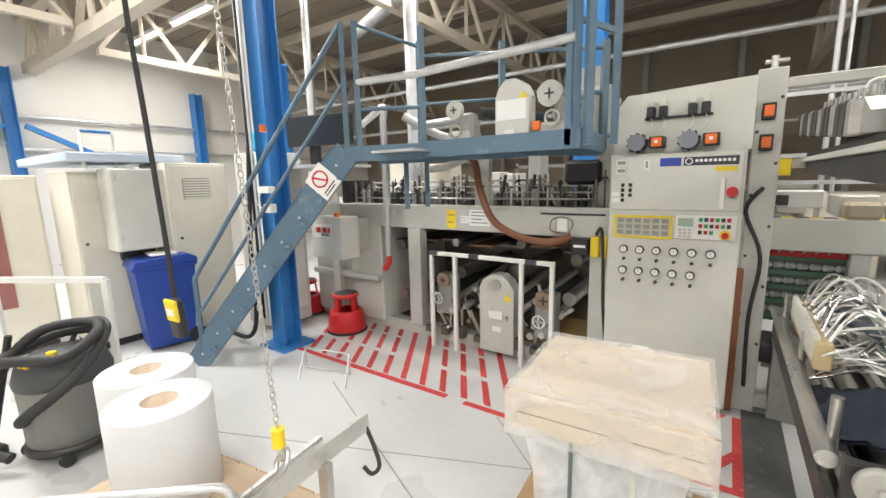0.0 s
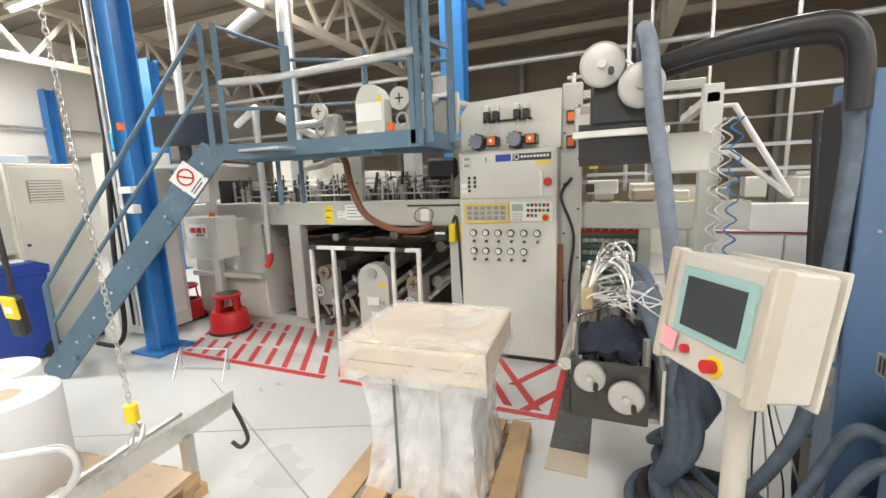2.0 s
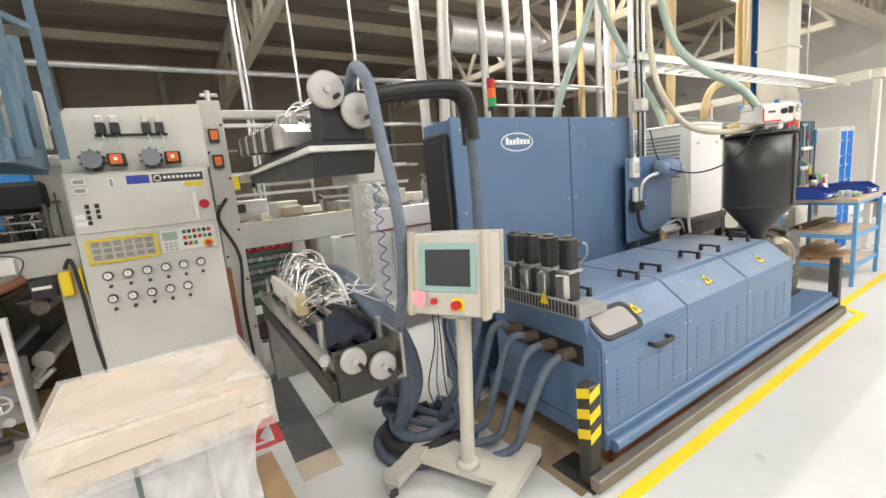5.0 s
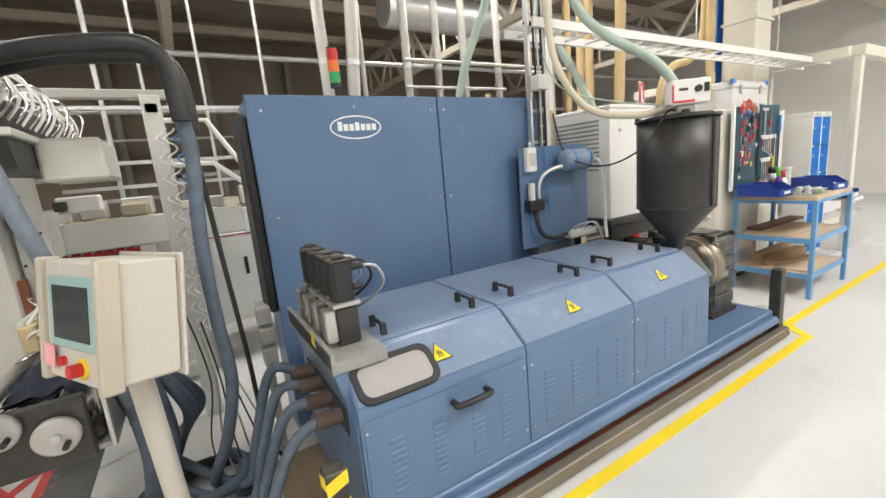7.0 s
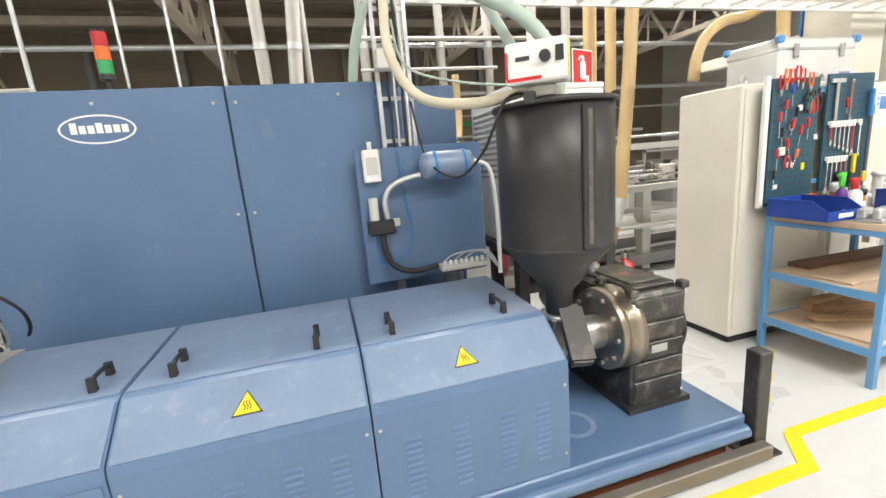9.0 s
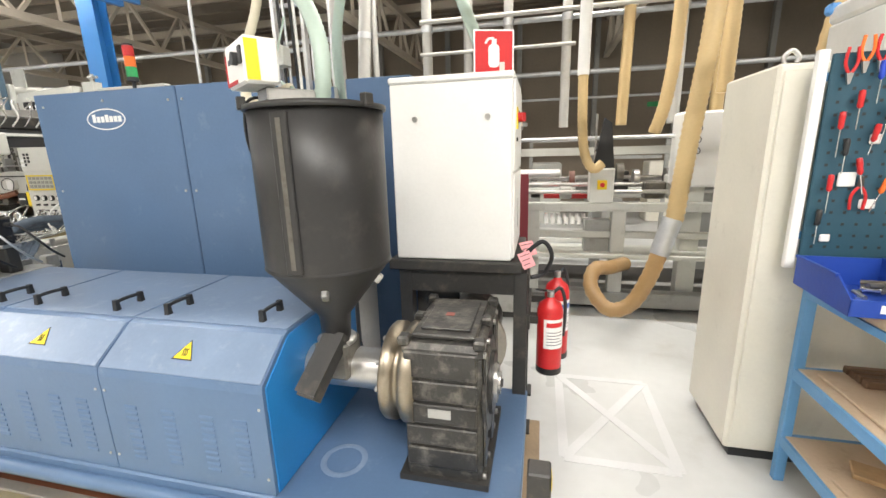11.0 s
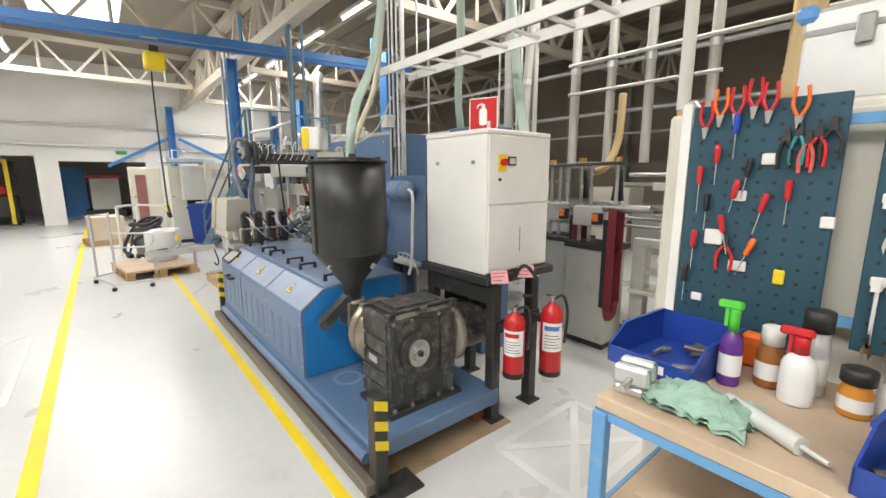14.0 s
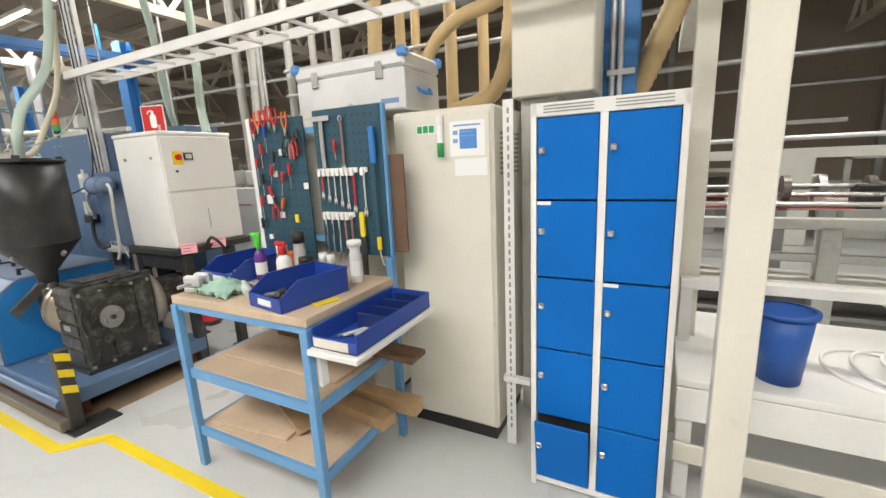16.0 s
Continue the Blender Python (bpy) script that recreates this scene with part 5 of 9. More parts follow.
# keypad bands
kp = part("keypad_frame", ringplate([(-0.66, 1.205), (-0.28, 1.205), (-0.28, 1.365), (-0.66, 1.365)], [(-0.645, 1.22), (-0.295, 1.22), (-0.295, 1.35), (-0.645, 1.35)], 0.01).turn(Matrix.Translation((0, PY + 0.005, 0)) @ FRONT), YELLOW, P, "yellow keypad frame")
part("keypad", S().box(-0.645, -0.295, PY - 0.001, PY + 0.009, 1.22, 1.35), mat("keypad_grey", (0.5, 0.5, 0.42), 0.5), kp)
for c in range(6):
    for r in range(3):
        part("key", S().box(-0.632 + 0.057 * c, -0.592 + 0.057 * c, PY - 0.006, PY - 0.001, 1.315 - 0.042 * r, 1.343 - 0.042 * r, 0.003), MID, kp)
part("display_panel", S().box(-0.265, 0.075, PY - 0.003, PY + 0.01, 1.215, 1.375, 0.003), WHITE, P)
part("display", S().box(-0.25, -0.16, PY - 0.006, PY - 0.003, 1.30, 1.355), mat("lcd_green", (0.35, 0.45, 0.38), 0.4), P)
for c in range(3):
    for r in range(3):
        part("key", S().box(-0.245 + 0.028 * c, -0.225 + 0.028 * c, PY - 0.007, PY - 0.003, 1.27 - 0.022 * r, 1.285 - 0.022 * r), GREY, P)
for c in range(6):
    for r in range(3):
        if not (r == 2 and c > 2):
            part("push_button", S().box(-0.13 + 0.031 * c, -0.108 + 0.031 * c, PY - 0.012, PY - 0.003, 1.335 - 0.042 * r, 1.36 - 0.042 * r, 0.003), (GREEN, INK, RED)[(c + 2 * r) % 3], P)
part("stop_collar", S().cyl((0.02, PY - 0.003, 1.25), (0.02, PY - 0.008, 1.25), 0.032, n=18), YELLOW, P)
part("stop_button", S().cyl((0.02, PY - 0.008, 1.25), (0.02, PY - 0.035, 1.25), 0.02, n=16), RED, P)
for r, cnt in ((0, 6), (1, 5)):
    for c in range(cnt):
        gx, gz = -0.585 + 0.107 * c, 1.12 - 0.155 * r
        gg = part("gauge", S().cyl((gx, PY + 0.012, gz), (gx, PY - 0.012, gz), 0.029, n=20), BLACK, P, "round pressure gauge")
        part("gauge_face", S().cyl((gx, PY - 0.012, gz), (gx, PY - 0.0135, gz), 0.022, n=20), SHEET, gg)
        part("needle", S().box(gx - 0.001, gx + 0.001, PY - 0.015, PY - 0.0136, gz - 0.004, gz + 0.016), INK, gg)
        part("regulator_knob", S().cyl((gx + 0.004, PY + 0.012, gz - 0.072), (gx + 0.004, PY - 0.02, gz - 0.072), 0.012, 0.009, n=12), DARK, P)
# drive motors and sockets on the upper body
for mx in (-0.53, -0.22):
    mo = part("drive_motor", S().cyl((mx, PY + 0.09, 1.865), (mx, PY - 0.06, 1.865), 0.055, n=20), mat("motor_grey", (0.2, 0.22, 0.25), 0.45, 0.2), P, "finned grey motor")
    for k in range(10):
        a = radians(36 * k)
        part("fin", S().box(-0.003, 0.003, -0.05, 0.08, 0.05, 0.066).turn(Matrix.Translation((mx, PY, 1.865)) @ Euler((0, a, 0)).to_matrix().to_4x4()), DARK, mo)
    ob = part("switch_box", S().box(mx + 0.075, mx + 0.17, PY - 0.03, PY + 0.09, 1.825, 1.90, 0.005), BLACK, P)
    part("switch_face", S().box(mx + 0.09, mx + 0.155, PY - 0.04, PY - 0.03, 1.832, 1.893, 0.005), ORANGE, ob, "orange isolator switch")
    part("switch_dot", S().cyl((mx + 0.122, PY - 0.04, 1.865), (mx + 0.122, PY - 0.048, 1.865), 0.012, n=10), SHEET, ob)
part("socket_rail", S().box(-0.50, -0.10, PY + 0.07, PY + 0.09, 2.02, 2.035), BLACK, P)
for k, sx in enumerate((-0.46, -0.385, -0.215, -0.14)):
    so = part("socket", S().box(sx - 0.025, sx + 0.025, PY + 0.02, PY + 0.09, 2.03, 2.10, 0.005), BLACK, P)
    part("socket_cap", S().box(sx - 0.02, sx + 0.02, PY + 0.03, PY + 0.085, 2.10, 2.145, 0.005), PALE, so)
    part("socket_cord", S().tube([(sx, PY + 0.06, 2.03), (sx + 0.01, PY + 0.05, 1.98), (sx - 0.03, PY + 0.05, 1.93)], 0.004, 6, 4), WHITE, so)
sp = part("side_frame", S().box(0.12, 0.27, 3.54, 3.64, 0.0, 2.28, 0.006), GREY, P)
for z in (2.02, 1.83):
    b = part("switch_box", S().box(0.155, 0.225, 3.50, 3.54, z - 0.05, z + 0.05, 0.005), BLACK, sp)
    part("switch_face", S().box(0.165, 0.215, 3.49, 3.50, z - 0.032, z + 0.035, 0.004), ORANGE, b, "orange isolator switch")
for k in range(10):
    part("bolt", S().cyl((0.14 + 0.11 * (k % 2), 3.53, 0.3 + 0.2 * k), (0.14 + 0.11 * (k % 2), 3.54, 0.3 + 0.2 * k), 0.01, n=8), DARK, sp)
part("rust_bar", S().box(0.102, 0.14, 3.44, 3.50, 0.02, 1.02), RUST, P, "rusty upright bar")
part("pressure_cap", S().cyl((0.2, 3.6, 2.28), (0.2, 3.6, 2.36), 0.02, n=10).cyl((0.15, 3.6, 2.33), (0.27, 3.6, 2.33), 0.014, n=8), STEEL, P)
part("conduit", S().tube([(0.2, 3.52, 1.55), (0.12, 3.5, 1.4), (0.22, 3.5, 1.1), (0.19, 3.5, 0.7), (0.2, 3.5, 0.2)], 0.012, 8, 5), RUBBER, P)

# ---- printing press, open roller bays west of the console ----
Q = thing("printing_press", (0, 0, 0), "long grey printing press with open roller bays", "machine")
part("front_beam", S().box(-3.75, -0.72, 3.50, 3.60, 1.16, 1.40, 0.008), GREY, Q)
part("rear_beam", S().box(-5.6, -0.4, 4.9, 5.0, 1.0, 1.40, 0.008), GREY, Q)
part("top_bed", S().box(-3.75, -0.72, 3.60, 4.9, 1.30, 1.36), OILY, Q)
part("base_beam", S().box(-4.2, -0.72, 3.55, 3.68, 0.0, 0.12), GREY, Q)
part("base_beam", S().box(-4.2, -0.72, 4.8, 4.92, 0.0, 0.12), GREY, Q)
part("drip_floor", S().box(-3.1, -0.72, 3.68, 4.8, 0.02, 0.05), mat("oily_ply", (0.3, 0.2, 0.08), 0.5, var=0.3), Q)
part("end_housing", S().box(-4.20, -3.10, 3.50, 4.9, 0.08, 1.40, 0.012), PALE, Q, "pale grey end housing")
part("ledge", S().box(-4.15, -3.08, 3.40, 3.50, 0.56, 0.62, 0.008), PALE, Q)
part("post", S().box(-2.72, -2.56, 3.50, 3.62, 0.12, 1.16, 0.006), GREY, Q)
part("post", S().box(-0.86, -0.72, 3.50, 3.62, 0.12, 1.16, 0.006), GREY, Q)
for x in (-2.72, -0.86):
    part("post", S().box(x, x + 0.14, 4.8, 4.9, 0.12, 1.16), MID, Q)
for k, (x, z, r, m) in enumerate(((-2.9, 0.95, 0.05, OILY), (-2.35, 0.5, 0.09, RUBBER), (-2.15, 0.72, 0.06, OILY), (-1.95, 0.45, 0.08, RUBBER), (-1.55, 0.78, 0.07, OILY), (-1.3, 0.45, 0.10, RUBBER), (-1.05, 0.6, 0.06, STEEL), (-2.2, 1.02, 0.04, STEEL), (-1.5, 1.05, 0.045, OILY), (-2.9, 0.4, 0.06, STEEL), (-1.7, 0.2, 0.05, OILY), (-1.0, 0.95, 0.05, OILY))):
    part("roller", S().cyl((x, 3.62, z), (x, 4.8, z), r, n=18), m, Q)
for k in range(7):
    part("web_table", S().box(-3.05 + 0.32 * k, -2.8 + 0.32 * k, 3.7, 4.7, 0.98 + 0.02 * (k % 3), 1.0 + 0.02 * (k % 3)), DARKWOOD if k % 2 else OILY, Q)
part("back_plate", S().box(-3.1, -0.72, 4.75, 4.8, 0.05, 1.2), OILY, Q)
# inking unit in the bay
g2 = part("gear_cover", S().prism([(-1.82, 0.06), (-1.48, 0.06), (-1.48, 0.66), (-1.53, 0.74), (-1.6, 0.79), (-1.7, 0.79), (-1.78, 0.74), (-1.82, 0.66)], 3.42, 3.56, "y"), GREY, Q, "grey gear cover with an isolator")
part("cover_hub", S().cyl((-1.65, 3.42, 0.7), (-1.65, 3.40, 0.7), 0.05, n=16), STEEL, g2)
part("cover_switch", S().box(-1.72, -1.58, 3.40, 3.42, 0.38, 0.46, 0.004), WHITE, g2)
part("cover_label", S().box(-1.69, -1.6, 3.418, 3.421, 0.26, 0.31), SHEET, g2)
part("warning_sign", S().prism([(-1.58, 0.56), (-1.5, 0.56), (-1.54, 0.63)], 3.415, 3.42, "y"), YELLOW, g2)
for x, z, r in ((-1.2, 0.62, 0.075), (-2.22, 0.68, 0.07)):
    dc = part("roller_disc", S().cyl((x, 3.40, z), (x, 3.44, z), r, n=24), mat("brown_disc", (0.28, 0.2, 0.15), 0.5, 0.3), Q)
    part("disc_slot", S().box(x - r * 0.5, x + r * 0.5, 3.397, 3.40, z - 0.008, z + 0.008).box(x - 0.008, x + 0.008, 3.397, 3.40, z - r * 0.5, z + r * 0.5), DARK, dc)
    part("bearing", S().box(x - 0.09, x + 0.09, 3.44, 3.58, z - 0.35, z + 0.05, 0.01), MID, Q)
    part("handwheel", ringplate(oval(0.06, 0.06, 20), oval(0.045, 0.045, 20), 0.015).turn(pose(x - 0.02, 3.36, z - 0.17) @ FRONT), CHROME, Q)
    part("wheel_spoke", S().box(x - 0.07, x + 0.03, 3.35, 3.36, z - 0.175, z - 0.165).box(x - 0.025, x - 0.015, 3.35, 3.36, z - 0.22, z - 0.12), CHROME, Q)
for k in range(8):
    x = -2.45 + 0.19 * k
    part("lever", S().bar((x, 3.5, 0.2), (x + 0.05 * (-1) ** k, 3.42, 0.42), 0.025), MID, Q)
    part("linkage", S().box(x - 0.03, x + 0.05, 3.44, 3.52, 0.1, 0.16 + 0.03 * (k % 3), 0.005), OILY, Q)
# guard frame
GF = thing("roller_guard", (0, 0, 0), "white tubular guard frame before the rollers", "guard")
for a, b in ((-2.33, -2.06), (-1.39, -1.12)):
    for x in (a, b):
        part("upright", S().box(x - 0.018, x + 0.018, 3.36, 3.396, 0.0, 0.93, 0.003), WHITE, GF)
part("top_bar", S().box(-2.35, -1.10, 3.358, 3.398, 0.93, 0.965, 0.003), WHITE, GF)
for x in (-2.3, -1.85, -1.3):
    part("tape", S().box(x - 0.05, x + 0.05, 3.356, 3.4, 0.929, 0.9665), INK, GF)
# spindle row above the beam
rng = random.Random(21)
for k in range(112):
    x = -3.65 + 0.0256 * k
    y = 3.6 + rng.uniform(0, 0.6)
    h = rng.uniform(0.1, 0.3)
    s1 = S().cyl((x, y, 1.36), (x, y, 1.40 + h), rng.choice((0.007, 0.01, 0.014)), n=8)
    s1.cyl((x, y, 1.40 + h * 0.75), (x, y, 1.41 + h * 0.75 + 0.01), 0.022, n=10)
    part("spindle", s1, (STEEL, OILY, DARK, OILY)[k % 4], Q)
for k in range(64):
    x = -3.6 + 0.0445 * k
    y = 3.6 + rng.uniform(0, 0.7)
    w, h = rng.uniform(0.03, 0.09), rng.uniform(0.04, 0.22)
    part("tool_block", S().box(x, x + w, y, y + 0.08, 1.36, 1.36 + h, 0.006), (OILY, MID, DARK, STEEL)[k % 4], Q)
for k in range(4):
    z = 1.46 + 0.055 * k
    part("cross_shaft", S().cyl((-3.6, 3.64 + 0.09 * k, z), (-0.9, 3.64 + 0.09 * k, z), 0.009, n=8), STEEL, Q)
for k in range(30):
    x, z = -2.42 + 0.046 * k, rng.uniform(0.1, 0.62)
    p = Vector((x, 3.46 + rng.uniform(0, 0.12), z))
    part("bay_link", S().bar(p, p + Vector((rng.uniform(-0.1, 0.1), -0.03, rng.uniform(0.05, 0.16))), rng.uniform(0.014, 0.034)), (MID, GREY, STEEL, OILY)[k % 4], Q)
    part("bay_knob", S().cyl(p, p + Vector((0, -0.05, 0)), rng.uniform(0.012, 0.035), n=12), (STEEL, OILY, GREY)[k % 3], Q)
for k in range(5):
    part("bay_rail", S().bar((-2.3 + 0.27 * k, 3.5, 0.36 + 0.06 * (k % 2)), (-2.12 + 0.27 * k, 4.7, 0.62), 0.045), (PALE, MID)[k % 2], Q)
part("dark_bracket", S().box(-3.72, -3.66, 3.55, 4.0, 1.36, 1.66), BLACK, Q)
for k in range(9):
    x = -1.75 + 0.1 * k
    part("feed_arm", S().bar((x, 3.7 + 0.05 * (k % 3), 1.4), (x + rng.uniform(-0.08, 0.08), 3.75, 1.55 + rng.uniform(0, 0.15)), 0.022), (DARK, OILY, STEEL)[k % 3], Q)
for x, w, z0, z1, m in ((-3.9, 0.5, 1.4, 1.95, CREAM), (-3.3, 0.42, 1.4, 1.85, CREAM), (-2.5, 0.3, 1.4, 1.72, WHITE), (-2.1, 0.12, 1.4, 1.7, WHITE), (-1.85, 0.14, 1.36, 2.0, GREY), (-0.95, 0.2, 1.4, 1.9, GREY), (-1.3, 0.28, 1.4, 1.68, WHITE)):
    part("rear_cabinet", S().box(x, x + w, 4.6, 4.85, z0, z1, 0.008), m, Q)
part("upright_plate", S().box(-1.98, -1.82, 3.62, 3.68, 1.36, 1.95, 0.006), GREY, Q)
part("upright_plate", S().box(-0.9, -0.74, 3.75, 3.82, 1.36, 1.95, 0.006), GREY, Q)
part("black_hood", S().box(-1.15, -0.85, 3.7, 3.95, 1.58, 1.78, 0.03), BLACK, Q)
part("top_tie", S().box(-2.0, -0.7, 3.62, 3.7, 1.86, 1.92, 0.006), GREY, Q)
sheet("warning_label", pose(-2.17, 3.499, 1.27) @ FRONT, 0.1, 0.18, "yellow warning label on the press beam", None, YELLOW, 2)
sheet("notice", pose(-1.86, 3.499, 1.29) @ FRONT, 0.22, 0.15, "white notice sheet on the press beam", None, None, 4)
sheet("notice", pose(-2.02, 3.499, 1.27) @ FRONT, 0.09, 0.07, "small white label on the press beam", None, None, 2)
wr = random.Random(77)
for k in range(22):
    c = Vector((wr.uniform(0.42, 0.68), wr.uniform(2.15, 2.6), wr.uniform(0.84, 0.98)))
    pts = [c] + [c + Vector((wr.uniform(-0.13, 0.13), wr.uniform(-0.16, 0.1), wr.uniform(-0.05, 0.07))) for _ in range(4)]
    gland_hose("silver_wire", pts, wr.uniform(0.003, 0.007), (WHITE, CHROME, ALU)[k % 3], "loose white wire tangled on the lower head", "wire", 5, 6, group="tangled wires")
BX = thing("junction_box", (-1.07, 3.44, 1.25), "white junction box with a looped wire", "junction box")
part("box", S().box(-0.045, 0.045, 0, 0.06, -0.045, 0.06, 0.006), WHITE, BX)
part("wire", S().tube([(-0.02, 0.0, -0.05), (-0.09, -0.01, -0.03), (-0.08, -0.01, 0.05), (0.0, 0, 0.08), (0.09, -0.01, 0.04), (0.06, -0.01, -0.05)], 0.004, 6, 5), BLACK, BX)
part("slide_rail", S().box(-0.2, 0.32, 0.05, 0.062, 0.09, 0.105), DARK, BX)
CB = thing("press_controls", (-0.86, 3.44, 1.05), "black control box with yellow hand levers", "control box")
part("box", S().box(-0.13, 0.0, 0.0, 0.06, -0.02, 0.11, 0.006), BLACK, CB)
part("label", S().box(-0.115, -0.02, -0.002, 0.0, 0.04, 0.06), SHEET, CB)
part("yellow_box", S().box(0.02, 0.08, -0.01, 0.05, -0.03, 0.13, 0.006), YELLOW, CB)
part("yellow_lever", S().box(0.11, 0.14, -0.02, 0.04, -0.04, 0.14, 0.008), YELLOW, CB)
part("cable", S().tube([(0.06, 0.0, 0.15), (0.1, -0.02, 0.2), (0.12, -0.02, 0.0), (0.13, 0.0, -0.4), (0.16, 0.02, -0.8)], 0.012, 8, 5), RUBBER, CB)
# electric box on the end housing
EB = thing("electric_box", (-3.63, 3.0, 0.86), "grey electric box with rows of breakers", "electric box")
part("body", S().box(0, 0.46, 0.0, 0.25, 0, 0.43, 0.006), PALE, EB)
part("bracket", S().box(0.1, 0.36, 0.25, 0.55, 0.05, 0.38), GREY, EB)
part("window", S().box(0.06, 0.32, -0.004, 0.0, 0.22, 0.36), SHEET, EB)
for k in range(8):
    part("breaker", S().box(0.075 + 0.03 * k, 0.095 + 0.03 * k, -0.012, -0.004, 0.27, 0.325), RED if k % 3 else GREY, EB)
for k in range(4):
    part("breaker", S().box(0.17 + 0.03 * k, 0.19 + 0.03 * k, -0.012, -0.004, 0.235, 0.262), MID, EB)
part("red_lamp", S().cyl((0.3, 0.1, 0.43), (0.3, 0.1, 0.47), 0.03, n=12), ORANGE, EB)
# pipes by the press
solo("vent_pipe", S().tube([(-2.885, 3.38, 0.86), (-2.885, 3.38, 2.25)], 0.034, 14, 1).tube([(-2.885, 3.38, 2.25), (-2.88, 3.39, 2.34), (-2.95, 3.44, 2.38), (-3.2, 3.6, 2.36), (-3.6, 3.8, 2.3)], 0.036, 14, 4), GALV, "silver pipe down the press front", "pipe")
solo("red_hose_end", S().tube([(-2.885, 3.38, 0.9), (-2.88, 3.37, 0.8), (-2.93, 3.36, 0.72)], 0.03, 12, 5), RED, "red hose end under a silver pipe", "hose")
solo("cross_pipe", S().tube([(-2.75, 3.7, 2.2), (-1.9, 3.6, 2.2)], 0.04, 14, 1), GALV, "silver pipe behind the platform rail", "pipe")
solo("cross_pipe", S().tube([(-2.8, 3.6, 2.3), (-2.5, 3.8, 2.1), (-2.2, 4.0, 2.0)], 0.045, 14, 3), GALV, "silver pipe elbow behind the platform", "pipe")
gland_hose("brown_hose", [(-2.1, 3.5, 1.80), (-1.9, 3.36, 1.83), (-1.80, 3.32, 1.78), (-1.74, 3.3, 1.55), (-1.62, 3.3, 1.3), (-1.4, 3.32, 1.17), (-1.15, 3.36, 1.13), (-1.0, 3.45, 1.17)], 0.032, BROWNHOSE, "thick brown suction hose across the press", ribs=0.012)
gland_hose("grey_hose", [(-2.5, 3.6, 1.75), (-2.2, 3.5, 1.77), (-1.95, 3.38, 1.82), (-1.84, 3.33, 1.81)], 0.036, GREY, "grey hose joined to the brown hose")

# ---- stair and platform ----
T = thing("stair", (0, 0, 0), "steep blue-grey steel stair with handrails", "stairs")
F0, F1 = Vector((-3.93, 1.85, 0.02)), Vector((-2.50, 2.52, 1.88))
side = Vector((-0.82, 0.57, 0)) * 0.36
for off in (Vector((0, 0, 0)), side):
    part("stringer", S().bar(F0 + off, F1 + off, 0.03, 0.21), STAIR, T)
for k in range(1, 10):
    a = F0.lerp(F1, k / 10)
    tr = S()
    b = a + side
    tr.add([a + Vector((-0.1, 0.0, 0)), a + Vector((0.1, 0.0, 0)), b + Vector((0.1, 0, 0)), b + Vector((-0.1, 0, 0)), a + Vector((-0.1, 0.0, -0.03)), a + Vector((0.1, 0.0, -0.03)), b + Vector((0.1, 0, -0.03)), b + Vector((-0.1, 0, -0.03))], [(0, 1, 2, 3), (7, 6, 5, 4), (0, 4, 5, 1), (1, 5, 6, 2), (2, 6, 7, 3), (3, 7, 4, 0)])
    part("tread", tr, STAIR, T)
for off in (Vector((0, 0, 0)),):
    up = Vector((0, 0, 0.95))
    a0, a1 = F0.lerp(F1, 0.05) + off, F1 + off
    part("handrail", S().tube([a0 + up * 0.75, a1 + up], 0.02, 10, 1), STAIR, T, "blue-grey handrail")
    part("mid_rail", S().tube([a0 + up * 0.4, a1 + up * 0.55], 0.016, 10, 1), STAIR, T)
    part("rail_post", S().bar(a0, a0 + up * 0.75, 0.035), STAIR, T)
    part("rail_post", S().bar(a1 - Vector((0, 0, 0.05)), a1 + up, 0.04), STAIR, T)
for k in range(9):
    a = F0.lerp(F1, (k + 0.5) / 9)
    part("bolt", S().cyl(a + Vector((0.003, -0.016, 0.0)), a + Vector((0.005, -0.024, 0.0)), 0.012, n=8), GALV, T)
SG = thing("prohibition_sign", (0, 0, 0), "white sign with a red no-entry ring", "sign")
d = (F1 - F0).normalized()
tiltm = Matrix.Translation(F0.lerp(F1, 0.87) + Vector((0.0, -0.03, 0.02))) @ Euler((0, 0, math.atan2(d.y, d.x))).to_matrix().to_4x4() @ Euler((0, -math.asin(d.z), 0)).to_matrix().to_4x4() @ FRONT
part("plate", S().box(-0.10, 0.10, -0.13, 0.11, 0, 0.003).turn(tiltm), SHEET, SG)
part("ring", ringplate(oval(0.07, 0.07, 24), oval(0.056, 0.056, 24), 0.002).turn(tiltm @ pose(0, 0.02, 0.0035)), RED, SG)
part("slash", S().box(-0.06, 0.06, -0.007, 0.007, 0.0035, 0.0055).turn(tiltm @ pose(0, 0.02, 0, 0, 0, -60)), RED, SG)
bars(SG, tiltm @ pose(0, 0, 0.002), [(-0.07, 0.07, -0.085, 0.01), (-0.07, 0.05, -0.108, 0.01)])
PF = thing("platform", (0, 0, 0), "blue-grey steel maintenance platform with railings", "platform")
part("deck", S().box(-2.45, -0.78, 2.82, 3.42, 1.88, 1.90), GALV, PF)
part("landing", S().box(-2.5, -1.9, 2.6, 2.85, 1.86, 1.88), GALV, PF)
part("edge_beam", S().box(-2.0, -0.76, 2.80, 2.83, 1.82, 1.94), STAIR, PF)
part("edge_beam", S().box(-2.5, -0.76, 3.42, 3.45, 1.82, 1.94), STAIR, PF)
part("edge_beam", S().box(-0.79, -0.76, 2.83, 3.42, 1.82, 1.94), STAIR, PF)
part("landing_edge", S().bar((-2.5, 2.52, 1.86), (-1.95, 2.82, 1.87), 0.03, 0.12), STAIR, PF)
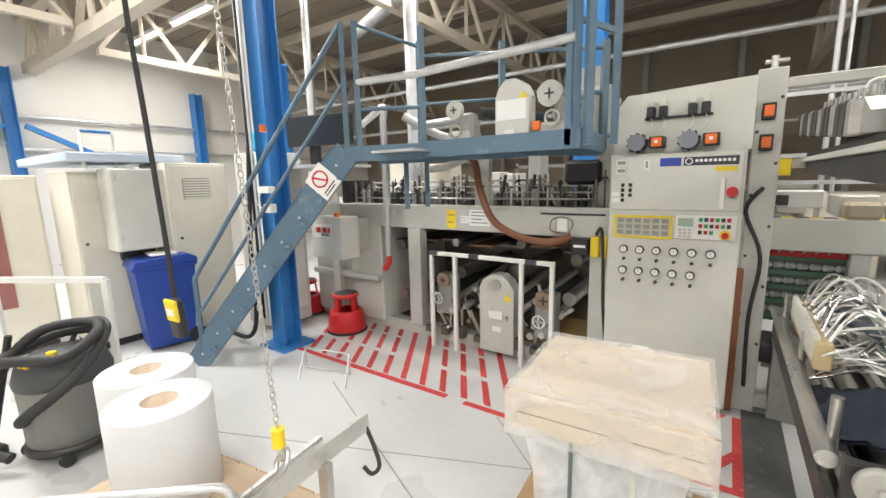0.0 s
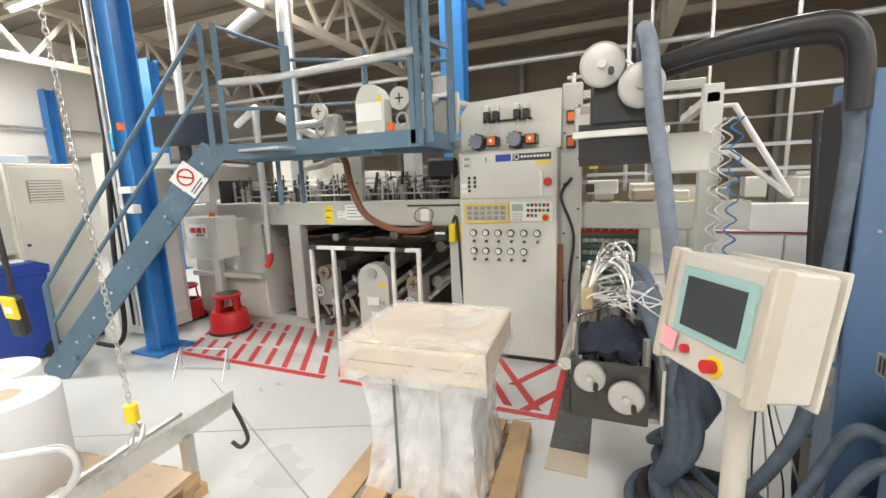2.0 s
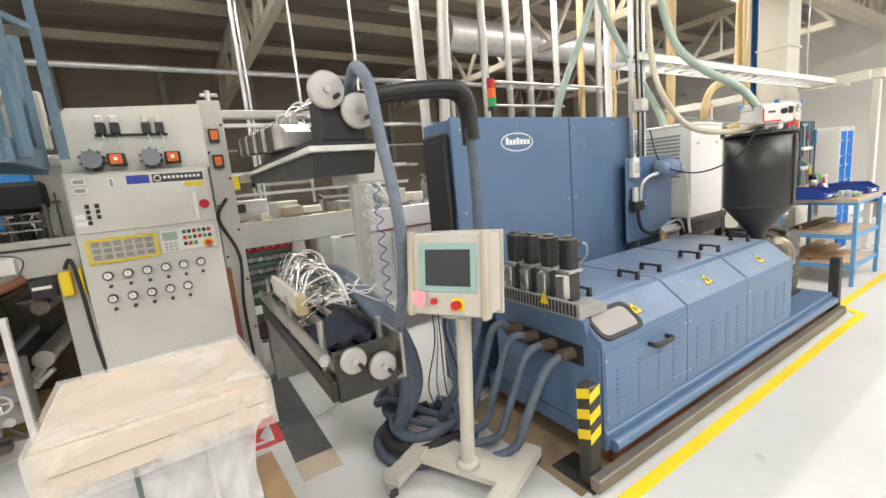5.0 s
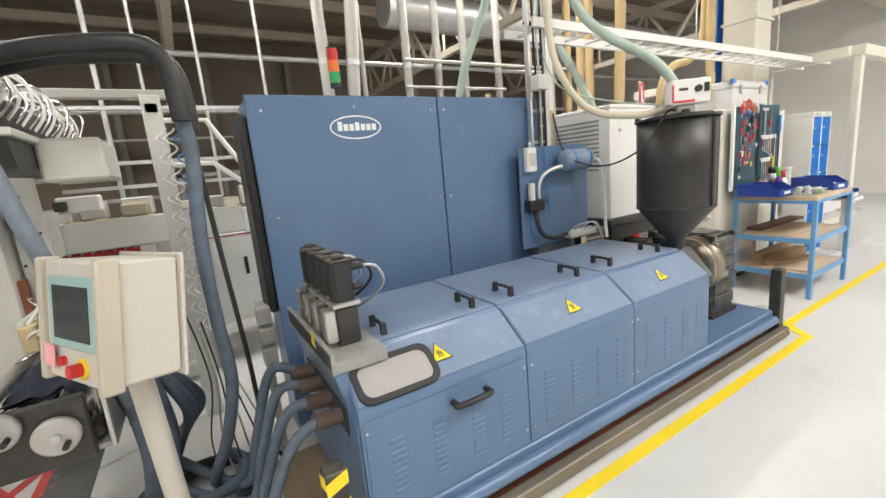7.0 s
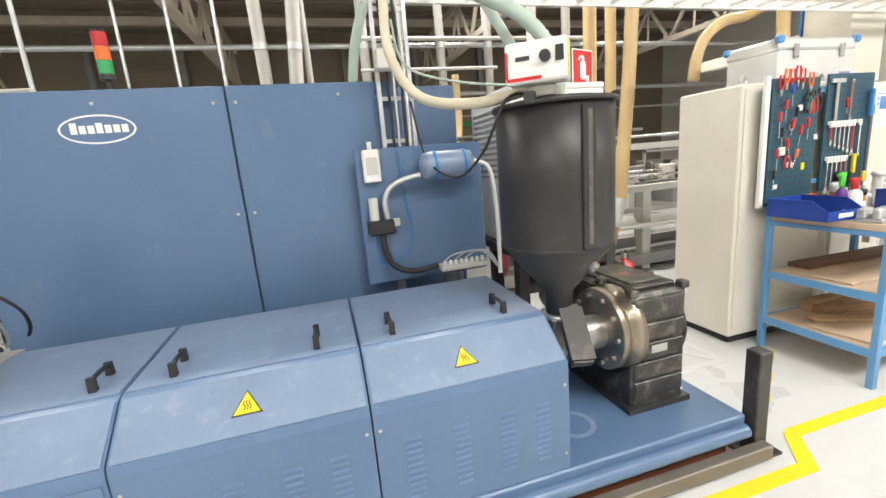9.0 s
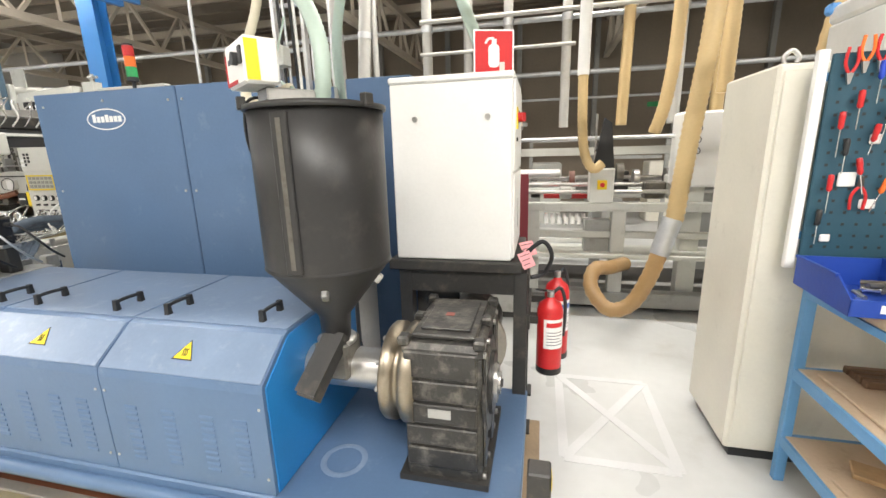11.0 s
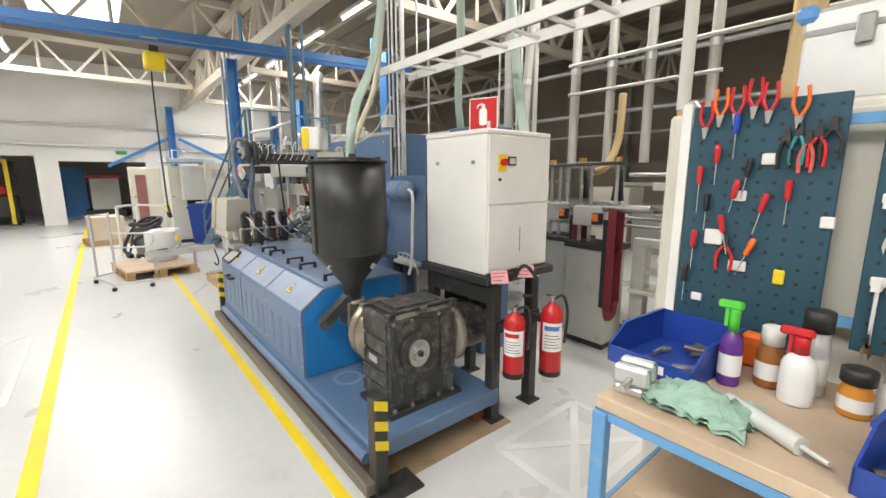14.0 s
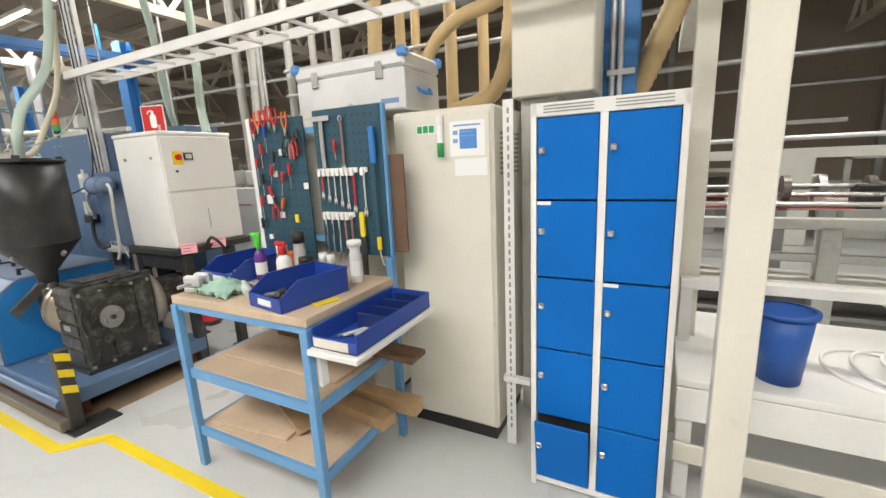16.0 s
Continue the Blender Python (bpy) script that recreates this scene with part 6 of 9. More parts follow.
part("landing_edge", S().bar((-2.5, 2.9, 1.84), (-1.2, 3.0, 1.84), 0.04, 0.1), STAIR, PF)
part("brace", S().bar((-1.2, 2.83, 1.82), (-0.78, 3.42, 1.82), 0.05), STAIR, PF)
for x, y, z1 in ((-2.42, 2.58, 2.84), (-1.98, 2.83, 2.78), (-0.80, 2.82, 2.95), (-0.72, 2.82, 4.0), (-2.45, 3.42, 2.9), (-1.6, 3.43, 2.75), (-0.78, 3.43, 2.6)):
    part("rail_post", S().bar((x, y, 1.84), (x, y, z1), 0.045), STAIR, PF)
part("top_rail", S().tube([(-2.42, 2.58, 2.40), (-2.0, 2.80, 2.44), (-0.80, 2.80, 2.47)], 0.028, 12, 1), GALV, PF, "silver top rail")
part("mid_rail", S().tube([(-2.42, 2.58, 2.2), (-1.98, 2.82, 2.2)], 0.016, 8, 1), STAIR, PF)
part("top_rail", S().tube([(-2.45, 3.43, 2.78), (-0.78, 3.43, 2.55)], 0.016, 8, 1), STAIR, PF)
part("mid_rail", S().tube([(-2.45, 3.43, 2.35), (-0.78, 3.43, 2.25)], 0.014, 8, 1), STAIR, PF)
part("top_rail", S().tube([(-2.42, 2.58, 2.82), (-2.45, 3.42, 2.86)], 0.016, 8, 1), STAIR, PF)
part("tall_mast", S().box(-0.86, -0.82, 2.80, 2.84, 1.84, 4.0), STAIR, PF)
part("tall_mast", S().box(-0.62, -0.58, 2.95, 2.99, 1.84, 4.0), STAIR, PF)
part("mast_tie", S().bar((-0.84, 2.82, 2.6), (-0.6, 2.97, 2.5), 0.03), STAIR, PF)
part("mast_tie", S().bar((-0.84, 2.82, 3.1), (-0.6, 2.97, 3.3), 0.03), STAIR, PF)
for y in (3.0, 3.3):
    part("hanger_post", S().bar((-2.3, y, 1.84), (-2.3, y, 1.4), 0.04), STAIR, PF)
# roller unit on the platform
RU = thing("roller_unit", (0, 0, 0), "grey roller unit with discs on the platform", "machine unit")
gu = part("gear_cover", S().prism([(-1.44, 1.9), (-1.18, 1.9), (-1.18, 2.22), (-1.22, 2.30), (-1.28, 2.34), (-1.36, 2.34), (-1.41, 2.29), (-1.44, 2.22)], 3.0, 3.12, "y"), PALE, RU)
part("cover_sheet", S().box(-1.43, -1.2, 2.995, 3.0, 2.06, 2.2), SHEET, gu)
part("cover_switch", S().box(-1.36, -1.28, 2.985, 3.0, 1.94, 1.99), WHITE, gu)
part("warning_sign", S().prism([(-1.25, 2.2), (-1.19, 2.2), (-1.22, 2.25)], 2.992, 3.0, "y"), YELLOW, gu)
for x, z, r in ((-1.78, 2.17, 0.07), (-1.02, 2.20, 0.085)):
    dc = part("roller_disc", S().cyl((x, 2.96, z), (x, 3.0, z), r, n=24), GREY, RU)
    part("disc_cross", S().box(x - r * 0.4, x + r * 0.4, 2.957, 2.96, z - 0.006, z + 0.006).box(x - 0.006, x + 0.006, 2.957, 2.96, z - r * 0.4, z + r * 0.4), DARK, dc)
    part("bearing", S().box(x + 0.02, x + 0.14, 3.0, 3.15, 1.95, z - 0.02, 0.02), MID, RU)
    part("base", S().box(x - 0.08, x + 0.12, 2.98, 3.2, 1.9, 2.02, 0.02), GREY, RU)
    part("handwheel", ringplate(oval(0.055, 0.055, 20), oval(0.04, 0.04, 20), 0.015).turn(pose(x + 0.03, 2.95, z - 0.16) @ FRONT), CHROME, RU)
for x, z, r, m in ((-1.65, 2.15, 0.05, DARK), (-1.12, 2.24, 0.045, STEEL), (-1.0, 2.08, 0.05, STEEL), (-1.31, 2.26, 0.04, OILY), (-0.92, 2.22, 0.04, GREY)):
    part("roller", S().cyl((x, 3.1, z), (x, 4.5, z + 0.12), r, n=16), m, RU)
part("orange_plug", S().box(-1.14, -1.09, 2.97, 3.0, 1.97, 2.03), ORANGE, RU)
part("side_plate", S().box(-0.95, -0.72, 3.45, 3.5, 1.95, 2.30, 0.01), PALE, RU)
part("mesh_guard", S().box(-1.05, -0.85, 3.7, 3.71, 2.3, 2.5), GREY, RU)
MN = thing("monitor", (-3.9, 3.0, 2.02), "black flat screen monitor on an arm", "monitor", turn=12)
part("screen", S().box(-0.02, 0.80, 0.0, 0.04, 0.0, 0.31, 0.008), BLACK, MN)
part("panel", S().box(0.0, 0.78, -0.002, 0.0, 0.02, 0.29), GLASS_DARK, MN)
part("stand", S().box(0.24, 0.34, 0.04, 0.10, -0.2, 0.2), BLACK, MN)
part("shelf", S().box(-0.1, 0.7, -0.1, 0.5, -0.22, -0.19), PALE, MN)
part("shelf_post", S().box(0.25, 0.33, 0.3, 0.38, -2.02, -0.22), PALE, MN)

# step stools
def stool(at, turn):
    K = thing("step_stool", at, "round red plastic step stool", "step stool", "red step stools", turn)
    part("base", S().lathe([(0.205, 0.0), (0.215, 0.02), (0.185, 0.22), (0.175, 0.235), (0.12, 0.24), (0.12, 0.235)], n=32), RED, K)
    part("base_ring", S().lathe([(0.21, 0.0), (0.225, 0.005), (0.225, 0.022), (0.21, 0.03)], n=32), RUBBER, K)
    part("step_top", S().lathe([(0, 0.43), (0.13, 0.43), (0.145, 0.42), (0.148, 0.395), (0.13, 0.385), (0, 0.385)], n=32), RED, K)
    part("tread_pad", S().lathe([(0, 0.4325), (0.12, 0.4325), (0.125, 0.43)], n=28), RUBBER, K)
    for a in range(4):
        q = radians(90 * a + 45)
        part("leg", S().bar((0.135 * math.cos(q), 0.135 * math.sin(q), 0.22), (0.115 * math.cos(q), 0.115 * math.sin(q), 0.40), 0.06, 0.02, (math.cos(q), math.sin(q), 0)), RED, K)
    return K


stool((-4.36, 3.42, 0), 10)
stool((-3.43, 3.24, 0), 40)

# ---- east part of the press line ----
R = thing("press_outfeed", (0, 0, 0), "pale grey press frame with taped beam and rollers", "machine")
part("beam", S().box(0.28, 1.5, 3.88, 3.98, 1.10, 1.33, 0.008), PALE, R)
for k in range(16):
    part("tape_stripe", S().box(0.3 + 0.075 * k, 0.3375 + 0.075 * k, 3.89, 3.97, 1.33, 1.3325), YELLOW if k % 2 else INK, R)
    part("tape_stripe", S().box(0.3375 + 0.075 * k, 0.375 + 0.075 * k, 3.89, 3.97, 1.33, 1.3325), INK if k % 2 else YELLOW, R)
part("long_beam", S().box(1.5, 4.0, 3.9, 4.0, 1.08, 1.30, 0.008), WHITE, R)
part("leg", S().box(0.72, 0.82, 3.9, 4.0, 0, 1.1, 0.006), PALE, R)
part("leg", S().box(0.95, 1.08, 3.9, 4.0, 0, 1.1, 0.006), PALE, R)
part("base_beam", S().box(0.2, 1.1, 3.55, 3.65, 0.04, 0.14, 0.005), GREY, R)
rr = part("roller_rack", S().box(0.24, 0.74, 4.0, 4.1, 0.55, 1.05), mat("rack_dark", (0.1, 0.12, 0.1), 0.6), R)
for r in range(5):
    part("rack_bar", S().box(0.24, 0.74, 3.985, 4.0, 0.58 + 0.11 * r, 0.61 + 0.11 * r), mat("rack_green", (0.1, 0.2, 0.13), 0.5), rr)
    for c in range(7):
        part("rack_roller", S().cyl((0.27 + 0.068 * c, 3.96, 0.65 + 0.11 * r), (0.31 + 0.068 * c, 3.99, 0.645 + 0.11 * r), 0.022, n=10), GALV, rr)
part("red_cover", S().box(0.24, 0.74, 3.95, 4.05, 1.05, 1.09, 0.005), RED, R)
part("grey_tray", S().box(0.26, 0.6, 3.6, 3.9, 0.35, 0.5, 0.02), DARK, R)
for x0, x1, z0, z1 in ((1.15, 1.75, 0.28, 1.06), (1.76, 2.4, 0.28, 1.06), (2.41, 3.2, 0.28, 1.06)):
    c = part("cabinet_panel", S().box(x0, x1, 3.96, 4.4, z0, z1, 0.006), WHITE, R)
    part("slot_handle", S().box(x0 + 0.3, x0 + 0.33, 3.955, 3.96, 0.7, 0.86), BLACK, c)
part("red_strip", S().box(1.2, 3.0, 3.95, 3.97, 1.065, 1.075), RED, R)
for k in range(10):
    x = 0.35 + 0.3 * k
    w, h = rng.uniform(0.1, 0.22), rng.uniform(0.06, 0.2)
    part("top_unit", S().box(x, x + w, 4.0 + rng.uniform(0, 0.3), 4.45, 1.33, 1.33 + h, 0.01), (PALE, GREY, CREAM, MID)[k % 4], R)
part("bearing_block", S().box(0.66, 0.84, 3.86, 4.02, 1.33, 1.44, 0.02), mat("tan_block", (0.42, 0.36, 0.26), 0.5), R)
part("top_unit", S().box(0.3, 0.55, 3.85, 4.0, 1.40, 1.52, 0.01), WHITE, R)
part("sensor", S().box(0.29, 0.36, 3.8, 3.86, 1.42, 1.49, 0.005), DARK, R)
part("yellow_sign", S().box(0.30, 0.38, 4.1, 4.11, 1.62, 1.74), YELLOW, R)
for z in (1.55, 1.75, 2.2):
    part("cross_bar", S().box(0.27, 2.2, 4.3, 4.34, z, z + 0.03), GALV, R)
part("top_tie", S().box(0.27, 1.1, 3.58, 3.66, 2.16, 2.22, 0.006), GREY, R)
for k in range(2):
    part("white_rail", S().tube([(1.05, 3.9, 2.05 - 0.35 * k), (1.35, 3.9, 2.05 - 0.35 * k), (1.75, 3.9, 1.35)], 0.022, 10, 1), WHITE, R)
part("web_roller", S().cyl((0.3, 3.75, 0.33), (0.75, 3.75, 0.33), 0.06, n=16), STEEL, R)

# dark floor strip and hatch marks
strip("trim_floor_strip", 0.2, 0.42, 2.28, 3.55, STRIP, "worn dark rubber strip on the floor", 0.005)
strip("trim_floor_strip", 0.2, 0.42, 2.08, 2.27, mat("tan_board", (0.5, 0.42, 0.32), 0.6, var=0.15), "tan board end of the floor strip", 0.006)
strip("trim_red_line", -3.6, -1.66, 2.575, 2.63, REDTAPE, "red painted floor line")
strip("trim_red_line", -1.5, -1.0, 2.57, 2.62, REDTAPE, "red painted floor line")
strip("trim_red_line", -0.2, 0.2, 2.56, 2.61, REDTAPE, "red painted floor line")
rng = random.Random(5)
x = -3.35
while x < 0.25:
    if not -0.95 < x < -0.3:
        dx = -0.62 * 0.95
        top = min(0.95, (x + 4.3) / 0.62)
        cuts = [(0.02, 1.0)] if rng.random() < 0.6 else [(0.02, 0.35), (0.42, 0.75), (0.8, 1.0)]
        for a, b in cuts:
            q = [(x + dx * a, 2.63 + 0.95 * a), (x + 0.06 + dx * a, 2.63 + 0.95 * a), (x + 0.06 + dx * b, 2.63 + 0.95 * b), (x + dx * b, 2.63 + 0.95 * b)]
            setting("trim_hatch", S().prism(q, -0.01, 0.003, "z"), REDTAPE, "red painted hatch stripe")
    x += 0.2
strip("trim_red_line", 0.15, 0.2, 2.6, 3.4, REDTAPE, "red painted floor line")
for q in ([(-0.05, 2.62), (0.02, 2.62), (0.2, 2.95), (0.2, 3.05)], [(-0.2, 2.95), (-0.14, 2.95), (0.12, 3.4), (0.06, 3.4)]):
    setting("trim_hatch", S().prism(q, -0.01, 0.0035, "z"), REDTAPE, "red painted hatch stripe")

# ---- wrapped pallet of sheets ----
C = thing("wrapped_pallet", (-0.30, 1.80, 0), "sheet stack in stretch film under a cardboard lid", "wrapped pallet", turn=3)
for yy in (-0.42, 0.0, 0.42):
    part("pallet_block", S().box(-0.42, 0.42, yy - 0.05, yy + 0.05, 0.02, 0.10), WOOD, C)
for k in range(6):
    part("pallet_board", S().box(-0.42 + 0.145 * k, -0.31 + 0.145 * k, -0.48, 0.48, 0.10, 0.12), WOOD, C)
part("bottom_board", S().box(-0.42, 0.42, -0.47, -0.37, 0.0, 0.02), WOOD, C)
part("bottom_board", S().box(-0.42, 0.42, 0.37, 0.47, 0.0, 0.02), WOOD, C)
part("sheet_stack", S().box(-0.22, 0.22, -0.2, 0.22, 0.122, 0.72, 0.004), mat("stack_white", (0.55, 0.57, 0.6), 0.6, var=0.06, fine=140), C, "pale grey sheet stack")
ld = part("lid", S().box(-0.33, 0.33, -0.31, 0.31, 0.72, 0.872, 0.01), CARD, C, "cardboard lid")
part("lid_seam", S().box(-0.33, 0.33, -0.312, -0.31, 0.79, 0.793), DARKWOOD, ld)
part("strap", S().box(-0.11, -0.095, -0.262, -0.26, 0.12, 0.72), mat("strap_grey", (0.1, 0.13, 0.13), 0.5), C)
part("strap", S().box(0.1, 0.115, -0.262, -0.26, 0.12, 0.72), GREY, C)
rng = random.Random(8)
def wavy(x0, x1, y0, y1, z0, z1, flare, nx=14, nz=8, amp=0.006):
    """Loose film skirt round a block."""
    s, ring = S(), []
    per = [(x0 + (x1 - x0) * i / nx, y0) for i in range(nx)] + [(x1, y0 + (y1 - y0) * i / nx) for i in range(nx)] + [(x1 - (x1 - x0) * i / nx, y1) for i in range(nx)] + [(x0, y1 - (y1 - y0) * i / nx) for i in range(nx)]
    cx, cy = (x0 + x1) / 2, (y0 + y1) / 2
    for j in range(nz + 1):
        t = j / nz
        for px, py in per:
            k = 1 + flare * (1 - math.sin(math.pi * min(1, t * 1.0)) ) * 0.5
            ring.append((cx + (px - cx) * k + rng.uniform(-amp, amp), cy + (py - cy) * k + rng.uniform(-amp, amp), z0 + (z1 - z0) * t))
    n = len(per)
    return s.add(ring, [(j * n + i, j * n + (i + 1) % n, (j + 1) * n + (i + 1) % n, (j + 1) * n + i) for j in range(nz) for i in range(n)], False)


part("film", wavy(-0.25, 0.25, -0.23, 0.25, 0.11, 0.73, 0.3), FILM, C, "crinkled clear stretch film")
part("film_top", wavy(-0.337, 0.337, -0.317, 0.317, 0.70, 0.878, 0.02, nz=3, amp=0.004), FILMTOP, C)
tv, nq = [], 12
for i in range(nq):
    for j in range(nq):
        tv.append((-0.337 + 0.674 * i / (nq - 1), -0.317 + 0.634 * j / (nq - 1), 0.880 + rng.uniform(0, 0.004)))
part("film_cover", S().add(tv, [(i * nq + j, i * nq + j + 1, (i + 1) * nq + j + 1, (i + 1) * nq + j) for i in range(nq - 1) for j in range(nq - 1)]), FILMTOP, C)

# ---- west side: rolls, hoist, vacuum cleaner, cabinets ----
PL = thing("wooden_pallet", (-1.95, 0.75, 0), "wooden pallet carrying two paper rolls", "pallet", turn=8)
for yy in (-0.42, 0.0, 0.42):
    for xx in (-0.52, 0.0, 0.52):
        part("block", S().box(xx - 0.07, xx + 0.07, yy - 0.05, yy + 0.05, 0.02, 0.10), WOOD, PL)
    part("runner", S().box(-0.6, 0.6, yy - 0.05, yy + 0.05, 0.0, 0.02), WOOD, PL)
    part("bearer", S().box(-0.6, 0.6, yy - 0.05, yy + 0.05, 0.10, 0.12), WOOD, PL)
for k in range(9):
    part("board", S().box(-0.6 + 0.135 * k, -0.49 + 0.135 * k, -0.48, 0.48, 0.12, 0.14), WOOD, PL)
part("cover_board", S().box(-0.58, 0.58, -0.46, 0.46, 0.141, 0.15), PLY, PL, "pale board on the pallet")


def paper_roll(x, y, r, z0, z1):
    K = thing("paper_roll", (x, y, z0), "white paper roll standing on end", "paper roll", "paper rolls")
    h = z1 - z0
    part("paper", S().lathe([(0.075, 0.0), (r - 0.006, 0.0), (r, 0.006), (r, h - 0.006), (r - 0.006, h), (0.079, h)], n=56), PAPER, K)
    part("core", S().lathe([(0.079, h), (0.079, h - 0.006), (0.066, h - 0.006), (0.066, 0.0), (0.079, 0.0)], n=32), CARD, K, "brown cardboard core")
    return K


paper_roll(-2.16, 0.90, 0.225, 0.151, 0.64)
paper_roll(-2.66, 1.03, 0.235, 0.151, 0.62)
# tubular cart round the pallet
CT = thing("tube_cart", (0, 0, 0), "galvanised tube cart frame on castors", "cart")
part("loop", S().tube([(-1.80, 0.26, 0.70), (-1.32, 0.62, 0.72), (-1.22, 0.72, 0.70), (-1.20, 0.72, 0.60), (-1.30, 0.62, 0.52), (-1.80, 0.22, 0.48)], 0.014, 10, 3), GALV, CT)
for x, y in ((-1.80, 0.24), (-1.55, 0.02)):
    part("upright", S().cyl((x, y, 0.1), (x, y, 1.02), 0.017, n=10), GALV, CT)
part("cross_rail", S().tube([(-1.80, 0.24, 1.0), (-1.55, 0.02, 1.0)], 0.014, 8, 1), GALV, CT)
part("foot_rail", S().tube([(-1.85, 0.3, 0.1), (-1.5, -0.02, 0.1), (-0.8, 0.2, 0.1)], 0.014, 8, 1), GALV, CT)
part("foot_rail", S().tube([(-0.8, 0.2, 0.1), (-0.78, 0.63, 0.1)], 0.014, 8, 1), GALV, CT)
for x, y in ((-0.8, 0.2), (-0.78, 0.63), (-1.52, 0.0)):
    cs = part("castor", S().cyl((x - 0.012, y, 0.03), (x + 0.012, y, 0.03), 0.03, n=14), RUBBER, CT)
    part("fork", S().box(x - 0.02, x + 0.02, y - 0.01, y + 0.01, 0.055, 0.1), STEEL, cs)
# lifting beam on the chain hoist
LB = thing("lifting_beam", (0, 0, 0), "worn steel lifting beam hung on a chain", "lifting beam")
A0, A1 = Vector((-1.46, 0.62, 0.36)), Vector((-1.50, 1.60, 0.38))
part("beam", S().bar(A0, A1, 0.03, 0.10), mat("worn_white_steel", (0.6, 0.6, 0.58), 0.4, 0.3, var=0.2, dirt=(0.3, 0.29, 0.27), dirt_amount=0.3), LB)
part("top_bar", S().bar(A0 + Vector((0, 0.05, 0.06)), A1 + Vector((0, -0.3, 0.07)), 0.02), STEEL, LB)
part("end_hook", S().tube([A1 + Vector((0, -0.02, 0)), A1 + Vector((0.03, 0.02, -0.16)), A1 + Vector((0.05, 0.03, -0.27)), A1 + Vector((0.02, 0.0, -0.31)), A1 + Vector((-0.02, -0.02, -0.27))], 0.012, 8, 5), DARK, LB)
part("shackle", S().tube([(-1.47, 1.02, 0.42), (-1.44, 1.07, 0.47), (-1.47, 1.1, 0.52), (-1.50, 1.07, 0.47), (-1.47, 1.04, 0.42)], 0.011, 8, 4), STEEL, LB)
part("wood_rest", S().box(-1.55, -1.42, 1.25, 1.33, 0.0, 0.06), WOOD, LB)
part("wood_rest", S().box(-1.55, -1.42, 0.7, 0.78, 0.0, 0.06), WOOD, LB)
part("rest_leg", S().box(-1.50, -1.44, 1.27, 1.31, 0.06, 0.34).box(-1.50, -1.44, 0.72, 0.76, 0.06, 0.32), STEEL, LB)
CH2 = thing("chain_hoist", (0, 0, 0), "steel load chain with a yellow hook block", "hoist")
part("hook_block", S().cyl((-1.475, 1.07, 0.55), (-1.475, 1.07, 0.63), 0.028, n=14), YELLOW, CH2)
part("hook", S().tube([(-1.475, 1.07, 0.55), (-1.46, 1.08, 0.5), (-1.48, 1.1, 0.46), (-1.51, 1.08, 0.48)], 0.011, 8, 4), STEEL, CH2)
link = S().tube([(0, 0, 0), (0.009, 0, 0.008), (0.009, 0, 0.026), (0, 0, 0.034), (-0.009, 0, 0.026), (-0.009, 0, 0.008), (0, 0, 0)], 0.0028, 5, 2).mesh("chain_link")
link.materials.append(STEEL)
c0, c1 = Vector((-1.475, 1.07, 0.63)), Vector((-1.68, 1.07, 3.18))
n = 96
for k in range(n):
    o = part("chain_link", link, STEEL, CH2)
    o.location = c0.lerp(c1, k / n)
    o.rotation_euler = (0, -0.08, radians(90 * (k % 2)))
part("hoist_body", S().box(-1.82, -1.52, 0.92, 1.2, 3.18, 3.42, 0.03), YELLOW, CH2, "yellow hoist body")
part("trolley", S().box(-1.74, -1.6, 1.0, 1.12, 3.42, 3.52), DARK, CH2)
PD = thing("hoist_pendant", (0, 0, 0), "yellow and black hoist pendant on a black cable", "pendant control")
pm = pose(-2.30, 1.08, 0.98, 14, 10, 20)
part("body", S().box(-0.035, 0.035, -0.03, 0.03, -0.13, 0.10, 0.012).turn(pm), BLACK, PD)
part("cover", S().box(-0.037, 0.037, -0.032, -0.01, -0.02, 0.11, 0.008).turn(pm), YELLOW, PD)
part("label", S().box(-0.02, 0.02, -0.034, -0.0325, 0.02, 0.06).turn(pm), SHEET, PD)
part("cable", S().tube([(-2.30, 1.08, 1.08), (-2.305, 1.075, 1.4), (-2.34, 1.07, 2.0), (-2.38, 1.07, 2.6), (-2.2, 1.06, 3.25), (-1.8, 1.05, 3.35)], 0.013, 8, 5), RUBBER, PD)
# jib crane rails
JC = thing("crane_rail", (0, 0, 0), "light blue twin overhead crane rail", "crane")
for yy in (0.0, 0.28):
    part("rail", S().bar((-1.9 + yy, -1.2, 3.62), (-1.0 + yy, 5.2, 3.62), 0.07, 0.12), mat("crane_blue", (0.05, 0.17, 0.42), 0.4), JC)
part("yellow_label", S().box(-1.56, -1.54, 0.9, 1.25, 3.6, 3.65), YELLOW, JC)
for yy in (-1.0, 2.3, 4.6):
    part("hanger", S().bar((-1.85 + yy * 0.14, yy, 3.66), (-1.85 + yy * 0.14, yy, 4.2), 0.04), COLBLUE, JC)
# vacuum cleaner
V = thing("vacuum_cleaner", (-3.35, 0.83, 0), "grey industrial vacuum cleaner with a coiled hose", "vacuum cleaner", turn=15)
part("drum", S().lathe([(0, 0.10), (0.21, 0.10), (0.225, 0.12), (0.235, 0.48), (0.225, 0.5), (0, 0.5)], n=32), mat("drum_grey", (0.2, 0.2, 0.19), 0.4, 0.2), V)
part("motor_head", S().lathe([(0.24, 0.48), (0.245, 0.52), (0.22, 0.60), (0.15, 0.66), (0, 0.67)], n=32), mat("vac_black", (0.05, 0.052, 0.055), 0.5), V)
part("yellow_latch", S().box(-0.05, 0.05, -0.2, -0.13, 0.60, 0.635, 0.012), YELLOW, V)
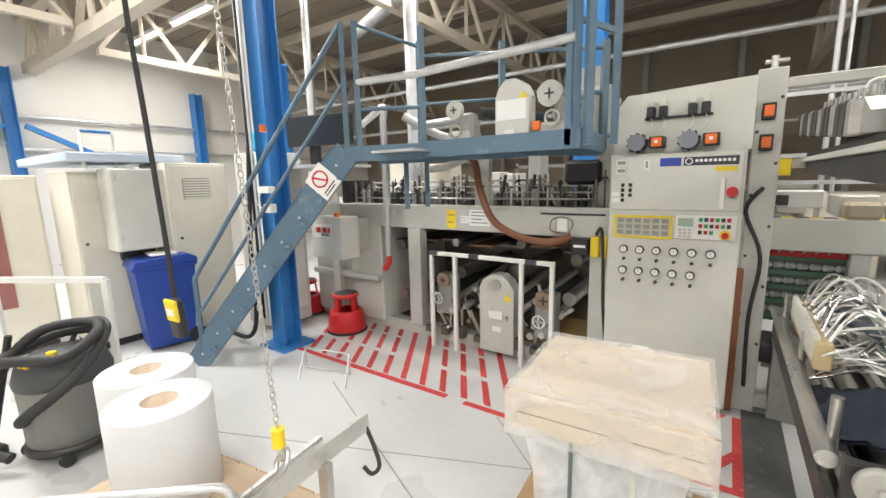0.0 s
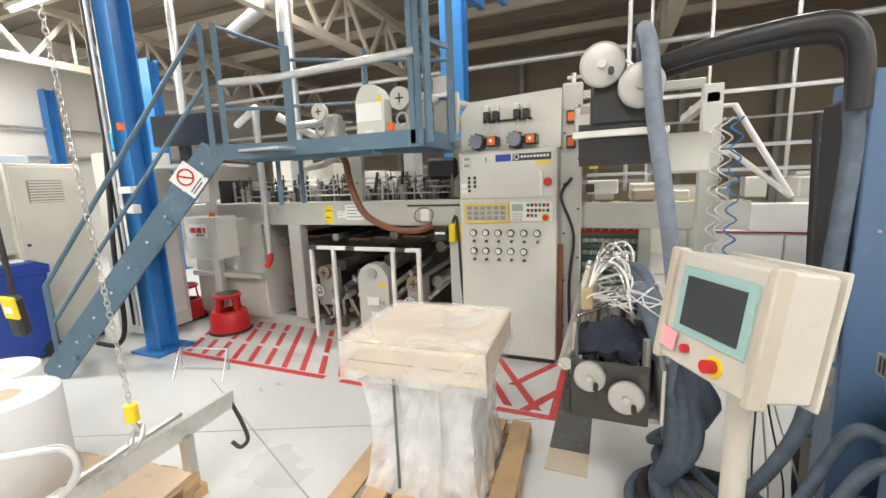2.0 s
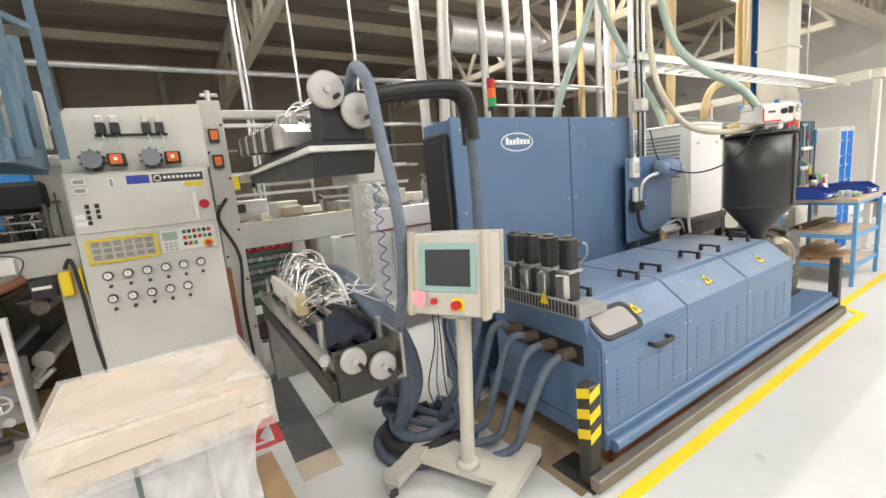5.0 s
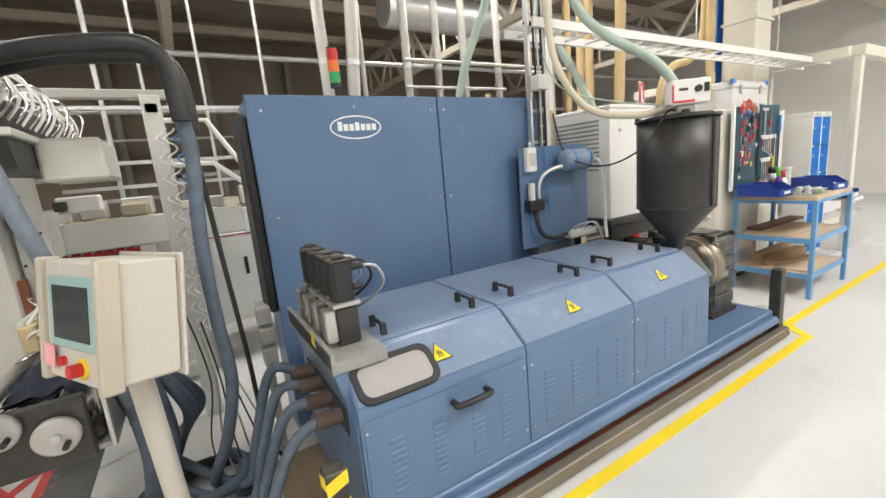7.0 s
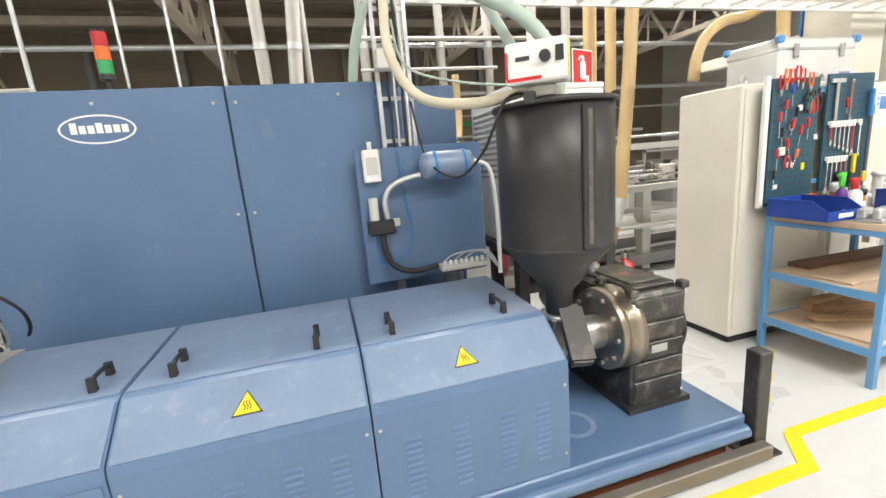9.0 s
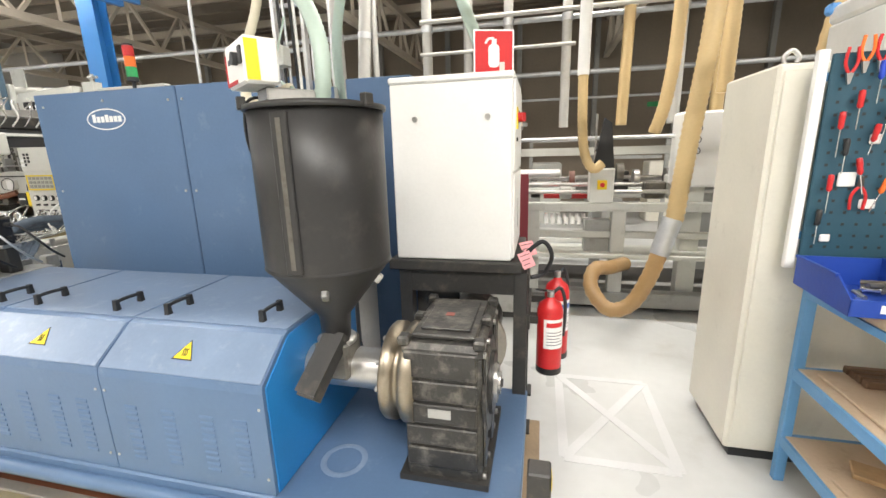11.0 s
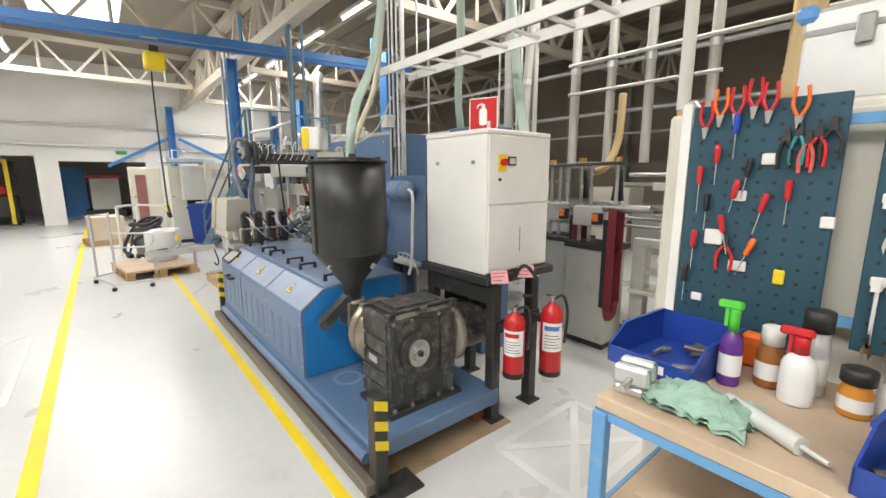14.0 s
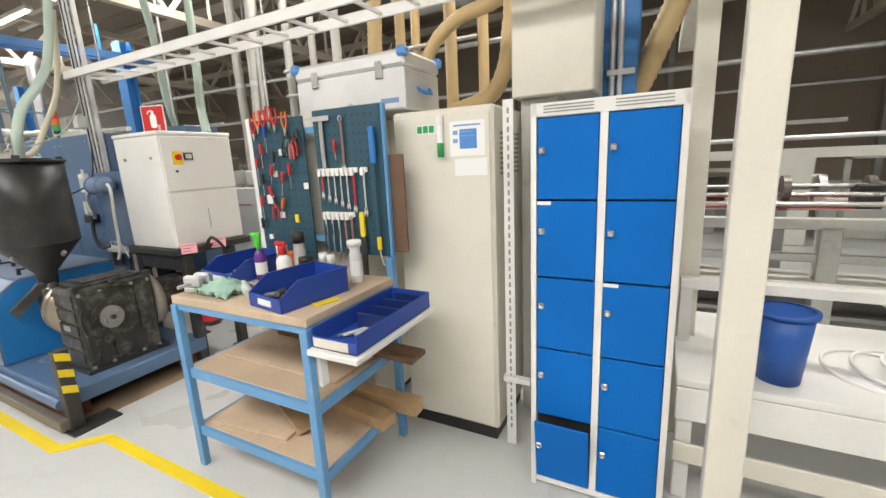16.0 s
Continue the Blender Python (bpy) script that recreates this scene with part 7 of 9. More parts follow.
part("yellow_knob", S().cyl((0.06, -0.08, 0.65), (0.06, -0.08, 0.68), 0.025, n=12), YELLOW, V)
part("handle", S().tube([(-0.15, 0.12, 0.6), (-0.14, 0.2, 0.74), (0.0, 0.24, 0.78), (0.14, 0.2, 0.74), (0.15, 0.12, 0.6)], 0.015, 10, 5), BLACK, V)
part("hose", S().tube([(0.0, -0.24, 0.3), (0.18, -0.3, 0.4), (0.28, -0.1, 0.55), (0.2, 0.12, 0.7), (0.0, 0.2, 0.72), (-0.2, 0.1, 0.7), (-0.27, -0.1, 0.64), (-0.1, -0.25, 0.66), (0.1, -0.26, 0.7), (0.25, -0.12, 0.68), (0.2, 0.1, 0.76), (0.0, 0.17, 0.78), (-0.22, 0.0, 0.74), (-0.3, -0.2, 0.5), (-0.25, -0.35, 0.2), (-0.05, -0.3, 0.1)], 0.032, 10, 6, 0.014), RUBBER, V, "black corrugated hose")
part("chassis", S().lathe([(0.16, 0.07), (0.24, 0.07), (0.24, 0.11), (0.16, 0.11)], n=28), DARK, V)
for a in (40, 140, 220, 320):
    q = radians(a)
    part("castor", S().cyl((0.24 * math.cos(q) - 0.015, 0.24 * math.sin(q), 0.04), (0.24 * math.cos(q) + 0.015, 0.24 * math.sin(q), 0.04), 0.04, n=14), RUBBER, V)
part("suction_pipe", S().tube([(-0.3, -0.1, 0.75), (-0.36, -0.16, 0.4), (-0.42, -0.22, 0.06)], 0.02, 8, 2), BLACK, V)
part("nozzle", S().box(-0.5, -0.34, -0.27, -0.18, 0.0, 0.06, 0.01), BLACK, V)
# waste bin
B2 = thing("waste_bin", (-4.78, 1.98, 0), "blue plastic wheelie bin with bags on top", "waste bin", turn=-10)
part("body", S().add([(-0.17, -0.2, 0.03), (0.17, -0.2, 0.03), (0.17, 0.2, 0.03), (-0.17, 0.2, 0.03), (-0.23, -0.26, 0.86), (0.23, -0.26, 0.86), (0.23, 0.26, 0.86), (-0.23, 0.26, 0.86)], [(0, 1, 5, 4), (1, 2, 6, 5), (2, 3, 7, 6), (3, 0, 4, 7), (3, 2, 1, 0)]), BIN, B2)
part("rim", S().box(-0.25, 0.25, -0.28, 0.28, 0.84, 0.88, 0.01), BIN, B2)
part("lid", S().prism([(-0.27, 0.88), (-0.24, 0.93), (0.2, 0.96), (0.28, 0.92), (0.28, 0.88)], -0.25, 0.25, "x"), BIN, B2)
part("paper_bag", S().box(-0.16, 0.14, -0.1, 0.14, 0.955, 0.975, 0.008), SHEET, B2)
for xx in (-0.16, 0.16):
    part("wheel", S().cyl((xx, 0.22, 0.08), (xx + 0.03, 0.22, 0.08), 0.08, n=18), RUBBER, B2)
# electrical cabinets by the west end
def cab(x, y, w, dpt, h, m, label, turn=0):
    K = thing("electric_cabinet", (x, y, 0), label, "cabinet", "west electric cabinets", turn)
    part("body", S().box(0, dpt, 0, w, 0.08, h, 0.008), m, K)
    part("plinth", S().box(0.03, dpt - 0.03, 0.03, w - 0.03, 0, 0.08), DARK, K)
    part("door", S().box(dpt, dpt + 0.015, 0.02, w - 0.02, 0.12, h - 0.03, 0.004), m, K)
    part("door_lock", S().cyl((dpt + 0.015, 0.07, 1.1), (dpt + 0.03, 0.07, 1.1), 0.014, n=10), DARK, K)
    return K


k1 = cab(-5.35, 2.12, 0.62, 0.62, 1.88, CREAM, "cream steel electric cabinet with a vent")
vt = part("vent", S().box(0.636, 0.64, 0.14, 0.42, 1.5, 1.72), MID, k1)
for k in range(8):
    part("vent_slat", S().box(0.64, 0.648, 0.145, 0.415, 1.505 + 0.027 * k, 1.52 + 0.027 * k), CREAM, vt)
k2 = cab(-5.75, 1.44, 0.64, 0.62, 1.80, CREAM, "tall cream electric cabinet")
part("small_box", S().box(0.64, 0.68, 0.42, 0.5, 1.45, 1.6, 0.005), GREY, k2)
k3 = cab(-6.3, 0.75, 0.6, 0.6, 1.78, CREAM, "cream electric cabinet with a red door")
part("red_door", S().box(0.62, 0.63, 0.1, 0.3, 0.5, 1.6), mat("dull_red", (0.3, 0.12, 0.11), 0.5), k3)
WB = thing("wall_cabinet", (-5.1, 1.66, 1.02), "pale grey cabinet fixed to the large cabinets", "cabinet")
part("body", S().box(0.0, 0.3, 0.0, 0.52, 0.0, 0.80, 0.008), PALE, WB)
part("door", S().box(0.3, 0.315, 0.01, 0.51, 0.01, 0.79, 0.004), PALE, WB)
for z in (0.1, 0.68):
    part("hinge", S().box(0.315, 0.325, 0.03, 0.05, z, z + 0.07), GREY, WB)
part("bracket", S().box(-0.02, 0.05, 0.1, 0.4, -0.12, 0.0), DARK, WB)
TY = solo("folding_trolley", S().tube([(-5.0, 1.55, 1.82), (-5.0, 1.55, 2.15), (-5.0, 1.8, 2.15), (-5.0, 1.8, 1.82)], 0.014, 10, 1), WHITE, "white trolley handle standing on the cabinet", "trolley")
solo("trolley_grip", S().tube([(-5.0, 1.56, 2.165), (-5.0, 1.79, 2.165)], 0.016, 8, 1), COLBLUE, "blue grip on the trolley handle", "grip")
solo("cabinet_duct", S().box(-6.6, -4.9, 1.4, 2.4, 1.885, 1.97, 0.01), mat("pale_blue_duct", (0.5, 0.58, 0.68), 0.45), "pale blue-grey cable duct over the cabinets", "cable duct")
K4 = thing("side_cabinet", (-4.55, 2.75, 0), "white cabinet with a green label", "cabinet")
part("body", S().box(0, 0.5, 0, 0.5, 0.05, 1.98, 0.008), PALE, K4)
part("green_label", S().box(0.5, 0.502, 0.1, 0.2, 1.45, 1.7), GREEN, K4)
part("grey_door", S().box(0.5, 0.515, 0.05, 0.45, 0.2, 1.3, 0.005), WHITE, K4)
solo("blue_cloth", S().box(-4.35, -4.15, 2.8, 2.95, 1.985, 2.2, 0.03), mat("sky_blue_cloth", (0.03, 0.4, 0.65), 0.7), "bright blue packet on the cabinet", "packet")
# conduits on the blue column
CO = thing("column_conduits", (0, 0, 0), "conduits and switches on the blue column", "conduit")
for k, (xx, yy, m) in enumerate(((-3.72, 2.46, GALV), (-3.77, 2.46, RUBBER), (-3.69, 2.44, GALV), (-3.80, 2.48, STEEL))):
    part("conduit", S().cyl((xx, yy, 0.3), (xx, yy, 4.0), 0.016 + 0.006 * (k == 3), n=10), m, CO)
part("switch_box", S().box(-3.60, -3.42, 2.40, 2.47, 1.56, 1.62, 0.005), WHITE, CO)
part("plug_box", S().box(-3.52, -3.42, 2.40, 2.47, 1.38, 1.46, 0.005), WHITE, CO)
part("yellow_lamp", S().cyl((-3.45, 2.42, 2.1), (-3.45, 2.42, 2.16), 0.03, n=12), ORANGE, CO)
part("wire", S().tube([(-3.58, 2.42, 1.56), (-3.6, 2.4, 1.45), (-3.5, 2.4, 1.42)], 0.006, 6, 4), WHITE, CO)
gland_hose("column_cable", [(-3.75, 2.45, 2.0), (-3.8, 2.4, 1.0), (-3.78, 2.38, 0.35), (-3.9, 2.36, 0.12), (-4.2, 2.35, 0.1)], 0.022, RUBBER, "thick black cable down the column", "cable")
# control box on the column
KB = thing("control_station", (-3.2, 2.75, 1.45), "small white control station with buttons", "control box")
part("body", S().box(-0.1, 0.16, 0, 0.12, 0, 0.3, 0.006), WHITE, KB)
part("label", S().box(-0.08, 0.05, -0.002, 0.0, 0.12, 0.26), SHEET, KB)
for k in range(3):
    part("button", S().cyl((0.09, 0, 0.08 + 0.07 * k), (0.09, -0.015, 0.08 + 0.07 * k), 0.014, n=10), (RED, YELLOW, BLACK)[k], KB)
part("arm", S().box(-0.36, -0.1, 0.03, 0.07, 0.1, 0.14), GALV, KB)
# low rails of the white barrier west of the pallet
BR = thing("white_barrier", (0, 0, 0), "white steel tube barrier", "barrier")
part("top_rail", S().bar((-4.5, 0.75, 0.98), (-3.7, 1.2, 0.98), 0.04), WHITE, BR)
part("top_rail", S().bar((-4.5, 0.75, 0.98), (-4.0, 0.4, 0.98), 0.04), WHITE, BR)
for q in ((-4.5, 0.75), (-3.7, 1.2), (-4.0, 0.4)):
    part("post", S().bar((*q, 0.0), (*q, 0.98), 0.04), WHITE, BR)
CD = thing("cardboard_box", (-6.2, 0.2, 0.1), "open brown cardboard box on a pallet", "box", turn=10)
part("box", S().box(-0.35, 0.35, -0.3, 0.3, 0.02, 0.55), CARD, CD)
part("flap", S().add([(-0.35, -0.3, 0.55), (0.35, -0.3, 0.55), (0.35, -0.45, 0.62), (-0.35, -0.45, 0.62)], [(0, 1, 2, 3)]), CARD, CD)
part("pallet", S().box(-0.4, 0.4, -0.4, 0.4, -0.1, 0.02), WOOD, CD)
# low wire stand on the floor
WS = solo("wire_stand", S().tube([(-3.0, 2.35, 0.02), (-2.55, 2.45, 0.02), (-2.55, 2.45, 0.2), (-3.0, 2.35, 0.2), (-3.0, 2.35, 0.02)], 0.008, 8, 1).tube([(-3.0, 2.35, 0.2), (-2.85, 2.15, 0.02)], 0.008, 8, 1).tube([(-2.55, 2.45, 0.2), (-2.4, 2.25, 0.02)], 0.008, 8, 1), GALV, "small bent wire floor stand", "stand")
# beyond the doorways
RM = thing("far_machine", (-15.0, 0.3, 0), "grey machine seen through the doorway", "machine")
part("body", S().box(-0.6, 0.6, -0.4, 0.5, 0.3, 1.5, 0.02), PALE, RM)
part("frame", S().box(-0.8, 0.8, -0.6, 0.6, 0, 0.3), BLACK, RM)
part("red_top", S().box(-0.7, 0.7, -0.5, 0.6, 1.5, 1.6), RED, RM)
solo("far_shelf", S().box(-15.5, -15, -0.9, -0.2, 0, 1.9).box(-15, -14.9, -0.9, -0.85, 0, 1.9), COLBLUE, "blue rack in the far room", "rack")
FK = thing("forklift", (-13.2, -2.4, 0), "dark forklift parked in the doorway", "forklift")
part("body", S().box(-0.6, 0.4, -0.45, 0.45, 0.25, 0.95, 0.05), DARK, FK)
part("mast", S().box(0.4, 0.5, -0.4, -0.3, 0.05, 2.1).box(0.4, 0.5, 0.3, 0.4, 0.05, 2.1).box(0.42, 0.48, -0.3, 0.3, 2.0, 2.1), YELLOW, FK)
part("cage", S().box(-0.55, -0.5, -0.45, 0.45, 0.95, 2.0).box(-0.55, 0.3, -0.45, 0.45, 1.98, 2.04), DARK, FK)
part("seat", S().box(-0.3, 0.1, -0.25, 0.25, 0.95, 1.3, 0.05), RED, FK)
for xx in (-0.4, 0.3):
    for yy in (-0.45, 0.4):
        part("wheel", S().cyl((xx, yy, 0.25), (xx, yy + 0.08, 0.25), 0.25, n=20), RUBBER, FK)
solo("exit_sign", S().box(-11.995, -11.97, 0.75, 1.05, 2.3, 2.42), GREEN, "green exit sign over the doorway", "sign")

# ---- workbench ----
zone((0.047, 0.015, 0))
BT = thing("workbench", (0, 0, 0), "blue steel workbench with three wooden shelves", "workbench")
for nm, z, t in (("worktop", 0.91, 0.04), ("shelf", 0.545, 0.02), ("shelf", 0.215, 0.02)):
    over = 0.012 if t > 0.03 else 0.0
    sh = part(nm, S().box(5.76 - over, 6.63 + over, 1.255 - 2 * over, 1.855, z, z + t, 0.003), PLY, BT, "stained plywood board")
    for x0, x1, y0, y1 in ((5.745, 6.645, 1.235, 1.253), (5.745, 6.645, 1.857, 1.875), (5.745, 5.758, 1.253, 1.857), (6.632, 6.645, 1.253, 1.857)):
        part("shelf_rail", S().box(x0, x1, y0, y1, z - 0.03, z + (0.018 if t < 0.03 else -0.002)), BENCH, sh)
for x in (5.765, 6.625):
    for yy in (1.24, 1.87):
        part("leg", S().box(x - 0.021, x + 0.021, yy - 0.018, yy + 0.018, 0, 0.905 if yy < 1.5 else 1.05, 0.003), BENCH, BT)
part("rear_upright", S().box(6.60, 6.64, 1.872, 1.90, 1.05, 1.83, 0.003), BENCH, BT)
part("rear_upright", S().box(5.655, 5.69, 1.872, 1.90, 1.0, 1.83, 0.003), WHITE, BT)
for z in (1.12, 1.72):
    part("back_rail", S().box(5.69, 6.60, 1.885, 1.90, z, z + 0.03), BENCH, BT)


def pegboard(x0, x1, z0, z1, label):
    K = thing("pegboard", (0, 0, 0), label, "tool board", "tool boards")
    part("board", S().box(x0, x1, 1.868, 1.884, z0, z1, 0.003), PEG, K)
    holes = S()
    z = z0 + 0.03
    while z < z1 - 0.02:
        x = x0 + 0.025
        while x < x1 - 0.02:
            holes.box(x, x + 0.009, 1.8672, 1.868, z, z + 0.009)
            x += 0.038
        z += 0.038
    tagged(part("hole_pattern", holes, BLACK, K), kind="stuff")
    return K


BOARD_1 = ((0.01, 0.012, -0.018), (5.735, 1.868, 1.83), (1.18, 1, 1.2))
BOARD_2 = ((0.067, 0.012, -0.022), (6.605, 1.868, 1.85), (1.04, 1, 1.2))
zone(*BOARD_1)
pegboard(5.735, 6.085, 1.16, 1.83, "dark teal perforated board full of hand tools")
zone(*BOARD_2)
pegboard(6.185, 6.605, 1.21, 1.85, "dark teal perforated board with spanner racks")
TY0 = 1.866


def spanner(x, z, L, m=None, lean=0.0):
    K = thing("spanner", (x, TY0 - 0.012, z), "steel combination spanner hung on a rack", "spanner", "spanners on the board")
    w = 0.006 + L * 0.03
    part("shank", S().box(-w / 2, w / 2, -0.004, 0.004, -L, 0, 0.002), m or CHROME, K)
    part("open_end", S().plate([(-w * 1.2, -0.01), (-w * 0.5, -0.03), (-w * 0.3, -0.012), (w * 0.3, -0.012), (w * 0.5, -0.03), (w * 1.2, -0.01), (w * 0.7, 0.012), (-w * 0.7, 0.012)], 0.008).turn(pose(0, 0.004, -L) @ FRONT), CHROME, K)
    part("ring_end", ringplate(oval(w * 1.1, w * 1.1, 14), oval(w * 0.55, w * 0.55, 14), 0.008).turn(pose(0, 0.004, 0.004) @ FRONT), CHROME, K)
    return K


def rack(x0, x1, z):
    K = thing("spanner_rack", (0, 0, 0), "white metal spanner rack on the board", "tool rack")
    part("strip", S().box(x0, x1, TY0 - 0.012, TY0, z, z + 0.022, 0.002), WHITE, K)
    n = int((x1 - x0) / 0.03)
    for k in range(n):
        part("tooth", S().box(x0 + 0.03 * k + 0.004, x0 + 0.03 * k + 0.022, TY0 - 0.022, TY0 - 0.012, z - 0.012, z + 0.018), WHITE, K)


rack(6.2, 6.455, 1.575)
rack(6.475, 6.515, 1.575)
rack(6.205, 6.415, 1.38)
for k in range(6):
    spanner(6.225 + 0.041 * k, 1.57, 0.085 + 0.012 * k, RED if k in (0, 5) else None)
spanner(6.495, 1.57, 0.16)
for k in range(5):
    spanner(6.222 + 0.043 * k, 1.375, 0.15 + 0.008 * (k % 3), mat("worn_red_steel", (0.45, 0.2, 0.16), 0.4, 0.5) if k in (3, 4) else None)


def driver(x, z, m, L=0.1, lean=0):
    K = thing("screwdriver", (x, TY0 - 0.02, z), "screwdriver with a coloured handle on the board", "screwdriver", "screwdrivers on the board")
    K.matrix_basis = K.matrix_basis @ Matrix.Diagonal((0.66, 0.8, 0.72, 1))
    part("handle", S().lathe([(0, 0), (0.011, 0.003), (0.013, 0.02), (0.011, 0.05), (0.012, 0.065), (0.005, 0.075)], n=12).turn(pose(0, 0, 0, 180, lean)), m, K)
    part("blade", S().cyl((0, 0, -0.07), (0, 0, -0.07 - L), 0.003, n=6).turn(pose(0, 0, 0, 0, lean)), CHROME, K)


def pliers(x, z, m, spread=0.02):
    K = thing("pliers", (x, TY0 - 0.015, z), "pliers with coloured grips on the board", "pliers", "pliers on the board")
    K.matrix_basis = K.matrix_basis @ Matrix.Diagonal((0.66, 0.8, 0.72, 1))
    part("jaw", S().plate([(-0.014, 0), (0.014, 0), (0.007, 0.045), (-0.007, 0.045)], 0.01).turn(pose(0, 0.005, 0) @ FRONT), DARK, K)
    for s in (-1, 1):
        part("grip", S().tube([(s * 0.006, 0, 0.0), (s * spread, 0, -0.04), (s * spread * 0.9, 0, -0.10)], 0.007, 8, 4), m, K)


def pliers_up(x, z, m):
    K = thing("pliers", (x, TY0 - 0.015, z), "pliers hung with red grips upwards", "pliers", "pliers on the board")
    K.matrix_basis = K.matrix_basis @ Matrix.Diagonal((0.66, 0.8, 0.72, 1))
    part("jaw", S().plate([(-0.014, 0), (0.014, 0), (0.005, -0.045), (-0.005, -0.045)], 0.01).turn(pose(0, 0.005, 0) @ FRONT), STEEL, K)
    for s in (-1, 1):
        part("grip", S().tube([(s * 0.006, 0, 0.0), (s * 0.024, 0, 0.04), (s * 0.018, 0, 0.10)], 0.007, 8, 4), m, K)


zone(*BOARD_1)
pliers_up(5.775, 1.77, RED)
pliers_up(5.85, 1.80, RED)
pliers_up(5.925, 1.80, RED)
pliers_up(5.99, 1.78, ORANGE)
driver(5.855, 1.80, mat("blue_grip", (0.02, 0.06, 0.45), 0.4), 0.1)
driver(5.775, 1.66, RED, 0.12)
driver(5.80, 1.58, BLACK, 0.08)
driver(5.875, 1.62, RED, 0.06, 10)
driver(5.775, 1.47, RED, 0.1)
for x, z, m, lean in ((5.815, 1.72, RED, 0), (5.90, 1.68, BLACK, 8), (5.84, 1.52, RED, -14), (5.945, 1.585, RED, 12), (5.76, 1.36, BLACK, 0), (5.99, 1.62, RED, 0), (5.93, 1.46, ORANGE, 20)):
    driver(x, z, m, 0.09, lean)
pliers_up(5.81, 1.80, ORANGE)
pliers_up(5.89, 1.815, RED)
pliers(5.97, 1.72, BLACK)
pliers(6.015, 1.71, mat("salmon_grip", (0.6, 0.12, 0.1), 0.45))
pliers(6.06, 1.74, BLACK, 0.03)
pliers(5.86, 1.43, RED, 0.03)
pliers(5.995, 1.73, mat("teal_grip", (0.03, 0.25, 0.26), 0.45))
pliers(6.035, 1.725, RED, 0.025)
for x, z, w, h in ((5.80, 1.43, 0.05, 0.045), (5.92, 1.66, 0.035, 0.03), (5.865, 1.56, 0.03, 0.03), (6.06, 1.50, 0.03, 0.03), (5.78, 1.25, 0.03, 0.025), (5.87, 1.36, 0.045, 0.03)):
    solo("tool_clip", S().box(x, x + w, TY0 - 0.008, TY0, z, z + h, 0.003), WHITE, "small white label clip on the tool board", "clip", group="label clips")
solo("yellow_tag", S().box(5.98, 6.005, TY0 - 0.01, TY0, 1.34, 1.38, 0.003), YELLOW, "yellow tape tag on the board", "tag")
zone(*BOARD_2)
HK = thing("try_square", (6.25, TY0 - 0.012, 1.80), "steel try square hung on the board", "square")
part("blade", S().box(-0.012, 0.012, -0.003, 0.003, -0.2, 0.0), STEEL, HK)
part("stock", S().box(-0.06, 0.06, -0.006, 0.006, 0.0, 0.022, 0.002), GALV, HK)
driver(6.335, 1.72, RED, 0.05)
spanner(6.38, 1.80, 0.2, mat("brown_steel", (0.35, 0.2, 0.15), 0.45, 0.5))
KN = thing("yellow_saw", (6.465, TY0 - 0.015, 1.40), "small hand saw with a yellow handle", "saw")
part("handle", S().plate(rounded(0.026, 0.11, 0.01), 0.014).turn(pose(0, 0.007, -0.05) @ FRONT), YELLOW, KN)
part("blade", S().box(-0.02, 0.015, -0.002, 0.002, -0.28, -0.1), DARK, KN)
BSW = thing("blue_hacksaw", (6.565, TY0 - 0.02, 1.74), "long blue tool with a yellow tip", "hacksaw")
part("grip", S().box(-0.014, 0.014, -0.012, 0.012, -0.13, 0.02, 0.005), COLBLUE, BSW)
part("bar", S().box(-0.008, 0.008, -0.006, 0.006, -0.46, -0.13, 0.003), PEG, BSW)
part("tip", S().box(-0.011, 0.011, -0.009, 0.009, -0.5, -0.44, 0.004), YELLOW, BSW)
part("hook", S().tube([(0, 0, -0.5), (0.006, 0, -0.54), (0.02, 0, -0.57)], 0.006, 8, 4), CHROME, BSW)
zone((0.067, 0.012, -0.02))
solo("brown_strip", S().box(6.615, 6.70, 1.902, 1.917, 1.1, 1.6, 0.003), DARKWOOD, "brown drilled strip fixed behind the bench upright", "strip")


zone((0.047, 0.015, -0.055))


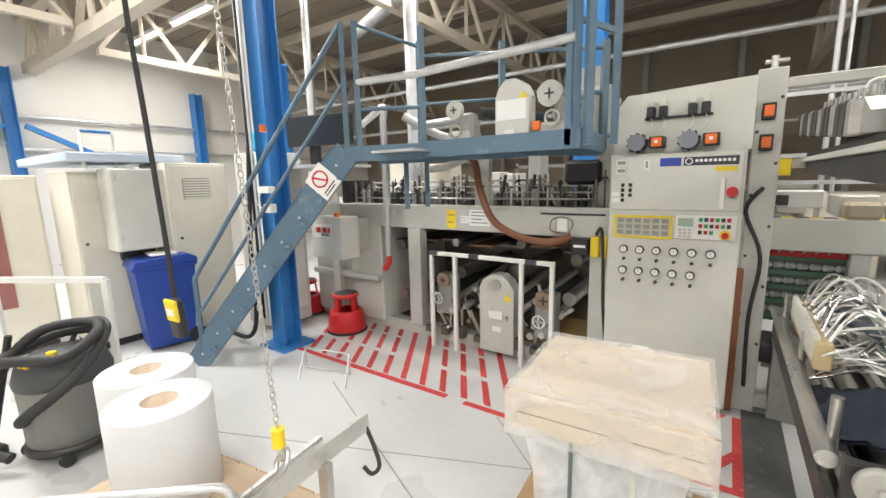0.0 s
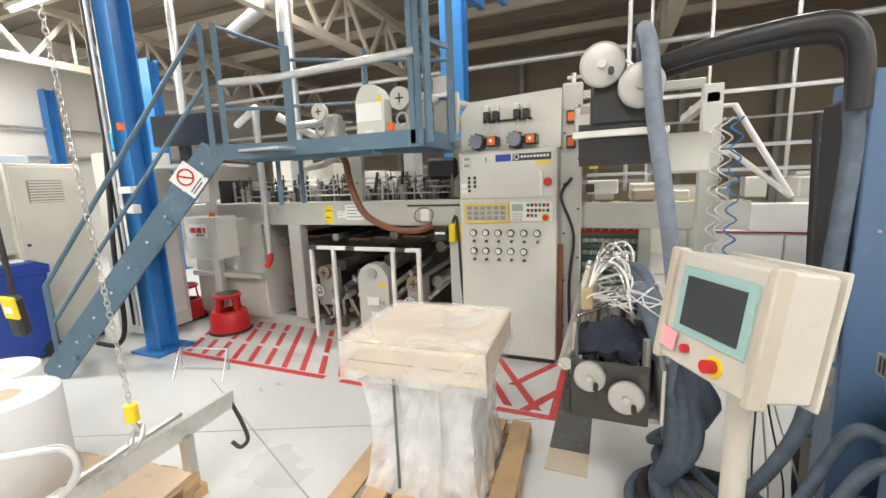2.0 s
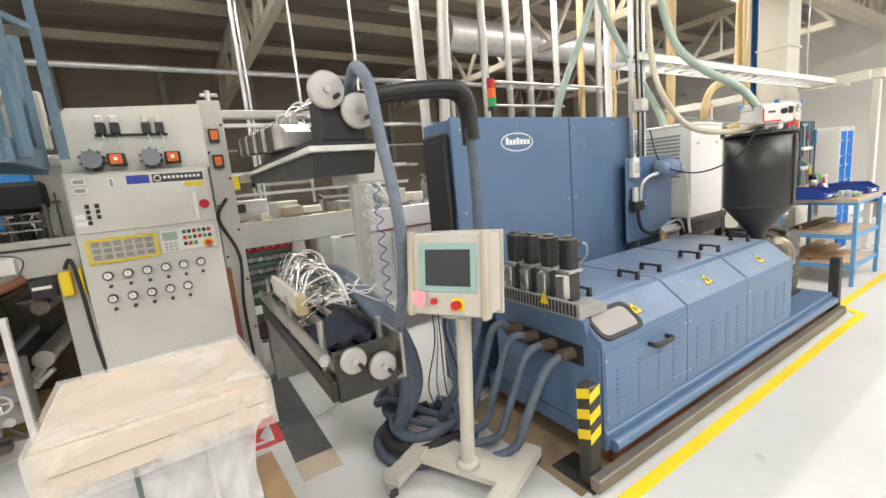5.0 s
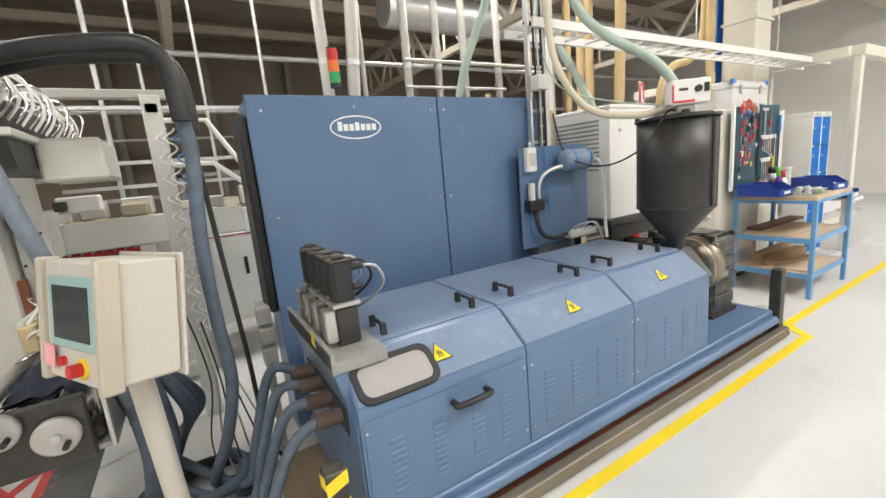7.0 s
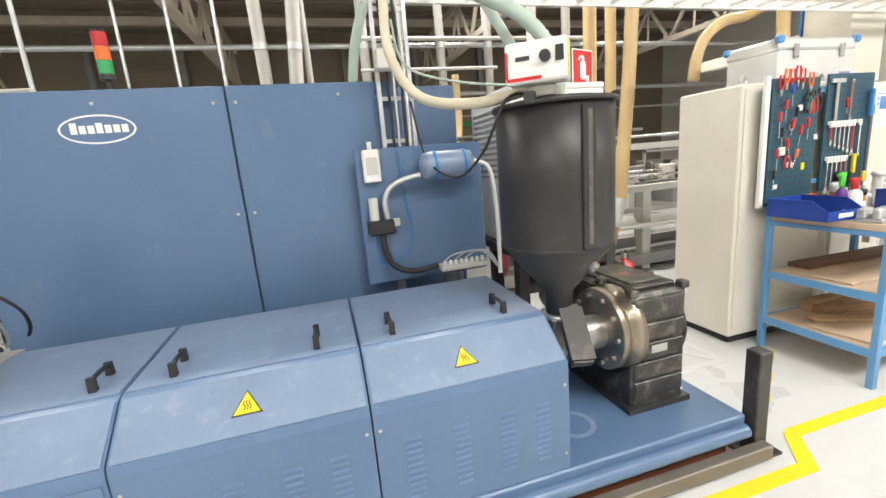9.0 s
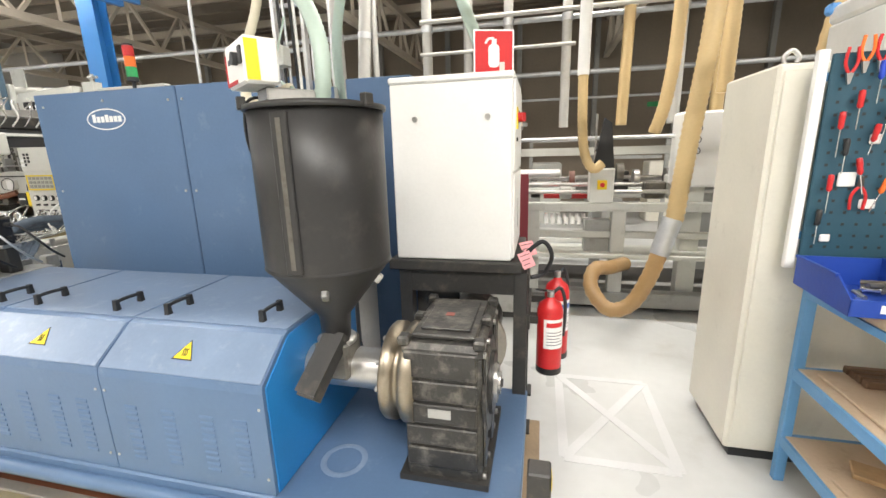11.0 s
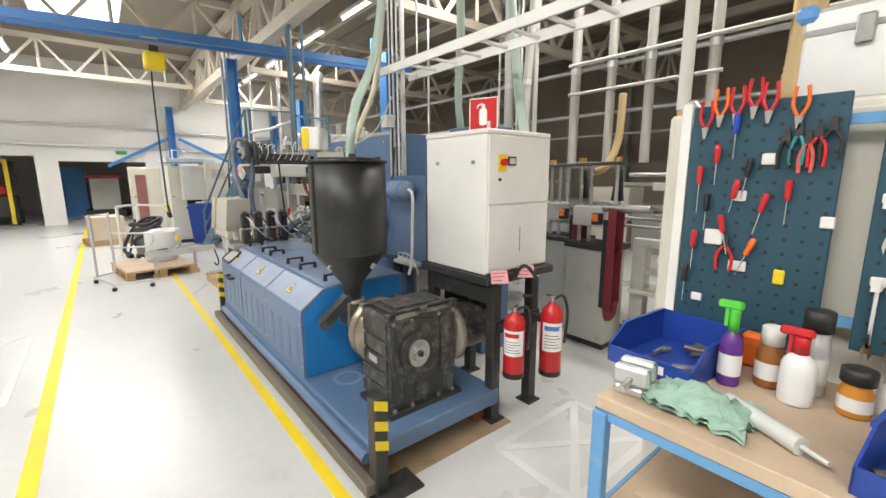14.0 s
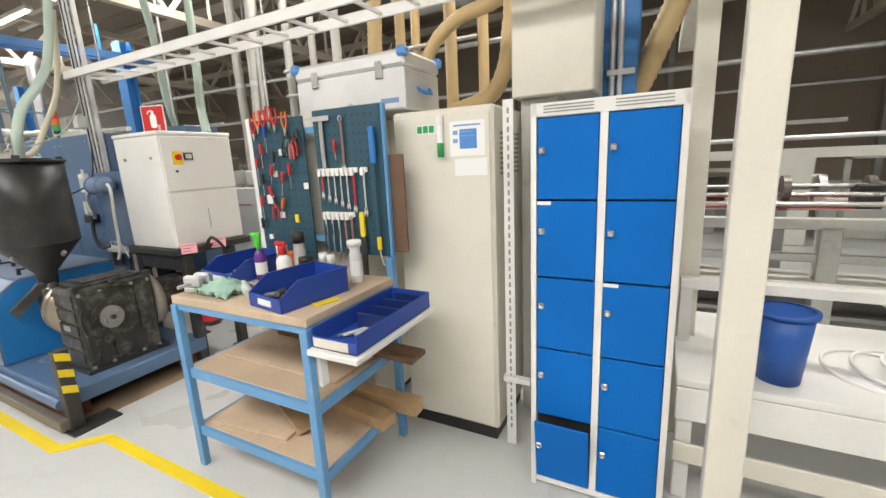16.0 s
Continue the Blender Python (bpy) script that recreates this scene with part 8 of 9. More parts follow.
def parts_bin(name, x, y, z, w, dpt, h, turn, label, fill):
    K = thing(name, (x, y, z), label, "parts bin", "blue parts bins", turn)
    t = 0.006
    part("floor", S().box(-w / 2, w / 2, -dpt / 2, dpt / 2, 0, t), BIN, K)
    part("back", S().box(-w / 2, w / 2, dpt / 2 - t, dpt / 2, t, h), BIN, K)
    for s in (-1, 1):
        x0 = s * w / 2 - (t if s > 0 else 0)
        part("side", S().prism([(-dpt / 2, t), (dpt / 2, t), (dpt / 2, h), (-dpt / 4, h), (-dpt / 2, h * 0.5)], x0, x0 + t, "x"), BIN, K)
        part("rim", S().box(x0 - 0.006 * (s < 0), x0 + t + 0.006 * (s > 0), -dpt / 4, dpt / 2, h - 0.008, h + 0.002), BIN, K)
    part("front", S().box(-w / 2, w / 2, -dpt / 2, -dpt / 2 + t, t, h * 0.5), BIN, K)
    part("label", S().box(-w * 0.2, w * 0.2, -dpt / 2 - 0.002, -dpt / 2, h * 0.15, h * 0.38), SHEET, K)
    rg = random.Random(int(x * 100))
    for k in range(fill):
        px, py = rg.uniform(-w / 2 + 0.04, w / 2 - 0.04), rg.uniform(-dpt / 2 + 0.04, dpt / 2 - 0.06)
        d = Vector((rg.uniform(-1, 1), rg.uniform(-1, 1), rg.uniform(-0.2, 0.3))).normalized() * 0.035
        c = Vector((px, py, 0.022 + rg.uniform(0, 0.03)))
        part("metal_piece", S().cyl(c - d, c + d, rg.uniform(0.007, 0.014), n=8), (STEEL, OILY, CHROME)[k % 3], K)
    return K


parts_bin("parts_bin", 5.795, 1.64, 1.006, 0.27, 0.36, 0.115, -4, "blue plastic parts bin holding metal tools", 8)
parts_bin("parts_bin", 6.42, 1.43, 1.006, 0.24, 0.36, 0.12, -9, "blue plastic parts bin holding steel fittings", 14)
# tray board on the bench side
TR = thing("side_tray", (0, 0, 0), "blue divided tray on a white side board", "tray")
part("board", S().box(6.648, 6.90, 1.21, 1.82, 0.86, 0.885, 0.004), WHITE, TR)
for yy in (1.26, 1.8):
    part("bracket", S().box(6.647, 6.665, yy, yy + 0.04, 0.7, 0.86), WHITE, TR)
tb = part("tray", S().box(6.655, 6.88, 1.24, 1.245, 0.886, 0.935).box(6.655, 6.88, 1.805, 1.81, 0.886, 0.965).box(6.655, 6.66, 1.245, 1.805, 0.886, 0.965).box(6.875, 6.88, 1.245, 1.805, 0.886, 0.965).box(6.655, 6.88, 1.24, 1.81, 0.886, 0.89), BIN, TR)
part("tray_label", S().box(6.665, 6.84, 1.237, 1.24, 0.892, 0.93), CREAM, tb)
for yy in (1.45, 1.55, 1.65, 1.75):
    part("divider", S().box(6.72, 6.874, yy, yy + 0.012, 0.89, 0.962), mat("navy_plastic", (0.01, 0.025, 0.12), 0.4), tb)
for k in range(8):
    part("tool", S().cyl((6.70 + 0.02 * k, 1.34 + 0.012 * k, 0.9), (6.76 + 0.015 * k, 1.46, 0.9), 0.006, n=8), (STEEL, SHEET)[k % 2], tb)
# bottles and cans
def bottle(name, x, y, r, h, mbody, mcap, label, caph=0.25, neck=0.4):
    K = thing(name, (x, y, 1.006), label, "bottle", "bottles on the bench")
    b = h * (1 - caph)
    part("body", S().lathe([(0, 0), (r * 0.95, 0.0), (r, 0.006), (r, b * 0.75), (r * 0.85, b * 0.88), (r * neck, b)], n=20), mbody, K)
    part("label", S().lathe([(r + 0.0006, b * 0.2), (r + 0.0006, b * 0.6)], n=20), SHEET, K)
    part("cap", S().lathe([(r * neck, b), (r * neck * 1.15, b), (r * neck * 1.15, h - 0.004), (r * neck * 0.9, h), (0, h)], n=18), mcap, K)
    return K


PURPLE = mat("purple_label", (0.12, 0.03, 0.25), 0.4)
LIME = mat("lime_plastic", (0.1, 0.6, 0.06), 0.4)
bb = bottle("spray_bottle", 5.965, 1.60, 0.03, 0.235, PURPLE, LIME, "purple spray bottle with a lime green trigger", 0.3)
part("trigger", S().box(-0.045, 0.02, -0.012, 0.012, 0.232, 0.258, 0.006).box(-0.024, -0.014, -0.008, 0.008, 0.18, 0.234), LIME, bb)
bb = bottle("spray_bottle", 6.12, 1.62, 0.04, 0.19, SHEET, RED, "white spray bottle with a red trigger", 0.25)
part("trigger", S().box(-0.05, 0.025, -0.012, 0.012, 0.19, 0.213, 0.006).box(-0.028, -0.02, -0.008, 0.008, 0.14, 0.19), RED, bb)
bottle("spray_can", 6.135, 1.72, 0.034, 0.25, ALU, BLACK, "silver spray can with a black cap", 0.25, 0.9)
bottle("amber_jar", 6.045, 1.68, 0.036, 0.185, mat("amber", (0.3, 0.12, 0.03), 0.3), SHEET, "amber bottle with a white cap", 0.3, 0.7)
bottle("glue_can", 6.235, 1.66, 0.036, 0.13, mat("orange_tin", (0.6, 0.25, 0.03), 0.35), BLACK, "orange tin with a black lid", 0.3, 0.9)
bottle("white_bottle", 6.30, 1.72, 0.033, 0.14, SHEET, WHITE, "short white plastic bottle", 0.35, 0.6)
bottle("white_bottle", 6.372, 1.70, 0.033, 0.14, SHEET, WHITE, "short white plastic bottle", 0.35, 0.6)
bottle("clear_tube", 6.515, 1.72, 0.03, 0.22, mat("milky_plastic", (0.7, 0.7, 0.68), 0.3), SHEET, "milky plastic tube with a white cap", 0.12, 1.05)
solo("orange_box", S().box(5.94, 6.05, 1.77, 1.82, 1.006, 1.12, 0.012), ORANGE, "orange plastic case on the bench", "case")
solo("yellow_scraper", S().box(-0.025, 0.025, -0.06, 0.06, 0, 0.006, 0.002), YELLOW, "yellow plastic scraper on the worktop", "scraper", (6.58, 1.42, 1.006), turn=-20)
solo("cartridge", S().cyl((-0.1, 0, 0.022), (0.1, 0, 0.022), 0.022, n=16).cyl((0.1, 0, 0.022), (0.16, 0, 0.022), 0.006, n=8), mat("pale_cartridge", (0.6, 0.62, 0.58), 0.4), "pale sealant cartridge lying on the bench", "cartridge", (6.10, 1.39, 1.006), turn=-30)
VS = thing("bench_vise", (5.80, 1.35, 1.006), "small grey bench vise", "vise", turn=10)
part("base", S().box(-0.04, 0.04, -0.06, 0.06, 0, 0.025, 0.005), GALV, VS)
part("jaw", S().box(-0.05, 0.05, -0.05, -0.015, 0.025, 0.08, 0.008), GALV, VS)
part("jaw", S().box(-0.05, 0.05, 0.01, 0.05, 0.025, 0.08, 0.008), GALV, VS)
part("screw", S().cyl((0, -0.12, 0.045), (0, 0.05, 0.045), 0.009, n=10), STEEL, VS)
rg = random.Random(17)
nn = 15
vv = []
for i in range(nn):
    for j in range(nn):
        u, w = i / (nn - 1) - 0.5, j / (nn - 1) - 0.5
        d = max(0, 1 - 2.0 * math.hypot(u, w))
        vv.append((0.24 * u + rg.uniform(-0.008, 0.008), 0.18 * w + rg.uniform(-0.008, 0.008), 0.010 + 0.05 * d + rg.uniform(0, 0.028)))
ff = [(i * nn + j, i * nn + j + 1, (i + 1) * nn + j + 1, (i + 1) * nn + j) for i in range(nn - 1) for j in range(nn - 1)]
solo("green_rag", S().add(vv, ff, True).add([(x, y, max(0.001, z - 0.012)) for x, y, z in vv], ff, True), RAG, "crumpled pale green cleaning rag", "rag", (5.97, 1.37, 1.006))
# timber on the shelves
zone((0.047, 0.015, 0))
def plank(x0, x1, y0, y1, z, h, m, turn=0.0):
    solo("plank", S().box(-(x1 - x0) / 2, (x1 - x0) / 2, -(y1 - y0) / 2, (y1 - y0) / 2, 0, h, 0.003), m, "length of timber lying on the bench shelf", "timber", ((x0 + x1) / 2, (y0 + y1) / 2, z), group="timber on the shelves", turn=turn)


plank(5.80, 6.60, 1.40, 1.80, 0.566, 0.012, PLY)
for k in range(4):
    plank(5.90, 6.85, 1.68 + 0.035 * k, 1.708 + 0.035 * k, 0.579, 0.03, DARKWOOD, -2)
plank(5.80, 6.30, 1.30, 1.62, 0.236, 0.015, PLY, 6)
plank(6.05, 6.72, 1.62, 1.72, 0.236, 0.06, WOOD, -8)
plank(6.05, 6.80, 1.74, 1.82, 0.236, 0.08, WOOD)
plank(5.85, 6.4, 1.48, 1.58, 0.253, 0.02, WOOD, -25)

# ---- cabinets behind the bench ----
zone((-0.02, 0.03, 0), scale=(1, 1, 0.97))
K5 = thing("steel_cabinet", (0, 0, 0), "tall cream steel cabinet with lifting eyes", "cabinet")
part("body", S().box(5.64, 6.46, 1.95, 2.45, 0.06, 1.86, 0.012), CREAM, K5)
part("plinth", S().box(5.68, 6.42, 1.98, 2.42, 0, 0.06), BLACK, K5)
part("door", S().box(5.66, 6.44, 1.94, 1.95, 0.1, 1.83, 0.003), CREAM, K5)
for x in (5.70, 6.40):
    part("lifting_eye", S().tube([(x - 0.02, 2.0, 1.865), (x - 0.026, 2.0, 1.89), (x, 2.0, 1.915), (x + 0.026, 2.0, 1.89), (x + 0.02, 2.0, 1.865)], 0.009, 8, 4), STEEL, K5)
zone((0.075, 0.03, -0.066), (6.285, 2.2, 1.872), (1.1, 0.95, 1.24))
AC = thing("aluminium_case", (6.285, 2.2, 1.872), "aluminium transport case with blue corners", "case")
part("body", S().box(-0.335, 0.335, -0.2, 0.2, 0, 0.17, 0.008), ALU, AC)
part("lid", S().box(-0.34, 0.34, -0.205, 0.205, 0.172, 0.235, 0.012), ALU, AC)
for x in (-0.33, 0.33):
    for y in (-0.195, 0.195):
        part("corner_cap", S().box(x - 0.025, x + 0.025, y - 0.025, y + 0.025, 0.205, 0.245, 0.01), mat("cap_blue", (0.1, 0.28, 0.6), 0.4), AC)
for x in (-0.2, 0.2):
    part("latch", S().box(x - 0.02, x + 0.02, -0.215, -0.2, 0.13, 0.2, 0.004), STEEL, AC)
part("handle", S().tube([(0.338, -0.06, 0.1), (0.36, -0.05, 0.08), (0.36, 0.05, 0.08), (0.338, 0.06, 0.1)], 0.008, 8, 3), COLBLUE, AC)
part("logo_bar", S().box(0.2, 0.3, -0.202, -0.2, 0.03, 0.05), mat("logo_blue", (0.2, 0.3, 0.5), 0.5), AC)
zone((0.14, 0.03, 0), scale=(1, 1, 0.972))
K6 = thing("steel_cabinet", (0, 0, 0), "tall cream steel cabinet with notices", "cabinet")
part("body", S().box(6.50, 7.06, 2.01, 2.5, 0.08, 1.84, 0.012), CREAM, K6)
part("door", S().box(6.515, 7.045, 2.0, 2.01, 0.1, 1.81, 0.004), CREAM, K6)
part("plinth", S().box(6.52, 7.04, 2.03, 2.48, 0, 0.08), BLACK, K6)
for k in range(9):
    part("side_vent", S().box(7.06, 7.064, 2.1, 2.4, 1.5 + 0.025 * k, 1.512 + 0.025 * k), MID, K6)
nb = sheet("notice", pose(6.93, 1.9995, 1.685) @ FRONT, 0.185, 0.17, "white notice with a blue panel on the cabinet", None, None, 0)
part("blue_panel", S().box(-0.04, 0.05, -0.05, 0.045, 0.0016, 0.0026).turn(pose(6.93, 1.9995, 1.685) @ FRONT), mat("notice_blue", (0.08, 0.25, 0.6), 0.5), nb)
bars(nb, pose(6.93, 1.9995, 1.685) @ FRONT @ pose(0, 0, 0.001), [(-0.07, 0.07, 0.06, 0.008), (-0.03, 0.03, 0.03, 0.005), (-0.03, 0.04, 0.01, 0.005), (-0.075, -0.05, 0.02, 0.02), (-0.075, -0.05, -0.02, 0.02)], mat("notice_ink", (0.2, 0.35, 0.6), 0.6))
sheet("notice", pose(6.945, 1.9995, 1.545) @ FRONT, 0.17, 0.085, "plain white sheet on the cabinet", None, None, 0)
SC = thing("marker_can", (6.79, 1.985, 1.60), "white and green can stuck on the cabinet", "can")
part("can", S().lathe([(0, 0), (0.016, 0), (0.016, 0.07)], n=16), GREEN, SC)
part("can_top", S().lathe([(0.016, 0.07), (0.016, 0.16), (0, 0.165)], n=16), SHEET, SC)
part("cap", S().lathe([(0.019, 0.16), (0.019, 0.205), (0, 0.21)], n=16), WHITE, SC)
GS = thing("green_sign", (6.70, 1.998, 1.74), "small green and white sign on the cabinet", "sign")
part("plate", S().box(-0.05, 0.06, 0, 0.002, -0.02, 0.025), SHEET, GS)
for k in range(3):
    part("green_field", S().box(-0.045 + 0.034 * k, -0.017 + 0.034 * k, -0.0015, 0.0, -0.015, 0.02), GREEN, GS)
zone((0.09, 0.04, 0))
AN = thing("slotted_post", (0, 0, 0), "white slotted steel post by the lockers", "post")
part("angle", S().box(7.15, 7.20, 2.02, 2.025, 0, 1.80).box(7.15, 7.155, 2.025, 2.08, 0, 1.80), WHITE, AN)
for k in range(40):
    part("slot", S().box(7.17, 7.18, 2.018, 2.02, 0.1 + 0.042 * k, 0.125 + 0.042 * k), MID, AN)
part("foot_bracket", S().box(7.14, 7.28, 2.0, 2.03, 0.38, 0.41), WHITE, AN)

# ---- lockers ----
zone((0.15, -0.035, 0), (7.285, 1.87, 0), (0.94, 1, 0.967))
LK = thing("locker_bank", (0, 0, 0), "two-column locker bank with bright blue doors", "lockers")
LY = 1.87
for x in (7.29, 7.85):
    part("side_wall", S().box(x, x + 0.02, LY, LY + 0.5, 0.02, 1.79), WHITE, LK)
part("back_wall", S().box(7.31, 7.85, LY + 0.48, LY + 0.5, 0.02, 1.79), WHITE, LK)
part("floor_plate", S().box(7.31, 7.85, LY, LY + 0.48, 0.02, 0.05), WHITE, LK)
part("middle", S().box(7.565, 7.595, LY - 0.004, LY + 0.48, 0.05, 1.79), WHITE, LK)
part("stile", S().box(7.285, 7.31, LY - 0.006, LY, 0.0, 1.80).box(7.85, 7.875, LY - 0.006, LY, 0.0, 1.80), WHITE, LK)
tp = part("top", S().box(7.285, 7.875, LY - 0.006, LY + 0.5, 1.745, 1.80, 0.004), WHITE, LK)
for c in range(2):
    for k in range(3):
        part("vent_slot", S().box(7.34 + 0.28 * c, 7.54 + 0.28 * c, LY - 0.008, LY - 0.006, 1.76 + 0.012 * k, 1.765 + 0.012 * k), MID, tp)
for c in range(2):
    for r in range(5):
        z0 = 0.055 + 0.338 * r
        x0, x1 = (7.314, 7.562) if c == 0 else (7.598, 7.847)
        d = S().box(0, x1 - x0, -0.006, 0.006, 0.003, 0.333, 0.003)
        if c == 0 and r == 0:
            dm = pose(x0, LY - 0.004, z0, 0, 0, 0) @ pose(0, 0, 0, 9)
        else:
            dm = pose(x0, LY, z0)
        dd = part("door", d.turn(dm), LOCKER, LK, "bright blue locker door")
        part("lock", S().box(0.008, 0.034, -0.018, -0.006, 0.19, 0.22, 0.005).turn(dm), STEEL, dd)
        part("lock_core", S().cyl((0.021, -0.018, 0.205), (0.021, -0.026, 0.205), 0.008, n=10).turn(dm), CHROME, dd)
        if (c, r) in ((0, 3), (1, 2)):
            part("name_strip", S().box(0.0, 0.06, -0.008, -0.006, 0.318, 0.333).turn(dm), SHEET, dd)
# Black block painted in as the shade behind the tilted bottom door.
part("shade_block", S().box(7.315, 7.56, LY + 0.02, LY + 0.47, 0.055, 0.39), BLACK, LK)

# ---- east of the lockers ----
zone()
DB = thing("air_duct", (0, 0, 0), "large beige sheet-metal air duct", "duct")
part("duct", S().box(7.19, 7.60, 2.36, 2.72, 1.84, 4.9, 0.008), CREAM, DB)
part("flange", S().box(7.17, 7.62, 2.34, 2.74, 2.9, 2.93), CREAM, DB)
part("lower_box", S().box(7.22, 7.42, 2.42, 2.68, 0.0, 1.84, 0.008), GREY, DB)
CP = thing("column_pipes", (0, 0, 0), "pipes clipped to the blue column", "pipe")
for k, x in enumerate((7.645, 7.685)):
    part("pipe", S().cyl((x, 2.735, 0.0), (x, 2.735, 4.0), 0.016, n=10), GALV, CP)
part("clip", S().box(7.62, 7.76, 2.718, 2.755, 1.95, 1.98), GALV, CP)
FR = thing("steel_gantry", (0, 0, 0), "white steel frame standing by the aisle", "frame")
part("post", S().box(8.10, 8.21, 1.63, 1.70, 0, 2.35, 0.004), CREAM, FR)
part("post", S().box(8.02, 8.115, 2.50, 2.59, 0, 2.35, 0.004), CREAM, FR)
part("post", S().box(10.5, 10.6, 1.60, 1.72, 0, 2.35, 0.004), CREAM, FR)
part("beam", S().box(8.09, 10.6, 1.60, 1.72, 2.35, 2.47, 0.004), CREAM, FR)
part("beam", S().box(8.0, 8.12, 1.72, 4.5, 2.35, 2.47, 0.004), CREAM, FR)
TA = thing("white_table", (0, 0, 0), "white sorting table with two rails", "table")
part("rail", S().box(8.03, 9.8, 2.42, 2.48, 0.86, 0.91, 0.004), WHITE, TA)
part("table_top", S().box(8.02, 9.8, 2.0, 2.9, 0.55, 0.585, 0.004), WHITE, TA)
part("rail", S().box(8.02, 9.8, 1.98, 2.0, 0.2, 0.29, 0.004), CREAM, TA)
part("apron", S().box(8.02, 9.8, 1.99, 2.0, 0.4, 0.55, 0.004), WHITE, TA)
for x in (8.06, 9.74):
    for y in (2.04, 2.86):
        part("leg", S().box(x - 0.03, x + 0.03, y - 0.03, y + 0.03, 0, 0.55, 0.003), WHITE, TA)
    part("rail_post", S().box(x - 0.025, x + 0.025, 2.42, 2.48, 0.585, 0.86), WHITE, TA)
BK = thing("bucket", (8.39, 2.15, 0.586), "blue plastic bucket on the white table", "bucket")
part("shell", S().lathe([(0, 0.0), (0.075, 0.0), (0.1, 0.3), (0.094, 0.3), (0.071, 0.01), (0, 0.01)], n=28), mat("bucket_blue", (0.012, 0.085, 0.36), 0.4), BK)
part("rim", S().lathe([(0.098, 0.287), (0.11, 0.287), (0.11, 0.305), (0.095, 0.305)], n=28), mat("bucket_rim", (0.012, 0.085, 0.36), 0.4), BK)
rg = random.Random(31)
for k in range(3):
    pts = [(8.75 + 0.16 * math.cos(a) + 0.1 * k, 2.35 + 0.2 * math.sin(a), 0.592 + 0.012 * k) for a in [radians(d) for d in range(0, 330, 30)]]
    gland_hose("paper_offcut", pts, 0.008, SHEET, "curled white paper offcut on the table", "paper", group="paper offcuts")
solo("white_sacks", S().lathe([(0, 0), (0.22, 0.01), (0.26, 0.08), (0.2, 0.17), (0.08, 0.2), (0, 0.2)], n=20), SHEET, "white sack lying on the table", "sack", (9.1, 2.4, 0.586))

# ---- folding line behind, and the risers over it ----
Z = thing("folding_line", (0, 0, 0), "long grey folding machine with rails and rollers", "machine")
part("front_rail", S().box(4.6, 9.8, 3.86, 3.94, 0.94, 1.02, 0.006), GREY, Z)
part("front_rail", S().box(4.6, 9.8, 3.88, 3.94, 0.70, 0.76, 0.006), GREY, Z)
part("rear_rail", S().box(4.2, 9.8, 5.3, 5.4, 0.9, 1.02, 0.006), GREY, Z)
part("tray", S().box(4.62, 9.8, 3.78, 4.2, 0.53, 0.57, 0.006), PALE, Z)
part("base_rail", S().box(4.5, 9.8, 3.85, 3.97, 0.06, 0.2, 0.006), MID, Z)
part("base_rail", S().box(4.5, 9.8, 4.3, 4.42, 0.02, 0.14, 0.006), MID, Z)
part("drip_tray", S().box(4.5, 9.8, 3.97, 5.3, 0.02, 0.05), DARK, Z)
for x in (4.66, 5.4, 6.6, 7.8, 9.0):
    part("leg", S().box(x - 0.06, x + 0.06, 3.86, 3.98, 0, 0.96, 0.006), GREY, Z)
    part("leg", S().box(x - 0.06, x + 0.06, 5.3, 5.4, 0, 0.96, 0.006), MID, Z)
part("red_guard", S().box(4.75, 5.3, 4.2, 4.26, 1.02, 1.06), RED, Z)
part("red_guard", S().box(8.2, 9.2, 4.2, 4.26, 1.05, 1.10), RED, Z)
part("grey_bin", S().box(5.12, 5.34, 3.9, 4.05, 0.56, 0.86, 0.006), MID, Z)
part("white_sheet", S().box(4.7, 5.2, 4.2, 4.8, 0.58, 0.62), SHEET, Z)
rg = random.Random(41)
for k in range(14):
    part("belt_roller", S().cyl((4.78 + 0.06 * (k % 7), 4.0 + 0.25 * (k // 7), 0.80), (4.78 + 0.06 * (k % 7), 4.03 + 0.25 * (k // 7), 0.86), 0.02, n=10), WHITE, Z)
for k in range(5):
    part("cross_shaft", S().cyl((4.3, 4.05 + 0.22 * k, 1.1 + 0.05 * (k % 3)), (9.8, 4.05 + 0.22 * k, 1.1 + 0.05 * (k % 3)), 0.018, n=10), STEEL, Z)
part("top_bar", S().cyl((4.4, 4.1, 1.58), (9.8, 4.1, 1.58), 0.018, n=10), GALV, Z)
part("top_bar", S().box(4.4, 9.8, 4.6, 4.66, 1.42, 1.5), PALE, Z)
for k in range(26):
    x = 4.9 + 0.19 * k
    w, h, y = rg.uniform(0.06, 0.2), rg.uniform(0.06, 0.28), rg.uniform(4.0, 5.0)
    part("unit", S().box(x, x + w, y, y + 0.15, 1.02, 1.02 + h, 0.012), (GREY, MID, CREAM, DARK, OILY)[k % 5], Z)
for k in range(16):
    x, y = 5.0 + 0.29 * k, rg.uniform(4.2, 4.8)
    part("pulley", S().cyl((x, y, 1.2), (x + 0.05, y, 1.2), rg.uniform(0.05, 0.1), n=20), mat("pulley_brown", (0.3, 0.17, 0.14), 0.5, 0.3) if k == 0 else (OILY if k % 2 else STEEL), Z)
